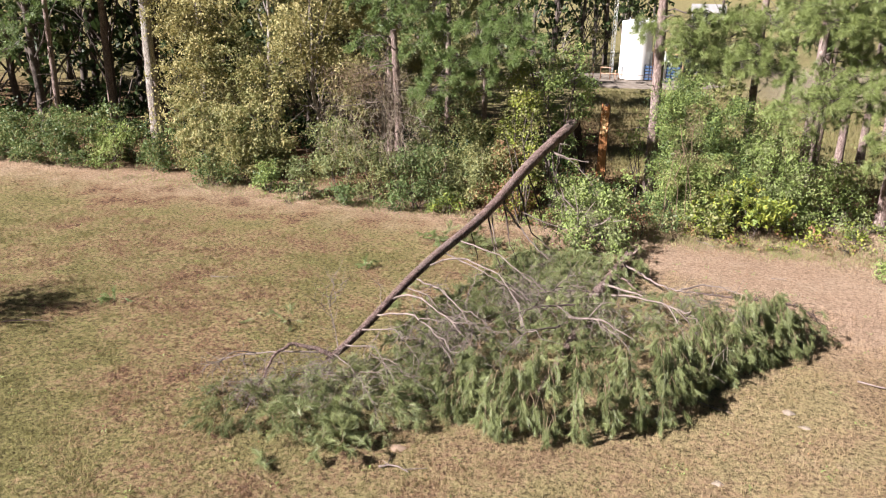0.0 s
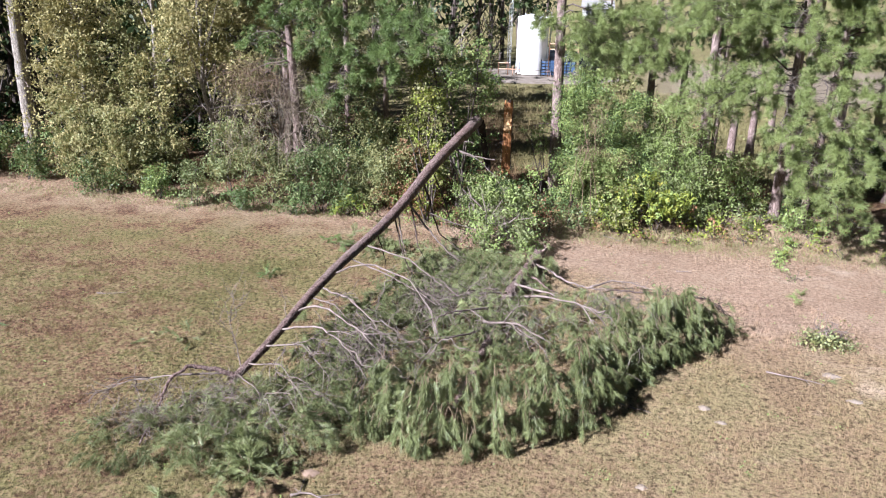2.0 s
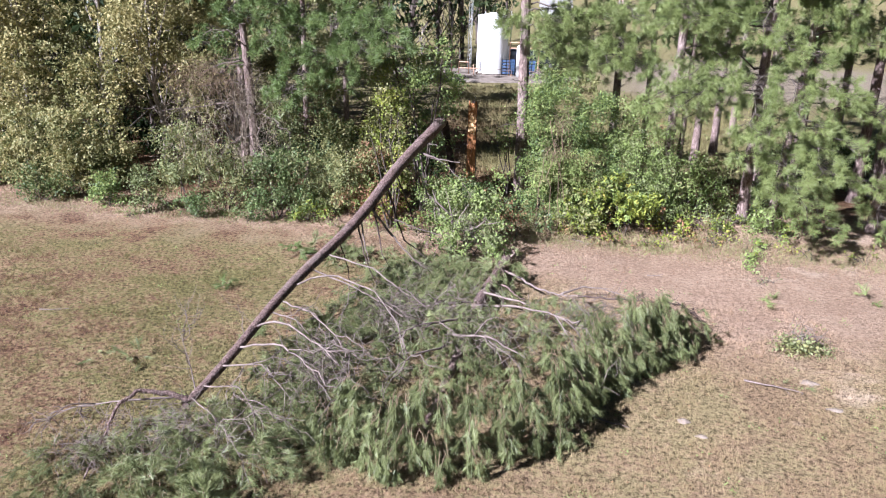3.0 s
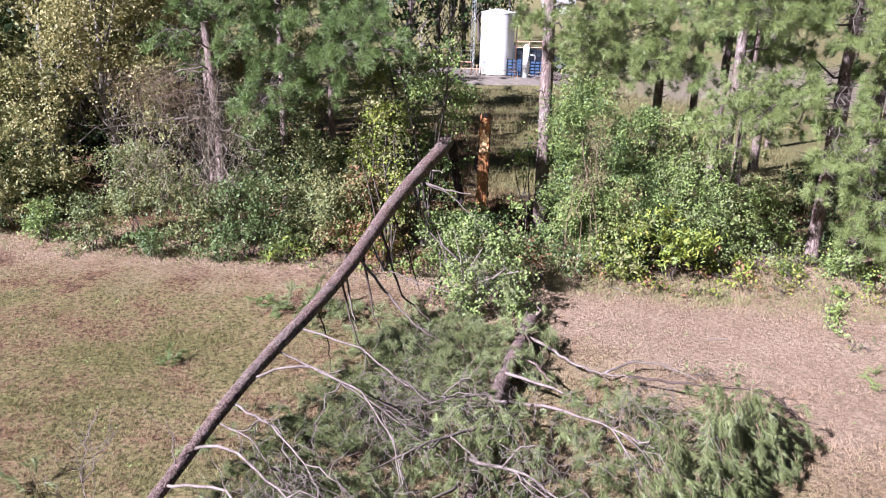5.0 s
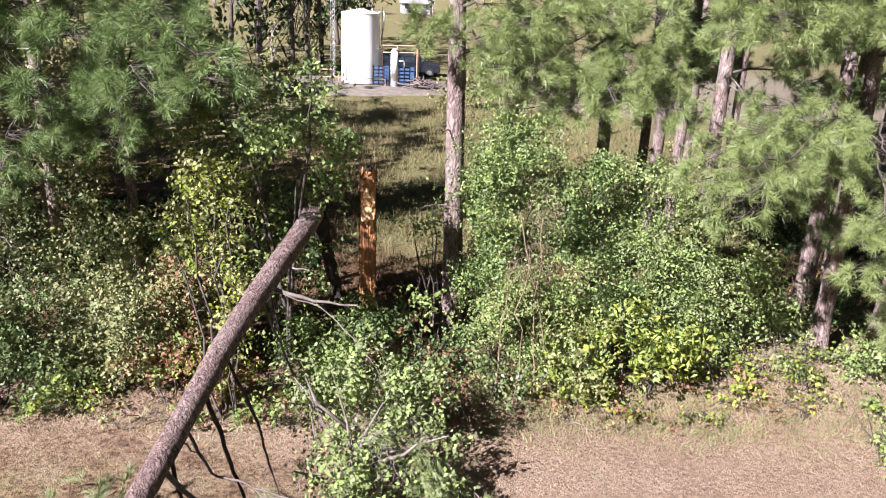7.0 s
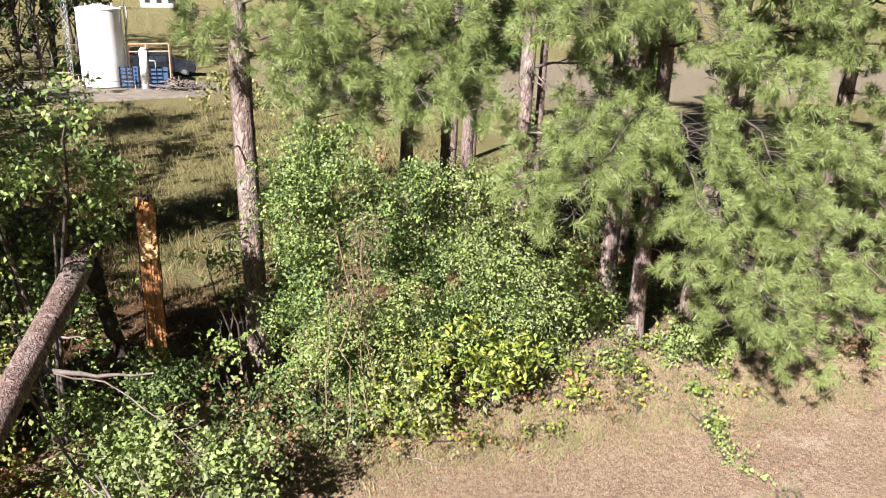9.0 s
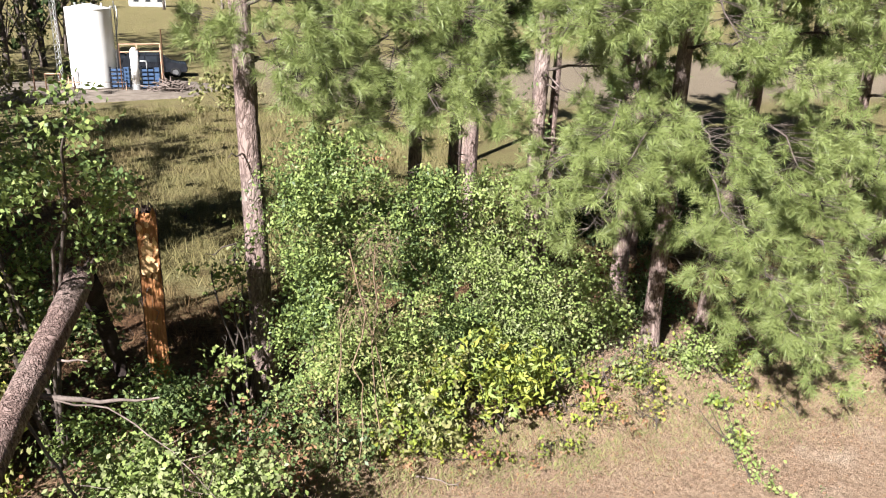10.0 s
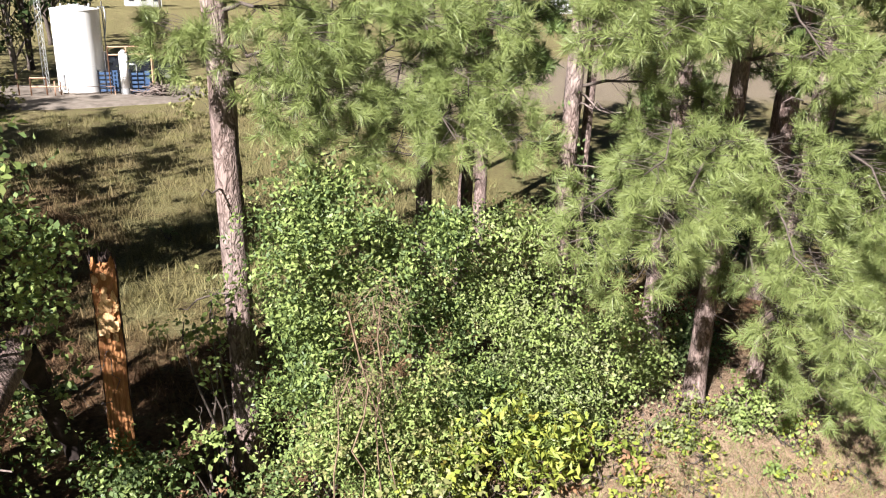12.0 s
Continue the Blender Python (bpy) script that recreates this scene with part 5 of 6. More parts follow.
# left stretch, before the dark woods
for i, (x, y, w, h, m) in enumerate(((-34.5, 29.0, 3.2, 2.3, M_DEEP), (-31.6, 29.2, 3.2, 2.6, M_DEEP), (-28.8, 29.4, 3.2, 2.8, M_DEEP), (-26.6, 29.9, 2.2, 2.4, M_FRESH), (-24.0, 29.6, 2.0, 1.7, M_DEEP), (-37.4, 28.8, 3.0, 2.0, M_DEEP))):
    bush(x, y, w, 1.6, h, m, "dark green low bush before the woods", 200 + i, second=(0.25, M_OLIVE))
bush(-21.6, 29.9, 2.4, 1.5, 3.6, M_YELLOW, "yellow-green bush with drooping leaves", 210, 12, second=(0.6, M_OLIVE))
bush(-19.4, 29.7, 2.4, 1.5, 3.7, M_OLIVE, "olive and yellow bush in autumn", 211, 10, second=(0.35, M_YELLOW))
bush(-20.4, 28.8, 3.0, 1.0, 1.5, M_DEEP, "low green bush at the field's edge", 212, second=(0.4, M_OLIVE))
bush(-17.4, 28.8, 1.6, 1.0, 1.5, M_FRESH, "low green bush at the field's edge", 213, second=(0.4, M_DEEP))
bush(-18.5, 30.4, 1.0, 1.0, 2.6, M_OLIVE, "olive bush behind low greenery", 272, 8)
bush(-14.6, 29.3, 2.2, 1.6, 3.6, M_GREYLEAF, "grey-green bush covered in vines", 214, 12, second=(0.45, M_OLIVE))
bush(-15.75, 28.5, 0.6, 0.6, 1.9, M_GREYLEAF, "pale grey-leaved sapling at the grass", 215, 5)
bush(-12.7, 29.1, 2.4, 1.5, 3.0, M_GREYLEAF, "grey-green bush covered in vines", 216, 12, second=(0.5, M_OLIVE))
bush(-10.7, 28.9, 2.2, 1.4, 2.8, M_DEEP, "dark green bush with hanging vines", 217, 10, second=(0.35, M_GREYLEAF))
bush(-13.9, 28.3, 1.4, 0.8, 1.2, M_DEEP, "low dark green bush at the grass", 218)
bush(-11.6, 28.3, 1.6, 0.8, 1.1, M_DEEP, "low dark green bush at the grass", 219)
bush(-9.4, 28.6, 1.6, 0.9, 1.0, M_FRESH, "low green weeds and brambles", 220, second=(0.4, M_LIME))
bush(-8.7, 29.5, 2.4, 1.4, 3.5, M_OLIVE, "olive bush with yellowing leaves", 221, 12, size=0.075, k=7.5, second=(0.35, M_GREYLEAF))
bush(-7.4, 29.9, 1.8, 1.2, 3.2, M_OLIVE, "olive bush with yellowing leaves", 275, 9, size=0.075, k=7.5, second=(0.35, M_RUST))
bush(-7.6, 29.0, 1.6, 1.0, 1.9, M_RUST, "rusty brown brambles under trees", 222, 8, second=(0.4, M_FRESH))
bush(-6.5, 28.9, 1.2, 1.0, 1.4, M_RUST, "rusty brown brambles under trees", 223, 7, second=(0.4, M_LIME))
bush(-8.0, 28.3, 2.6, 0.7, 0.6, M_FRESH, "low green weeds at the grass", 224, 8, second=(0.4, M_RUST))
bush(-5.4, 28.4, 1.8, 0.9, 0.9, M_FRESH, "low green weeds at the grass", 225, 8, second=(0.4, M_RUST))
shrub((-6.4, 28.7), [(-0.3, -0.2, 4.3, 0.55, 0.5, 0.45), (0.25, -0.3, 4.6, 0.5, 0.5, 0.4), (0.1, -0.4, 3.6, 0.6, 0.5, 0.4), (-0.5, -0.1, 3.3, 0.5, 0.45, 0.35), (0.5, -0.3, 2.8, 0.45, 0.45, 0.4), (0.35, -0.5, 2.0, 0.4, 0.4, 0.5), (-0.2, 0.2, 4.9, 0.45, 0.4, 0.35)], M_OLIVE, 230, "slim young tree with yellow-green leaves", 0.085, 7.5, 7, "tree", second=(0.45, M_LIME), name="sapling")
# the oak's last four lobes, at its back, are added to shade the gap
shrub((-5.6, 30.7), [(0.5, -2.6, 6.0, 0.55, 0.5, 0.4), (1.0, -2.3, 6.3, 0.4, 0.4, 0.35), (0.1, -2.4, 5.5, 0.5, 0.5, 0.4), (1.2, -1.4, 5.0, 0.45, 0.4, 0.35), (0.9, -2.0, 5.5, 0.4, 0.4, 0.3), (0.6, -0.7, 5.3, 0.55, 0.55, 0.5), (-0.2, -0.5, 5.7, 0.6, 0.6, 0.45), (-1.9, -0.2, 7.4, 0.7, 0.7, 0.6), (-0.2, -0.5, 4.8, 0.6, 0.5, 0.5), (0.9, -0.9, 4.7, 0.45, 0.45, 0.4), (-2.2, 0.4, 8.4, 0.8, 0.8, 0.6), (1.2, -1.1, 4.2, 0.35, 0.3, 0.25), (0.2, 0.4, 3.6, 0.6, 0.5, 0.5), (-0.5, 0.2, 2.6, 0.6, 0.6, 0.6), (0.3, 0.3, 1.6, 0.7, 0.6, 0.7), (0.9, -0.4, 2.9, 0.5, 0.4, 0.5), (-1.2, -0.2, 5.9, 0.7, 0.6, 0.6), (-1.2, 0.1, 4.2, 0.7, 0.6, 0.6), (-1.6, 0.0, 6.7, 0.6, 0.6, 0.5), (-0.1, 0.9, 2.6, 0.8, 0.6, 0.7), (-0.6, 1.0, 3.9, 0.8, 0.6, 0.7), (-1.4, 1.0, 5.1, 0.9, 0.7, 0.8), (-0.9, 0.9, 1.6, 0.9, 0.6, 0.8)], M_DEEP, 231, "slender oak with dark glossy leaves", 0.09, 8.5, 8, "tree", second=(0.6, M_FRESH), name="oak_tree")
bush(-7.3, 30.7, 2.2, 1.3, 6.0, M_OLIVE, "tall olive bush with yellowing leaves", 262, 10, size=0.085, k=6.0, second=(0.3, M_LIME))
bush(-9.5, 30.3, 2.2, 1.2, 5.4, M_OLIVE, "tall olive bush under dark pine boughs", 297, 10, size=0.085, k=6.0, second=(0.3, M_DEEP))
bush(-11.1, 30.4, 1.6, 1.2, 4.4, M_GREYLEAF, "grey-green bush covered in vines", 298, 10, size=0.08, k=6.0, second=(0.4, M_OLIVE))
bush(-18.6, 30.6, 2.4, 1.4, 6.6, M_YELLOW, "tall yellowing bush in autumn", 299, 12, size=0.10, k=5.0, second=(0.45, M_OLIVE))
bush(-21.8, 31.0, 2.6, 1.4, 6.4, M_YELLOW, "tall yellowing bush in autumn", 263, 12, size=0.10, k=5.0, second=(0.5, M_OLIVE))
bush(-15.0, 31.6, 1.8, 1.2, 6.0, M_OLIVE, "tall olive bush hung with vines", 264, 10, size=0.10, k=5.0, second=(0.4, M_YELLOW))
for i, x in enumerate(np.arange(-37.0, -18.5, 2.3)):
    bush(x, 30.9, 2.8, 1.2, 2.6 + 0.5 * math.sin(i * 2.1), M_DEEP, "dark green bush before the woods", 700 + i, 8, size=0.11, k=5.0, second=(0.3, M_OLIVE))
# green thicket right of the gap
bush(-1.0, 30.7, 1.9, 1.6, 6.1, M_FRESH, "tall dense green thicket bush", 240, 20, size=0.076, k=9.0, shell=0.42, gaps=0.36, aspect=0.5, second=(0.35, M_DEEP))
bush(0.5, 30.9, 2.2, 1.8, 5.6, M_FRESH, "tall dense green thicket bush", 241, 20, size=0.076, k=9.0, shell=0.42, gaps=0.36, aspect=0.5, second=(0.5, M_DEEP))
bush(1.9, 31.0, 2.0, 1.6, 5.0, M_FRESH, "dense green thicket bush", 242, 15, size=0.076, k=9.0, shell=0.42, gaps=0.36, aspect=0.5, second=(0.4, M_GREYLEAF))
bush(-0.1, 29.9, 2.6, 1.0, 3.2, M_FRESH, "dense green thicket bush with brown vines", 243, 14, size=0.072, k=8.5, shell=0.4, gaps=0.36, aspect=0.5, second=(0.35, M_OLIVE))
bush(3.1, 30.8, 2.0, 1.3, 4.0, M_FRESH, "dense green thicket bush", 244, 12, size=0.076, k=9.0, shell=0.42, gaps=0.36, aspect=0.5, second=(0.45, M_GREYLEAF))
bush(1.9, 29.6, 2.5, 1.1, 2.4, M_LIME, "bright yellow-green bush with broad leaves", 245, 11, size=0.15, k=7.0, aspect=0.36, second=(0.3, M_FRESH))
bush(0.5, 29.5, 1.8, 0.9, 1.9, M_LIME, "yellow-green bush with reddening leaves", 268, 9, size=0.11, k=6.0, second=(0.45, M_OLIVE))
bush(3.5, 29.9, 1.8, 0.8, 1.1, M_LIME, "low yellow-green weeds with broad leaves", 246, 7, size=0.12, second=(0.3, M_RUST))
bush(0.4, 29.3, 2.0, 0.8, 1.0, M_OLIVE, "low olive and brown brambles", 247, 8, second=(0.4, M_LIME))
bush(-4.7, 29.3, 1.6, 1.0, 2.0, M_FRESH, "green bush under the leaning trunk", 274, 8, second=(0.35, M_DEEP))
# added bush: its dark leaves stand for shadow on the stump's foot
bush(-4.0, 31.0, 1.3, 0.6, 1.6, M_DEEP, "dark green bush added for shade at the stump's foot", 273, 7, second=(0.4, M_FRESH))
# gap brambles: deep leaf colour stands for the shadow lying here
bush(-1.2, 29.4, 1.6, 0.8, 1.3, M_DEEP, "low brambles in the gap, shade in leaf colour", 248, 8, second=(0.35, M_OLIVE))
bush(-2.7, 29.7, 1.5, 0.9, 1.5, M_DEEP, "dark green brambles added to darken the shaded gap", 276, 8, second=(0.35, M_RUST))
bush(-2.0, 30.3, 1.0, 0.7, 1.2, M_DEEP, "dark green brambles added to darken the shaded gap", 277, 7, second=(0.3, M_OLIVE))
bush(4.3, 31.4, 1.6, 1.0, 2.9, M_FRESH, "green bush below the pines", 271, 9, second=(0.3, M_OLIVE))
bush(5.2, 31.6, 1.6, 1.0, 2.2, M_FRESH, "green bush below the pines", 249, 9, second=(0.3, M_GREYLEAF))
# weeds kept in the deep leaf colour for the gap's shadow
bush(-1.8, 28.7, 1.2, 0.8, 0.9, M_DEEP, "green and rusty weeds at the straw, shade in leaf colour", 250, 7, second=(0.4, M_RUST))
bush(1.4, 28.9, 2.4, 0.6, 0.5, M_RUST, "rusty yellow weeds along the straw", 251, 8, second=(0.5, M_LIME))
for i, (x, y, w, h) in enumerate(((-0.6, 28.8, 1.6, 0.5), (0.9, 28.6, 1.6, 0.35), (2.4, 28.7, 1.6, 0.45), (3.9, 28.9, 1.5, 0.5), (5.0, 29.6, 1.2, 0.5))):
    bush(x, y, w, 0.8, h, M_RUST, "dry rusty weeds and brambles along the straw", 290 + i, 6, size=0.07, k=5.0, group="weeds on bare earth", second=(0.5, M_OLIVE), stem_mat=M_DRYVINE)
bush(5.2, 29.6, 0.9, 0.6, 0.6, M_LIME, "yellow-green weeds on bare earth", 252, 5, size=0.11)
for i, (x, y, w, h, m) in enumerate(((4.4, 30.4, 1.0, 0.7, M_OLIVE), (5.9, 30.9, 1.2, 0.5, M_OLIVE), (6.6, 28.9, 0.7, 0.45, M_FRESH), (6.0, 28.0, 0.5, 0.4, M_FRESH), (7.9, 28.7, 1.2, 0.4, M_RUST), (4.9, 29.0, 0.7, 0.35, M_RUST), (3.0, 28.9, 1.4, 0.45, M_OLIVE), (7.6, 30.6, 1.2, 0.8, M_FRESH), (9.6, 28.6, 1.4, 0.5, M_OLIVE), (4.7, 30.2, 1.4, 1.1, M_GREYLEAF), (5.7, 30.3, 1.2, 0.8, M_GREYLEAF), (6.7, 30.7, 1.3, 0.9, M_FRESH), (3.9, 29.3, 1.2, 0.6, M_LIME), (5.4, 29.2, 1.0, 0.4, M_OLIVE))):
    bush(x, y, w, 0.7, h, m, "low mixed weeds on sunlit bare earth", 280 + i, 5, group="weeds on bare earth", second=(0.35, M_LIME))
bush(6.9, 30.0, 1.3, 0.8, 1.3, M_FRESH, "green bush before a pine trunk", 265, 8, second=(0.35, M_GREYLEAF))
bush(7.2, 29.6, 1.4, 0.9, 0.6, M_FRESH, "low green weeds on bare earth", 253, 7, second=(0.4, M_LIME))
bush(8.6, 30.0, 1.8, 1.0, 0.9, M_FRESH, "low green weeds below the pines", 254, 7, second=(0.3, M_RUST))
bush(11.5, 29.4, 3.0, 1.2, 0.9, M_RUST, "rusty brown weeds below the pines", 255, 8, second=(0.4, M_FRESH))
bush(14.5, 30.0, 3.0, 1.4, 1.6, M_FRESH, "green bush below the pines", 256, 9, second=(0.4, M_LIME))
bush(7.0, 33.0, 2.6, 1.4, 1.6, M_DEEP, "shaded dark green low bush", 257, 9)
shrub((-2.65, 31.2), [(-0.1, -0.2, 2.4, 0.4, 0.3, 0.26), (-0.45, -0.3, 1.8, 0.4, 0.35, 0.2), (0.15, -0.3, 3.0, 0.38, 0.3, 0.3), (-0.3, -0.3, 1.1, 0.45, 0.3, 0.25), (0.3, -0.3, 3.6, 0.34, 0.25, 0.3), (0.1, -0.5, 1.5, 0.35, 0.3, 0.22), (-0.35, -0.2, 3.1, 0.3, 0.3, 0.2)], M_FRESH, 258, "thin sapling with sparse green sprays", 0.10, 5.5, 6, "tree", name="sapling")
shrub((-3.3, 30.2), [(0, 0, 0.7, 0.5, 0.4, 0.3), (0.5, -0.2, 0.5, 0.4, 0.4, 0.3), (-0.5, -0.2, 0.8, 0.4, 0.3, 0.3)], M_DEEP, 259, "small shaded green bush at the stump", 0.10, 5.0, 4)
for i, (c, rad) in enumerate((((-0.75, 29.2, 3.0), (0.5, 0.35, 0.55)), ((-0.5, 29.3, 4.0), (0.4, 0.3, 0.7)))):
    v = thing("dead_vine", (c[0], c[1], g(c[0], c[1])), "bundle of dry grey vines hung on green thicket", "vine", "dry vines")
    twig_tangle(v, "twig_tangle", rng, (0, 0, c[2]), rad, 75, M_DRYVINE, 0.005, 0.5, 0.9)
    tv = Tubes()
    for j in range(2):
        tv.add(bend((rng.normal(0, 0.2), rng.normal(0, 0.1), 0), (rng.normal(0, 0.2), rng.normal(0, 0.1), c[2]), 8, 0, 0.06, rng), 0.012, 4, cap=False)
    part("stem", tv.mesh("stem"), M_DRYVINE, v, kind="stuff")

# hardwood top pulled down beside the trunk, with pale limbs
dn = shrub((-3.4, 26.7), [(0.1, -0.2, 1.5, 0.8, 0.7, 0.6), (-0.5, -0.6, 1.0, 0.8, 0.7, 0.6), (0.6, -0.3, 1.0, 0.7, 0.7, 0.6), (0.0, -1.0, 0.6, 0.9, 0.6, 0.5), (0.5, 0.4, 1.7, 0.6, 0.5, 0.5), (-0.8, 0.1, 1.6, 0.6, 0.5, 0.5), (-0.3, 0.5, 2.1, 0.6, 0.4, 0.4), (0.9, -0.9, 0.5, 0.6, 0.6, 0.4), (-1.1, 0.8, 1.7, 0.6, 0.6, 0.6), (-0.6, 1.3, 1.3, 0.7, 0.6, 0.7), (0.3, 1.0, 1.2, 0.6, 0.6, 0.6)], M_FRESH, 260, "pulled-down leafy tree top with pale grey limbs", 0.085, 10.0, 5, "fallen tree", "", second=(0.45, M_GREYLEAF), name="leafy_tree_top", gaps=0.38)
pl = Tubes()
for p in ([(-0.45, -1.0, 0.05), (-0.4, -0.8, 0.9), (-0.5, -0.6, 1.6), (-0.75, -0.3, 2.3)], [(-0.42, -0.85, 0.8), (-0.2, -0.7, 1.5), (0.05, -0.5, 1.9)], [(-0.4, -0.8, 1.0), (0.3, -0.8, 1.25), (1.1, -0.6, 1.4)], [(-0.45, -0.9, 0.5), (-0.9, -0.9, 0.8), (-1.3, -0.9, 0.9)], [(-0.5, -0.6, 1.5), (-1.0, -0.5, 1.9), (-1.2, -0.2, 2.2)], [(0.0, -0.9, 1.1), (0.4, -1.0, 1.3), (0.7, -1.0, 1.6)]):
    pl.add(np.array(p), np.linspace(0.04, 0.012, len(p)), 6)
part("limb", pl.mesh("limb"), M_PALETWIG, dn, "pale grey bare limbs")
twig_tangle(dn, "twig_tangle", rng, (0, -0.8, 1.2), (1.0, 0.5, 0.7), 110, M_PALETWIG, 0.006, 0.6, 0.2, "pale twigs")
needle_mat(dn, [((0.3 + rng.normal(0, 0.4), -0.7 + rng.normal(0, 0.3), 1.2 + rng.normal(0, 0.3)), (0.3, -0.3, 0)) for i in range(12)], rng, M_NEEDLE_FALLEN, droop=0.8)

# ---------------------------------------------------------------- woods behind
rng = np.random.default_rng(77)
for i, (x, y, h, r0, m, low_) in enumerate(((-22.8, 32.4, 11, 0.14, M_YELLOW, 0.2), (-19.4, 32.8, 12, 0.15, M_OLIVE, 0.2), (-16.9, 32.2, 11, 0.13, M_YELLOW, 0.42), (-17.9, 36.2, 13, 0.16, M_OLIVE, 0.45), (-14.6, 34.6, 11, 0.13, M_YELLOW, 0.35), (-21.0, 35.5, 12, 0.15, M_OLIVE, 0.3), (-12.6, 35.8, 12, 0.14, M_OLIVE, 0.2))):
    hardwood((x, y), h, r0, m, 300 + i, "slim tree with yellowing autumn leaves", 0.12, 24, low_, 0.2, 3.9, cluster=12, tight=0.17, shell=0.45)
hardwood((-24.6, 8.2), 8.4, 0.12, M_OLIVE, 315, "young tree standing alone on the field", 0.16, 16, 0.3, 0.25, 6.0, group="lone tree")
# woodland trees: leaf colour carries the shade, tall crowns add cast shadow
kinds = []
for i in range(4):
    kinds.append(hardwood((-40 + 3 * i, 44 + i), 19 + i, 0.24, M_WOODSHADE, 320 + i, "woodland tree with green crown, shade in leaf colour", 0.6, 18, 0.16, 0.2, 1.5, tight=0.4, bark=M_DARKSTEM))
spots = []
for x in np.arange(-62, -10, 5.2):
    for y in (39.5, 46.5, 56):
        spots.append((x + rng.normal(0, 1.2) - (y - 40) * 0.15, y + rng.normal(0, 1.4)))
for x in np.arange(-52, -30, 4.5):
    spots.append((x, 34 + rng.normal(0, 1)))
spots += [(x_, 66 + rng.normal(0, 2)) for x_ in np.arange(-84, -26, 5.5)]
spots += [(-19.8, 39.0), (-20.6, 42.5), (-22.4, 47.0), (-24.4, 52.0), (-26.5, 57.0)]
for x, y in spots:
    if x > -19.5 - (y - 40) * 0.35 and (x, y) not in spots[-5:]:
        continue
    k_ = kinds[rng.integers(4)]
    copy_thing(k_, pose(x, y, -0.05, 0, 0, rng.uniform(0, 360)))
# undergrowth whose leaf colour is darkened for the shade under the trees
for i in range(34):
    x, y = (rng.uniform(-46, -6), rng.uniform(32.5, 38)) if i < 26 else (rng.uniform(-46, -27), rng.uniform(33, 44))
    if -19.2 < x < -14.8:
        x -= 5.5
    bush(x, y, 3.0, 1.8, rng.uniform(1.2, 2.4), M_WOODSHADE, "undergrowth bush in the woods, shade in leaf colour", 400 + i, 7, size=0.19, k=6.0, group="undergrowth")
for i in range(9):
    x, y = 9 + i * 2.4 + rng.normal(0, 0.6), rng.uniform(36, 44)
    bush(x, y, 2.6, 1.6, rng.uniform(1.0, 2.2), M_OLIVE, "olive undergrowth bush behind the pines", 440 + i, 7, size=0.15, group="undergrowth")
# the first five, very dark, stand in for shade behind the pines
for i, (x, y, w, h, m) in enumerate(((10.6, 37.6, 3.0, 2.4, M_WOODSHADE), (12.8, 38.4, 3.2, 2.8, M_WOODSHADE), (9.0, 39.6, 2.6, 1.9, M_WOODSHADE), (14.8, 40.2, 3.0, 2.6, M_WOODSHADE), (11.6, 41.2, 3.2, 2.2, M_WOODSHADE), (5.2, 37.2, 1.6, 0.8, M_GREYLEAF), (4.2, 40.6, 1.8, 0.7, M_OLIVE), (6.4, 43.0, 2.2, 0.9, M_GREYLEAF), (3.0, 45.5, 1.6, 0.6, M_OLIVE), (8.0, 48.0, 2.4, 0.9, M_OLIVE), (-1.6, 40.5, 1.4, 0.5, M_GREYLEAF), (-3.0, 45.0, 1.8, 0.6, M_GREYLEAF), (0.6, 49.0, 1.8, 0.6, M_OLIVE), (-0.4, 36.6, 1.4, 0.6, M_OLIVE), (5.4, 52.0, 2.4, 0.8, M_RUST), (11.0, 55.0, 3.0, 0.9, M_YELLOW))):
    bush(x, y, w, 1.4, h, m, "scrub bush behind the edge, darkest ones stand for shade", 600 + i, 6, size=0.13, k=6.0, group="scrub behind the edge")
base_pine = pine((10.2, 39.5), 19, 0.2, [(6.5, (9.0, 38.6, 6.4)), (7.2, (11.4, 38.4, 7.2)), (5.4, (10.8, 38.2, 5.6))], 460, DARK, material=M_NEEDLE_DARK, per=28, width=0.016, group="pines farther back")
for x, y in ((15.5, 39.5), (12.8, 37.2), (18.5, 43), (21.5, 41), (29, 40), (7.5, 45), (4.4, 38.8), (9.4, 36.9), (6.0, 41.5), (13.2, 44), (9.6, 51), (17, 48), (21, 53), (25, 47), (-20.5, 49), (-27, 58)):
    copy_thing(base_pine, pose(x, y, -0.05, 0, 0, rng.uniform(0, 360)))
# bush beside the tank, woods behind it, far tree line
bush(0.2, 67.0, 4.0, 2.2, 2.8, M_OLIVE, "olive bush beside the gravel pad", 470, 9, size=0.22, group="bushes by the tank")
bush(-12.6, 71.5, 4.4, 2.2, 2.6, M_OLIVE, "olive bush beside the gravel pad", 471, 9, size=0.22, group="bushes by the tank")
for x, y in ((-16.5, 86), (-20, 90), (-24, 82), (-14, 97), (-19.5, 99), (-27, 93), (-33, 88), (-21, 77), (-25, 73), (-12.0, 91), (-13.5, 83), (-11.0, 101), (-15.5, 79), (-12.5, 112), (-9.5, 120)):
    copy_thing(kinds[rng.integers(4)], pose(x, y, -0.05, 0, 0, rng.uniform(0, 360)))
for i, (x, y, h) in enumerate(((-13.4, 73.6, 5), (-21.5, 74.5, 9), (-24.0, 67.0, 9), (-12.2, 84.0, 9))):
    hardwood((x, y), h, 0.12, M_OLIVE, 472 + i, "olive-leaved tree near the gravel pad", 0.24, 12, 0.15, 0.26, 2.6, tight=0.3, group="trees by the tank")
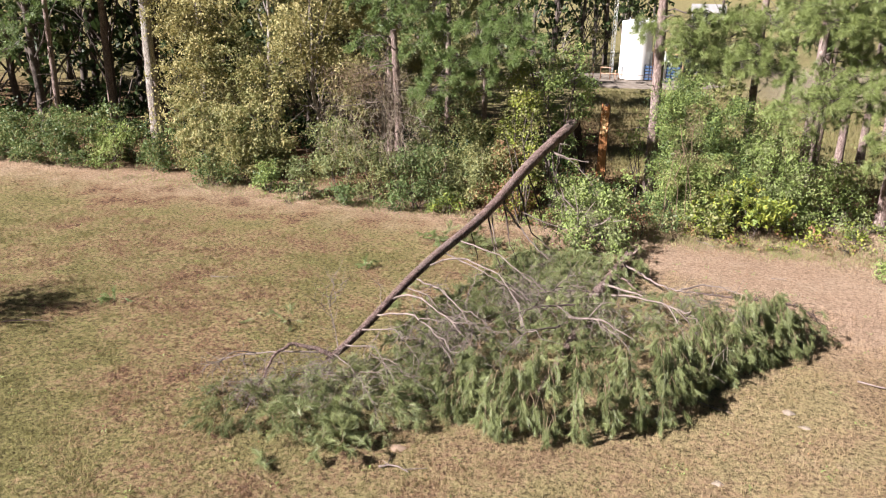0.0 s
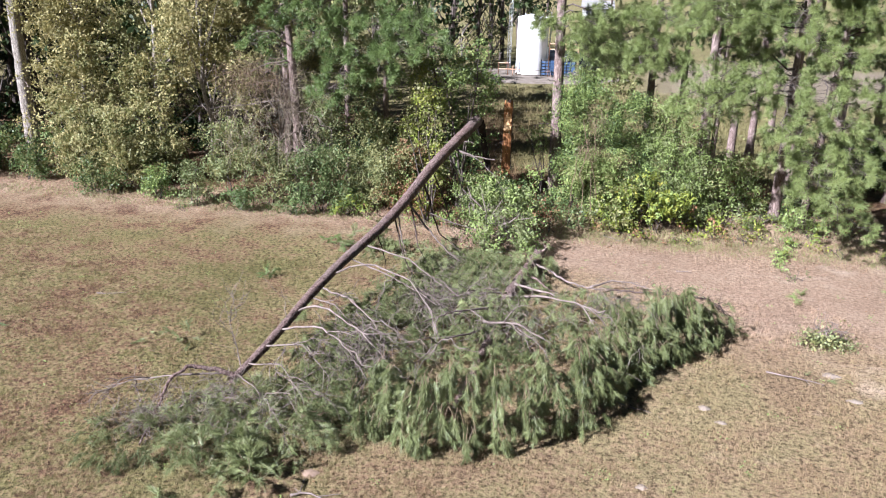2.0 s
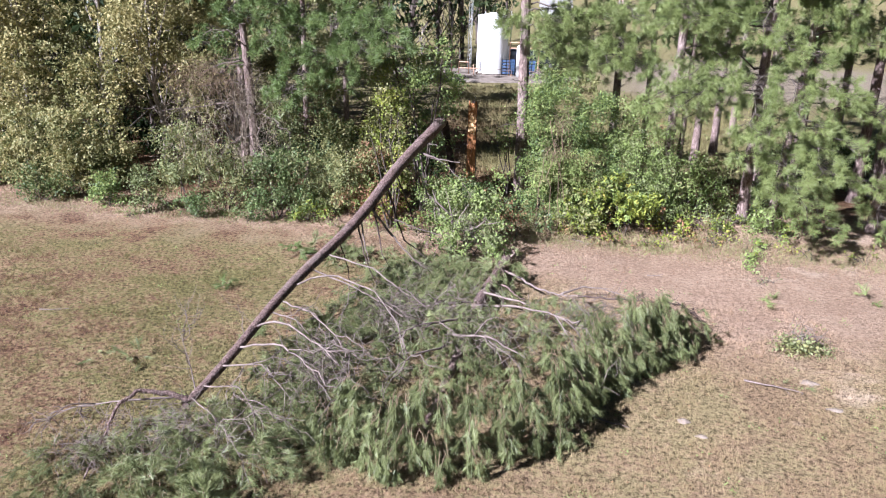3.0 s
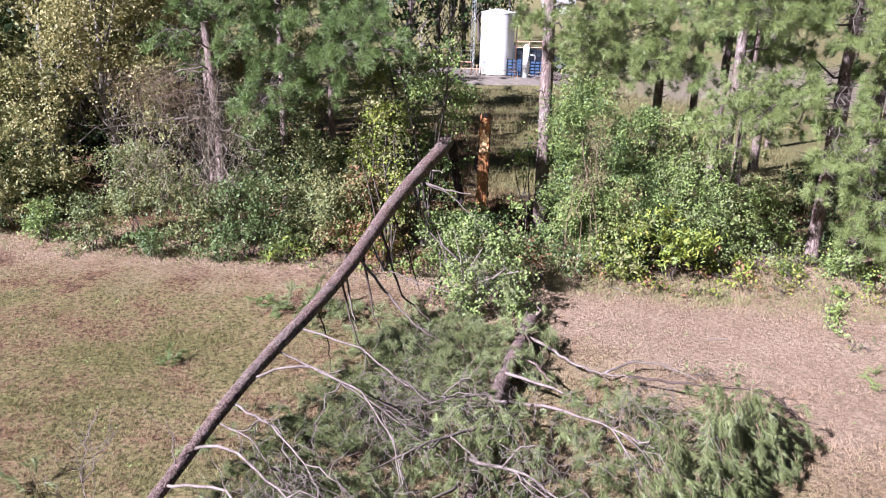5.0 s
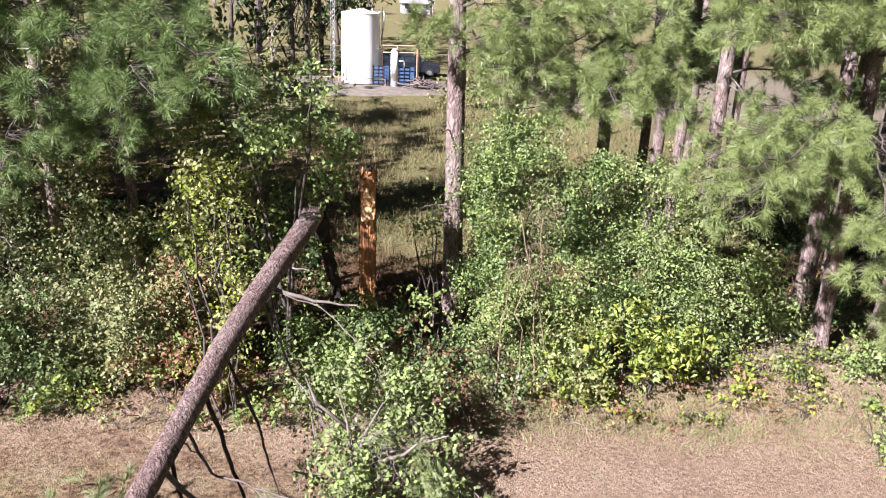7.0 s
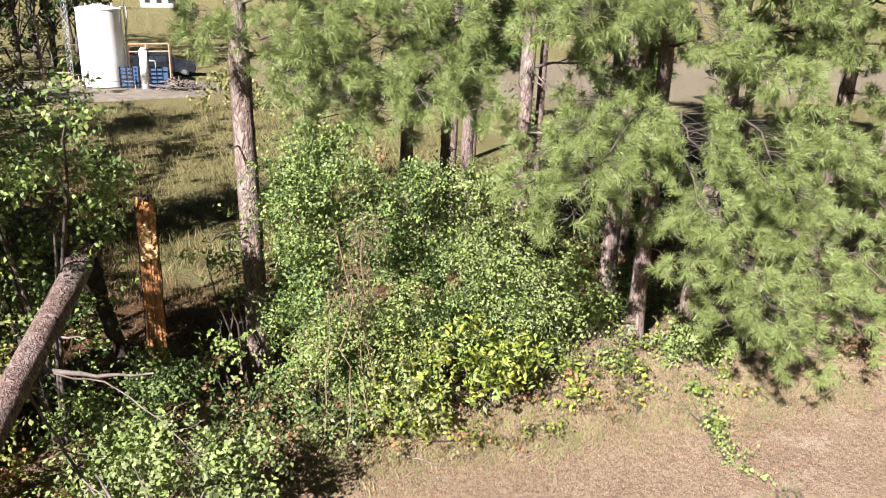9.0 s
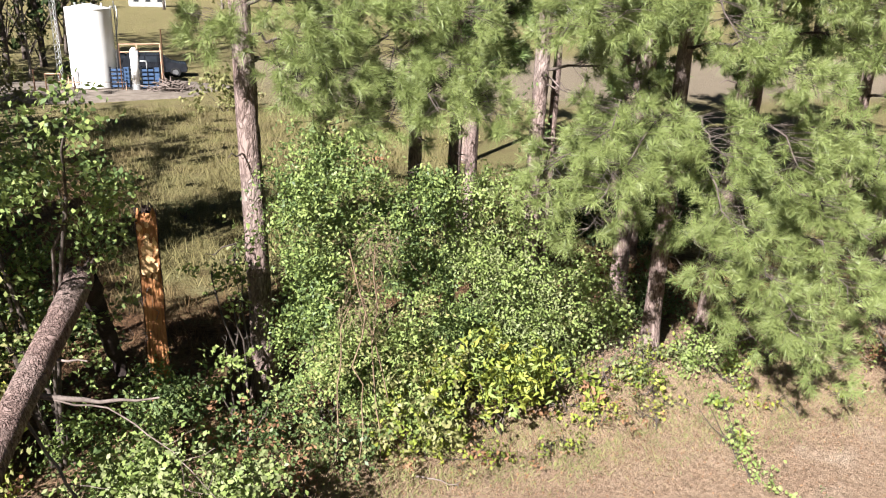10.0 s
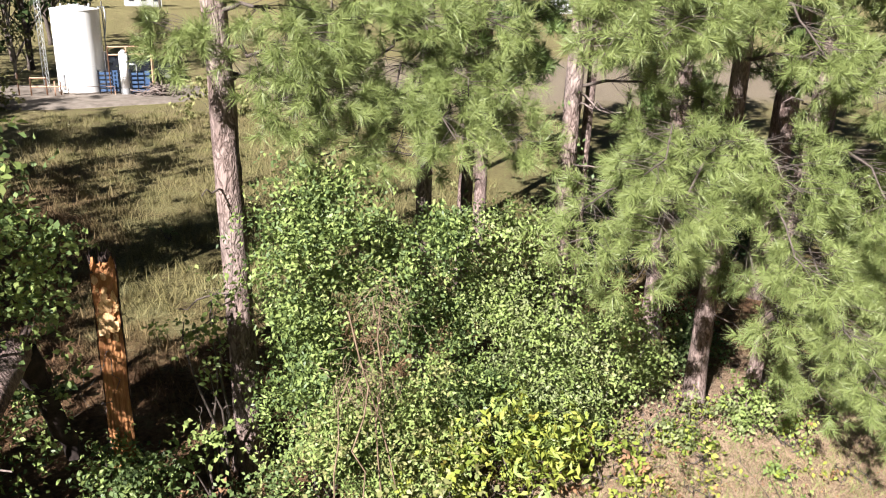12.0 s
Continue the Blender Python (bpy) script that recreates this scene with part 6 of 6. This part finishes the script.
far_tree = hardwood((-60, 186), 15, 0.3, M_OLIVE, 480, "far tree in a row along the meadow", 0.7, 14, 0.1, 0.3, 3.5, tight=0.6, group="far tree row")
for i, x in enumerate(np.arange(-60, 190, 14.0)):
    copy_thing(far_tree if i % 2 else kinds[i % 4], pose(x + rng.normal(0, 2), 190 + rng.normal(0, 6) - 0.15 * max(0, x - 40), -0.05, 0, 0, rng.uniform(0, 360)))

# ---------------------------------------------------------------- the tank and its gear


def box(bm, lo, hi):
    bmesh.ops.create_cube(bm, size=1, matrix=Matrix.Translation([(a + b) / 2 for a, b in zip(lo, hi)]) @ Matrix.Diagonal([b - a for a, b in zip(lo, hi)] + [1]))
    return bm


def boxes(*bs):
    bm = bmesh.new()
    for lo, hi in bs:
        box(bm, lo, hi)
    return bm


def cyl(bm, x, y, z0, z1, r0, r1=None, seg=40):
    bmesh.ops.create_cone(bm, cap_ends=True, segments=seg, radius1=r0, radius2=r0 if r1 is None else r1, depth=z1 - z0, matrix=Matrix.Translation((x, y, (z0 + z1) / 2)))
    return bm


pa = np.linspace(0, 2 * np.pi, 40, endpoint=False)
pr = 1 + 0.08 * np.sin(pa * 3) + 0.05 * np.sin(pa * 7 + 1)
pv = np.concatenate([[(0, 0, 0.14)], np.stack([np.cos(pa) * 9 * pr, np.sin(pa) * 4.6 * pr, 0 * pa + 0.12], -1), np.stack([np.cos(pa) * 9.8 * pr, np.sin(pa) * 5.4 * pr, 0 * pa - 0.05], -1)])
bm = bmesh.new()
vs = [bm.verts.new(c) for c in pv]
for j in range(40):
    bm.faces.new((vs[0], vs[1 + j], vs[1 + (j + 1) % 40]))
    bm.faces.new((vs[1 + j], vs[41 + j], vs[41 + (j + 1) % 40], vs[1 + (j + 1) % 40]))
solo("gravel_pad", bm_mesh("gravel_pad", bm, True), M_GRAVEL, (-8.0, 76.6, 0), "grey gravel pad under the tank", "ground", kind="structure")

TX, TY = -7.37, 77.4
tank = thing("storage_tank", (TX, TY, 0.12), "tall white cylindrical steel storage tank", "tank")
bm = bmesh.new()
rings = [[bm.verts.new((math.cos(a) * 1.45, math.sin(a) * 1.45, z)) for a in np.linspace(0, 2 * np.pi, 72, endpoint=False)] for z in np.linspace(0.1, 5.2, 8)]
for lo, hi in zip(rings[:-1], rings[1:]):
    for j in range(72):
        bm.faces.new((lo[j], lo[(j + 1) % 72], hi[(j + 1) % 72], hi[j]))
part("shell", bm_mesh("shell", bm, True), M_TANK, tank)
for z in (1.75, 3.45):
    part("seam", bm_mesh("seam", cyl(bmesh.new(), 0, 0, z, z + 0.025, 1.456, seg=72)), M_TANK, tank)
part("rim", bm_mesh("rim", cyl(bmesh.new(), 0, 0, 5.17, 5.24, 1.48, seg=72)), M_TANK, tank)
part("roof", bm_mesh("roof", cyl(bmesh.new(), 0, 0, 5.24, 5.5, 1.45, 0.12, 72)), M_TANK, tank)
part("base_ring", bm_mesh("base_ring", cyl(bmesh.new(), 0, 0, 0.0, 0.1, 1.54, seg=72)), M_GRAVEL, tank)
for x, y in ((-0.7, -0.8), (-0.2, -1.0), (0.3, -0.9), (0.9, -0.5)):
    part("roof_vent", bm_mesh("roof_vent", cyl(bmesh.new(), x, y, 5.25, 5.58, 0.06, seg=12)), M_STEEL, tank)
part("hatch", bm_mesh("hatch", cyl(bmesh.new(), 0.5, -0.4, 5.1, 5.4, 0.25, seg=20)), M_STEEL, tank)
part("manway", bm_mesh("manway", boxes(((-1.15, -1.2, 0.35), (-0.95, -0.95, 1.25)))), M_STEEL, tank)
vp = Tubes()
vp.add([(1.35, -0.3, 5.0), (1.4, -0.3, 5.35), (1.75, -0.3, 5.4), (1.8, -0.3, 5.0), (1.75, -0.3, 4.2), (1.6, -0.3, 3.4)], 0.05, 8)
vp.add([(1.55, -0.55, 0.1), (1.55, -0.55, 2.6)], 0.06, 8)
part("vent_pipe", vp.mesh("vent_pipe"), M_STEEL, tank)
for k_ in (-0.22, 0.22):
    part("ladder_rail", Tubes().add([(1.62, 0.15 + k_, 0.1), (1.62, 0.15 + k_, 5.7)], 0.03, 6).mesh("ladder_rail"), M_STEEL, tank)
for z in np.arange(0.4, 5.5, 0.35):
    part("rung", Tubes().add([(1.62, -0.07, z), (1.62, 0.37, z)], 0.018, 5).mesh("rung"), M_STEEL, tank)

mast = thing("lattice_mast", (TX - 2.1, TY - 0.2, 0.1), "slim white lattice mast beside the tank", "mast")
corners = [(0.0, 0.18), (-0.16, -0.1), (0.16, -0.1)]
for a, b in corners:
    part("leg", Tubes().add([(a, b, 0), (a, b, 14)], 0.022, 6).mesh("leg"), M_STEEL, mast)
for i, z in enumerate(np.arange(0.3, 13.6, 0.4)):
    for j in range(3):
        (a, b), (c, d) = corners[j], corners[(j + 1) % 3]
        part("brace", Tubes().add([(a, b, z), (c, d, z + 0.4)], 0.01, 4, cap=False).mesh("brace"), M_STEEL, mast)


def pipe_thing(name, at, runs, r0, material, label, category, group=""):
    t = thing(name, at, label, category, group)
    for run in runs:
        part("pipe", Tubes().add(np.array(run, float), r0, 8).mesh("pipe"), material, t)
    return t


pipe_thing("pipe_railing", (TX - 2.9, TY - 1.6, 0.12), [[(0, 0, 0), (0, 0, 1.1)], [(0.9, 0, 0), (0.9, 0, 1.1)], [(1.7, 0, 0), (1.7, 0, 0.9)], [(0, 0, 1.1), (0.9, 0, 1.1)], [(0, 0, 0.55), (1.7, 0, 0.55)], [(-0.7, 0.1, 0), (-0.7, 0.1, 1.4)]], 0.045, M_ORANGE, "rusty orange pipe railing beside the tank", "railing")
pipe_thing("pipe_railing", (TX + 1.75, TY - 1.6, 0.12), [[(0, 0, 0), (0, 0, 3.0)], [(0, 0, 3.0), (2.6, 0.6, 3.0)], [(2.6, 0.6, 3.0), (2.6, 0.6, 0)], [(0, 0, 2.5), (2.6, 0.6, 2.5)], [(1.1, 0.2, 3.0), (1.1, 0.2, 1.4)], [(2.7, 0, 0), (2.7, 0, 4.0)]], 0.04, M_ORANGE, "rusty pipe frame between tank and vessel", "pipes")
pipe_thing("pipe_line", (TX - 1.2, TY - 2.0, 0.15), [[(-0.3, 0, 0), (-0.3, 0, 0.55), (3.2, 0, 0.55), (3.2, 0, 0)], [(-0.3, 0.1, 0.9), (-0.3, 0.1, 0)]], 0.035, M_ORANGE, "thin rusty pipe along the tank's foot", "pipes")
sep = thing("separator_vessel", (-4.72, 75.9, 0.12), "slim white upright separator vessel", "vessel")
part("shell", bm_mesh("shell", cyl(cyl(bmesh.new(), 0, 0, 0.35, 2.6, 0.27, seg=28), 0, 0, 2.6, 2.8, 0.27, 0.1, 28), True), M_TANK, sep)
part("skirt", bm_mesh("skirt", cyl(bmesh.new(), 0, 0, 0, 0.35, 0.3, seg=28)), M_STEEL, sep)
part("outlet_pipe", Tubes().add([(0.27, 0, 1.9), (0.7, 0, 1.9), (0.75, 0, 1.8), (0.75, 0, 0.1)], 0.05, 8).mesh("outlet_pipe"), M_STEEL, sep)
for k_, (x, y) in enumerate(((-5.7, 76.6), (-3.75, 76.2))):
    s_ = thing("skid_frame", (x, y, 0.12), "blue and black steel skid frame", "skid", "blue skids")
    for a in (-0.6, 0.6):
        for b in (-0.45, 0.45):
            part("post", bm_mesh("post", boxes(((a - 0.05, b - 0.05, 0), (a + 0.05, b + 0.05, 1.5)))), M_CAR, s_)
    for a in (-0.2, 0.2):
        part("post", bm_mesh("post", boxes(((a - 0.03, -0.53, 0), (a + 0.03, -0.47, 1.5)))), M_CAR, s_)
    for z in (0.15, 0.42, 0.69, 0.96, 1.23):
        part("rail", bm_mesh("rail", boxes(((-0.6, -0.5, z), (0.6, -0.46, z + 0.15)))), M_BLUE, s_)
        part("rail", bm_mesh("rail", boxes(((-0.6, 0.46, z), (0.6, 0.5, z + 0.15)))), M_BLUE, s_)
heap = Tubes()
hr = np.random.default_rng(14)
for i in range(60):
    a = np.array([hr.normal(0, 0.7), hr.normal(0, 0.5), 0])
    a[2] = max(0.03, 0.75 - 0.55 * np.hypot(a[0] / 1.2, a[1])) * hr.uniform(0.4, 1)
    d = unit(hr.standard_normal(3) * (1, 1, 0.35))
    heap.add(bend(a - d * 0.7, a + d * 0.7, 4, 0, 0.05, hr), np.linspace(0.05, 0.02, 4), 5)
solo("brush_heap", heap.mesh("brush_heap"), M_GREYTWIG, (-2.6, 75.4, 0.12), "heap of grey cut branches beside the pad", "brush pile", kind="stuff")


def suv(at, turn):
    t = thing("parked_car", at, "black parked sport utility car behind the pad", "car")
    t.rotation_euler = (0, 0, radians(turn))
    prof = [(-2.35, 0.35), (2.3, 0.35), (2.4, 0.7), (2.3, 1.0), (1.2, 1.12), (0.55, 1.7), (-1.9, 1.75), (-2.3, 1.15), (-2.4, 0.7)]
    bm = bmesh.new()
    a = [bm.verts.new((x, -0.92, z)) for x, z in prof]
    b = [bm.verts.new((x, 0.92, z)) for x, z in prof]
    bm.faces.new(a)
    bm.faces.new(b[::-1])
    for i in range(len(prof)):
        j = (i + 1) % len(prof)
        bm.faces.new((a[i], b[i], b[j], a[j]))
    bmesh.ops.bevel(bm, geom=bm.edges[:], offset=0.06, segments=2, affect="EDGES")
    bmesh.ops.recalc_face_normals(bm, faces=bm.faces)
    part("body", bm_mesh("body", bm), M_CAR, t)
    for y in (-0.935, 0.935):
        for x0, x1 in ((-1.75, -0.75), (-0.65, 0.55)):
            part("window", bm_mesh("window", boxes(((x0, y - 0.008, 1.18), (x1, y + 0.008, 1.6)))), M_GLASSDARK, t)
    for x in (-1.45, 1.45):
        for y in (-0.85, 0.85):
            wbm = bmesh.new()
            bmesh.ops.create_cone(wbm, cap_ends=True, segments=24, radius1=0.37, radius2=0.37, depth=0.25, matrix=Matrix.Translation((x, y, 0.37)) @ Matrix.Rotation(radians(90), 4, "X"))
            w = part("wheel", bm_mesh("wheel", wbm), M_RUBBER, t)
            rbm = bmesh.new()
            bmesh.ops.create_cone(rbm, cap_ends=True, segments=18, radius1=0.22, radius2=0.22, depth=0.27, matrix=Matrix.Translation((x, y, 0.37)) @ Matrix.Rotation(radians(90), 4, "X"))
            part("rim", bm_mesh("rim", rbm), M_RIM, w)
    return t


suv((-3.4, 84.2, 0.0), 0)
suv((-6.2, 85.5, 0.0), 8)


def house(at, w, d, h, turn, label):
    t = thing("house", at, label, "house", "far houses")
    t.rotation_euler = (0, 0, radians(turn))
    part("wall", bm_mesh("wall", boxes(((-w / 2, -d / 2, 0), (w / 2, d / 2, h)))), M_WHITE, t)
    bm = bmesh.new()
    p = [(-w / 2 - 0.4, -d / 2 - 0.4, h), (w / 2 + 0.4, -d / 2 - 0.4, h), (w / 2 + 0.4, d / 2 + 0.4, h), (-w / 2 - 0.4, d / 2 + 0.4, h), (-w / 2 - 0.4, 0, h + 1.9), (w / 2 + 0.4, 0, h + 1.9)]
    v = [bm.verts.new(c) for c in p]
    for f in ((0, 1, 5, 4), (2, 3, 4, 5), (0, 4, 3), (1, 2, 5), (0, 3, 2, 1)):
        bm.faces.new([v[i] for i in f])
    part("roof", bm_mesh("roof", bm), M_ROOF, t)
    for x in (-w / 3, 0, w / 3):
        part("window", bm_mesh("window", boxes(((x - 0.5, -d / 2 - 0.02, 1.0), (x + 0.5, -d / 2 + 0.01, 2.2)))), M_GLASSDARK, t)
    return t


house((-3.6, 203, 0), 7, 5, 2.2, 5, "far white house with grey roof")
house((98, 205, 0), 14, 8, 2.8, -10, "far white house with grey roof")

# ---------------------------------------------------------------- small things on the field
rng = np.random.default_rng(61)


def stick(pts, r0, label, material=M_GREYTWIG, twigs=3):
    at = np.array(pts[0], float)
    z = g(at[0], at[1])
    p = np.array(pts, float) - (at[0], at[1], 0)
    p[:, 2] += r0 * 0.8
    t = Tubes()
    fine = np.concatenate([bend(p[i], p[i + 1], 4, 0, 0.015, rng)[(1 if i else 0):] for i in range(len(p) - 1)])
    t.add(fine, np.linspace(r0, r0 * 0.35, len(fine)), 6, 0.06)
    for i in range(twigs):
        m = fine[rng.integers(1, len(fine))]
        e = m + (rng.normal(0, 0.2), rng.normal(0, 0.2), 0)
        e[2] = max(0.012, m[2] * 0.6 + rng.uniform(0, 0.05))
        t.add(bend(m, e, 3), [r0 * 0.4, r0 * 0.3, r0 * 0.15], 4, cap=False)
    return solo("stick", t.mesh("stick"), material, (at[0], at[1], z), label, "stick", "sticks on the grass")


stick([(4.0, 19.2, 0), (4.6, 19.0, 0.03), (5.2, 18.8, 0.02)], 0.025, "bent grey stick on worn grass")
stick([(-5.2, 12.2, 0), (-4.95, 12.3, 0.02), (-4.6, 12.2, 0.03)], 0.03, "short pale broken stick on the grass", M_PALETWIG)
stick([(0.05, 28.8, 0), (0.3, 28.6, 0.03), (0.65, 28.35, 0.02)], 0.02, "thin pale twig on the straw", M_PALETWIG)
stick([(-7.2, 25.9, 0), (-6.9, 25.75, 0.02)], 0.02, "short twig on the straw", M_PALETWIG, 1)
stick([(-17.3, 14.4, 0), (-16.6, 14.7, 0.05), (-15.8, 14.9, 0.1)], 0.025, "dark twig on the grass", M_DARKTWIG)
stick([(-14.0, 19.5, 0), (-13.2, 19.7, 0.02)], 0.02, "short twig on the grass", M_PALETWIG, 1)
stick([(2.4, 25.8, 0), (2.9, 25.9, 0.02)], 0.018, "thin pale twig on the straw", M_PALETWIG, 1)
stick([(0.4, 17.0, 0), (0.9, 16.7, 0.02), (1.3, 16.6, 0)], 0.018, "thin twig beside the crown", M_GREYTWIG, 2)


def tuft(x, y, rx, h, n, label, material=M_NEEDLE_FALLEN, up=0.5, droop=0.4):
    t = thing("pine_tuft", (x, y, g(x, y)), label, "branch", "pine tufts on the grass")
    needle_mat(t, [((rng.normal(0, rx * 0.4), rng.normal(0, rx * 0.4), abs(rng.normal(0, h * 0.35)) + 0.05), (rng.normal(0, 0.6), rng.normal(0, 0.6), 0)) for i in range(n)], rng, material, up=up, droop=droop, length=0.4)
    return t


tuft(-6.2, 12.55, 0.7, 0.8, 44, "upright green pine tuft on the grass", up=0.9)
tuft(-10.2, 16.6, 0.8, 0.08, 11, "flat pine tuft lying on grass", up=-0.1, droop=0.9)
tuft(-9.85, 17.1, 0.5, 0.08, 5, "flat pine tuft lying on grass", up=0.1)
tuft(-9.9, 22.0, 0.4, 0.12, 6, "small pine tuft lying on grass", M_NEEDLE_DARK, 0.1)
tuft(-8.9, 25.2, 0.7, 0.35, 16, "green pine bough lying on the straw", M_NEEDLE_DARK, 0.2)
tuft(-7.4, 25.1, 1.0, 0.9, 60, "wilting pine bough lying on the straw", up=0.2)
tuft(-15.2, 16.8, 0.35, 0.1, 5, "small green sprig on the grass", M_NEEDLE_DARK, 0.1)
tuft(-7.15, 11.4, 0.35, 0.12, 6, "small pine sprig on the grass", up=0.1)
tuft(5.7, 24.4, 0.4, 0.15, 6, "small green sprig on the straw", M_NEEDLE, 0.2)
tuft(8.6, 25.0, 0.4, 0.15, 6, "small green sprig on the straw", M_NEEDLE, 0.2)
tuft(5.2, 19.0, 0.4, 0.15, 6, "small green sprig on worn grass", up=0.1)

pile = shrub((5.9, 21.4), [(0, 0, 0.22, 0.7, 0.5, 0.25), (0.45, 0.25, 0.25, 0.4, 0.35, 0.25), (-0.5, -0.1, 0.15, 0.5, 0.4, 0.2), (0.1, -0.35, 0.12, 0.6, 0.3, 0.15)], M_GREYLEAF, 500, "cut leafy branches lying on worn grass", 0.08, 8.5, 5, "branch pile", "", second=(0.5, M_OLIVE), name="leafy_branch_pile")
twig_tangle(pile, "twig_tangle", rng, (0.0, 0.0, 0.25), (0.6, 0.4, 0.15), 40, M_PALETWIG, 0.009, 0.6, 0.1)
shrub((1.9, 23.6), [(0, 0, 0.15, 0.5, 0.35, 0.18), (0.5, 0.1, 0.1, 0.4, 0.3, 0.15)], M_GREYLEAF, 501, "small wilting leafy branch on the straw", 0.08, 3.0, 4, "branch pile", "", name="leafy_branch")
VINE = [(0.75, 3.1), (0.85, 2.7), (0.8, 2.3), (0.75, 1.9), (0.55, 1.5), (0.5, 1.1), (0.3, 0.7), (0.15, 0.3), (0.05, -0.1), (0.1, -0.4)]
shrub((5.6, 26.9), [(x, y, 0.16 + 0.05 * math.sin(i * 2.3), 0.2 + 0.05 * math.cos(i * 1.7), 0.26, 0.17) for i, (x, y) in enumerate(VINE)], M_FRESH, 502, "trailing green vine creeping onto the straw", 0.075, 5.5, 5, "vine", "", name="vine", gaps=0.3)
shrub((6.0, 25.9), [(-0.3, 0, 0.06, 0.3, 0.15, 0.06), (0.3, 0, 0.06, 0.4, 0.15, 0.06)], M_GREYLEAF, 503, "wilted grey-green vine end on straw", 0.08, 4, 3, "vine", "", name="vine")
shrub((-15.9, 27.6), [(0, 0, 0.15, 0.25, 0.2, 0.15)], M_FRESH, 504, "small green sprout on the straw", 0.07, 5, 3, "weed", "", name="weed")


def mound(x, y, rx, ry, h, material, label, seed):
    q = np.random.default_rng(seed)
    bm = bmesh.new()
    n, rings = 22, 6
    c = bm.verts.new((0, 0, h))
    prev = None
    for i in range(1, rings + 1):
        s = i / rings
        ring = [bm.verts.new((math.cos(a) * rx * s * (1 + 0.18 * math.sin(3 * a + seed)), math.sin(a) * ry * s * (1 + 0.15 * math.cos(4 * a)), h * (1 - s * s) - 0.02 * s + q.uniform(-0.008, 0.008))) for a in np.linspace(0, 2 * np.pi, n, endpoint=False)]
        for j in range(n):
            if prev is None:
                bm.faces.new((c, ring[j], ring[(j + 1) % n]))
            else:
                bm.faces.new((prev[j], ring[j], ring[(j + 1) % n], prev[(j + 1) % n]))
        prev = ring
    return solo("sand_mound", bm_mesh("sand_mound", bm, True), material, (x, y, g(x, y)), label, "mound", "pale mounds on the grass")


mound(2.35, 17.05, 0.16, 0.12, 0.06, M_SAND, "small pale sandy mound on the grass", 1)
mound(5.5, 19.45, 0.28, 0.18, 0.05, M_SAND, "small pale sandy mound on worn grass", 2)
mound(0.95, 14.0, 0.16, 0.12, 0.03, M_SAND, "small pale sandy mound on the grass", 3)
mound(2.65, 16.55, 0.18, 0.1, 0.03, M_SAND, "small pale sandy mound on the grass", 4)
mound(5.75, 18.3, 0.25, 0.12, 0.03, M_SAND, "small pale sandy mound on worn grass", 5)
mound(-5.1, 12.9, 0.25, 0.15, 0.03, M_DIRT, "patch of bare brown earth on the grass", 6)

post = thing("fence_post", (4.15, 31.9, g(4.15, 31.9) - 0.1), "short weathered pale wooden post in brambles", "post", "old posts")
part("post", trunk_mesh("post", [(0, 0, 0), (0.02, 0, 0.8), (0.02, 0, 1.5)], [0.07, 0.065, 0.06], rng, 0.2, 9, 0.04), M_POST, post)
copy_thing(post, pose(4.6, 31.8, g(4.6, 31.8) - 0.4, 4, 6, 40))

# fallen leaves and straw litter along the edge
n = 6500
lx, ly = rng.uniform(-30, 14, n), 28.6 - np.abs(rng.normal(0, 1.6, n)) + rng.uniform(0, 1.6, n)
solo("leaf_litter", leaves_mesh("leaf_litter", np.stack([lx, ly, gz(lx, ly) + 0.015], -1), np.array([0, 0, 1.0]) + rng.standard_normal((n, 3)) * 0.25, 0.05, rng), M_RUST, (0, 0, 0), "brown fallen leaves along the woods", "leaf litter", kind="stuff")
wx, wy = rng.uniform(-26, 12, 1100), 28.5 + rng.normal(0, 0.4, 1100)
ok = ~((wx > -4.5) & (wx < -1.5))
blades("edge_weeds", wx[ok], wy[ok], rng, 7, 0.12, 0.02, 0.8, M_OLIVE, "dry olive weeds along the woods", 0.12)
dx, dy = rng.uniform(-2.2, 11, 2600), 28.9 + rng.normal(0, 0.75, 2600)
blades("edge_grass", dx, dy, rng, 8, 0.08, 0.008, 0.8, M_DRYGRASS, "dry tan grass on the sunlit earth", 0.10)
ox, oy = rng.uniform(-2.0, 10, 900), 29.2 + rng.normal(0, 0.6, 900)
blades("edge_herbs", ox, oy, rng, 7, 0.11, 0.016, 0.7, M_OLIVE, "olive weeds on the sunlit earth", 0.10)
# small broad-leaved weeds and dead leaves on the open field
n = 260
fx, fy = rng.uniform(-24, 8, n), rng.uniform(8, 26, n)
fp = np.repeat(np.stack([fx, fy], -1), 9, 0) + rng.normal(0, 0.07, (n * 9, 2))
fz = gz(fp[:, 0], fp[:, 1]) + 0.03 + rng.uniform(0, 0.04, len(fp))
solo("field_weeds", leaves_mesh("field_weeds", np.column_stack([fp, fz]), np.array([0, 0, 1.0]) + rng.standard_normal((len(fp), 3)) * 0.4, 0.05, rng), M_FRESH, (0, 0, 0), "small green weeds in the mown grass", "weeds", kind="stuff")
n = 3200
fx, fy = rng.uniform(-26, 9, n), rng.uniform(7, 27, n)
solo("dead_leaves", leaves_mesh("dead_leaves", np.column_stack([fx, fy, gz(fx, fy) + 0.05]), np.array([0, 0, 1.0]) + rng.standard_normal((n, 3)) * 0.5, 0.045, rng), M_RUST, (0, 0, 0), "dead leaves scattered over the grass", "leaf litter", kind="stuff")
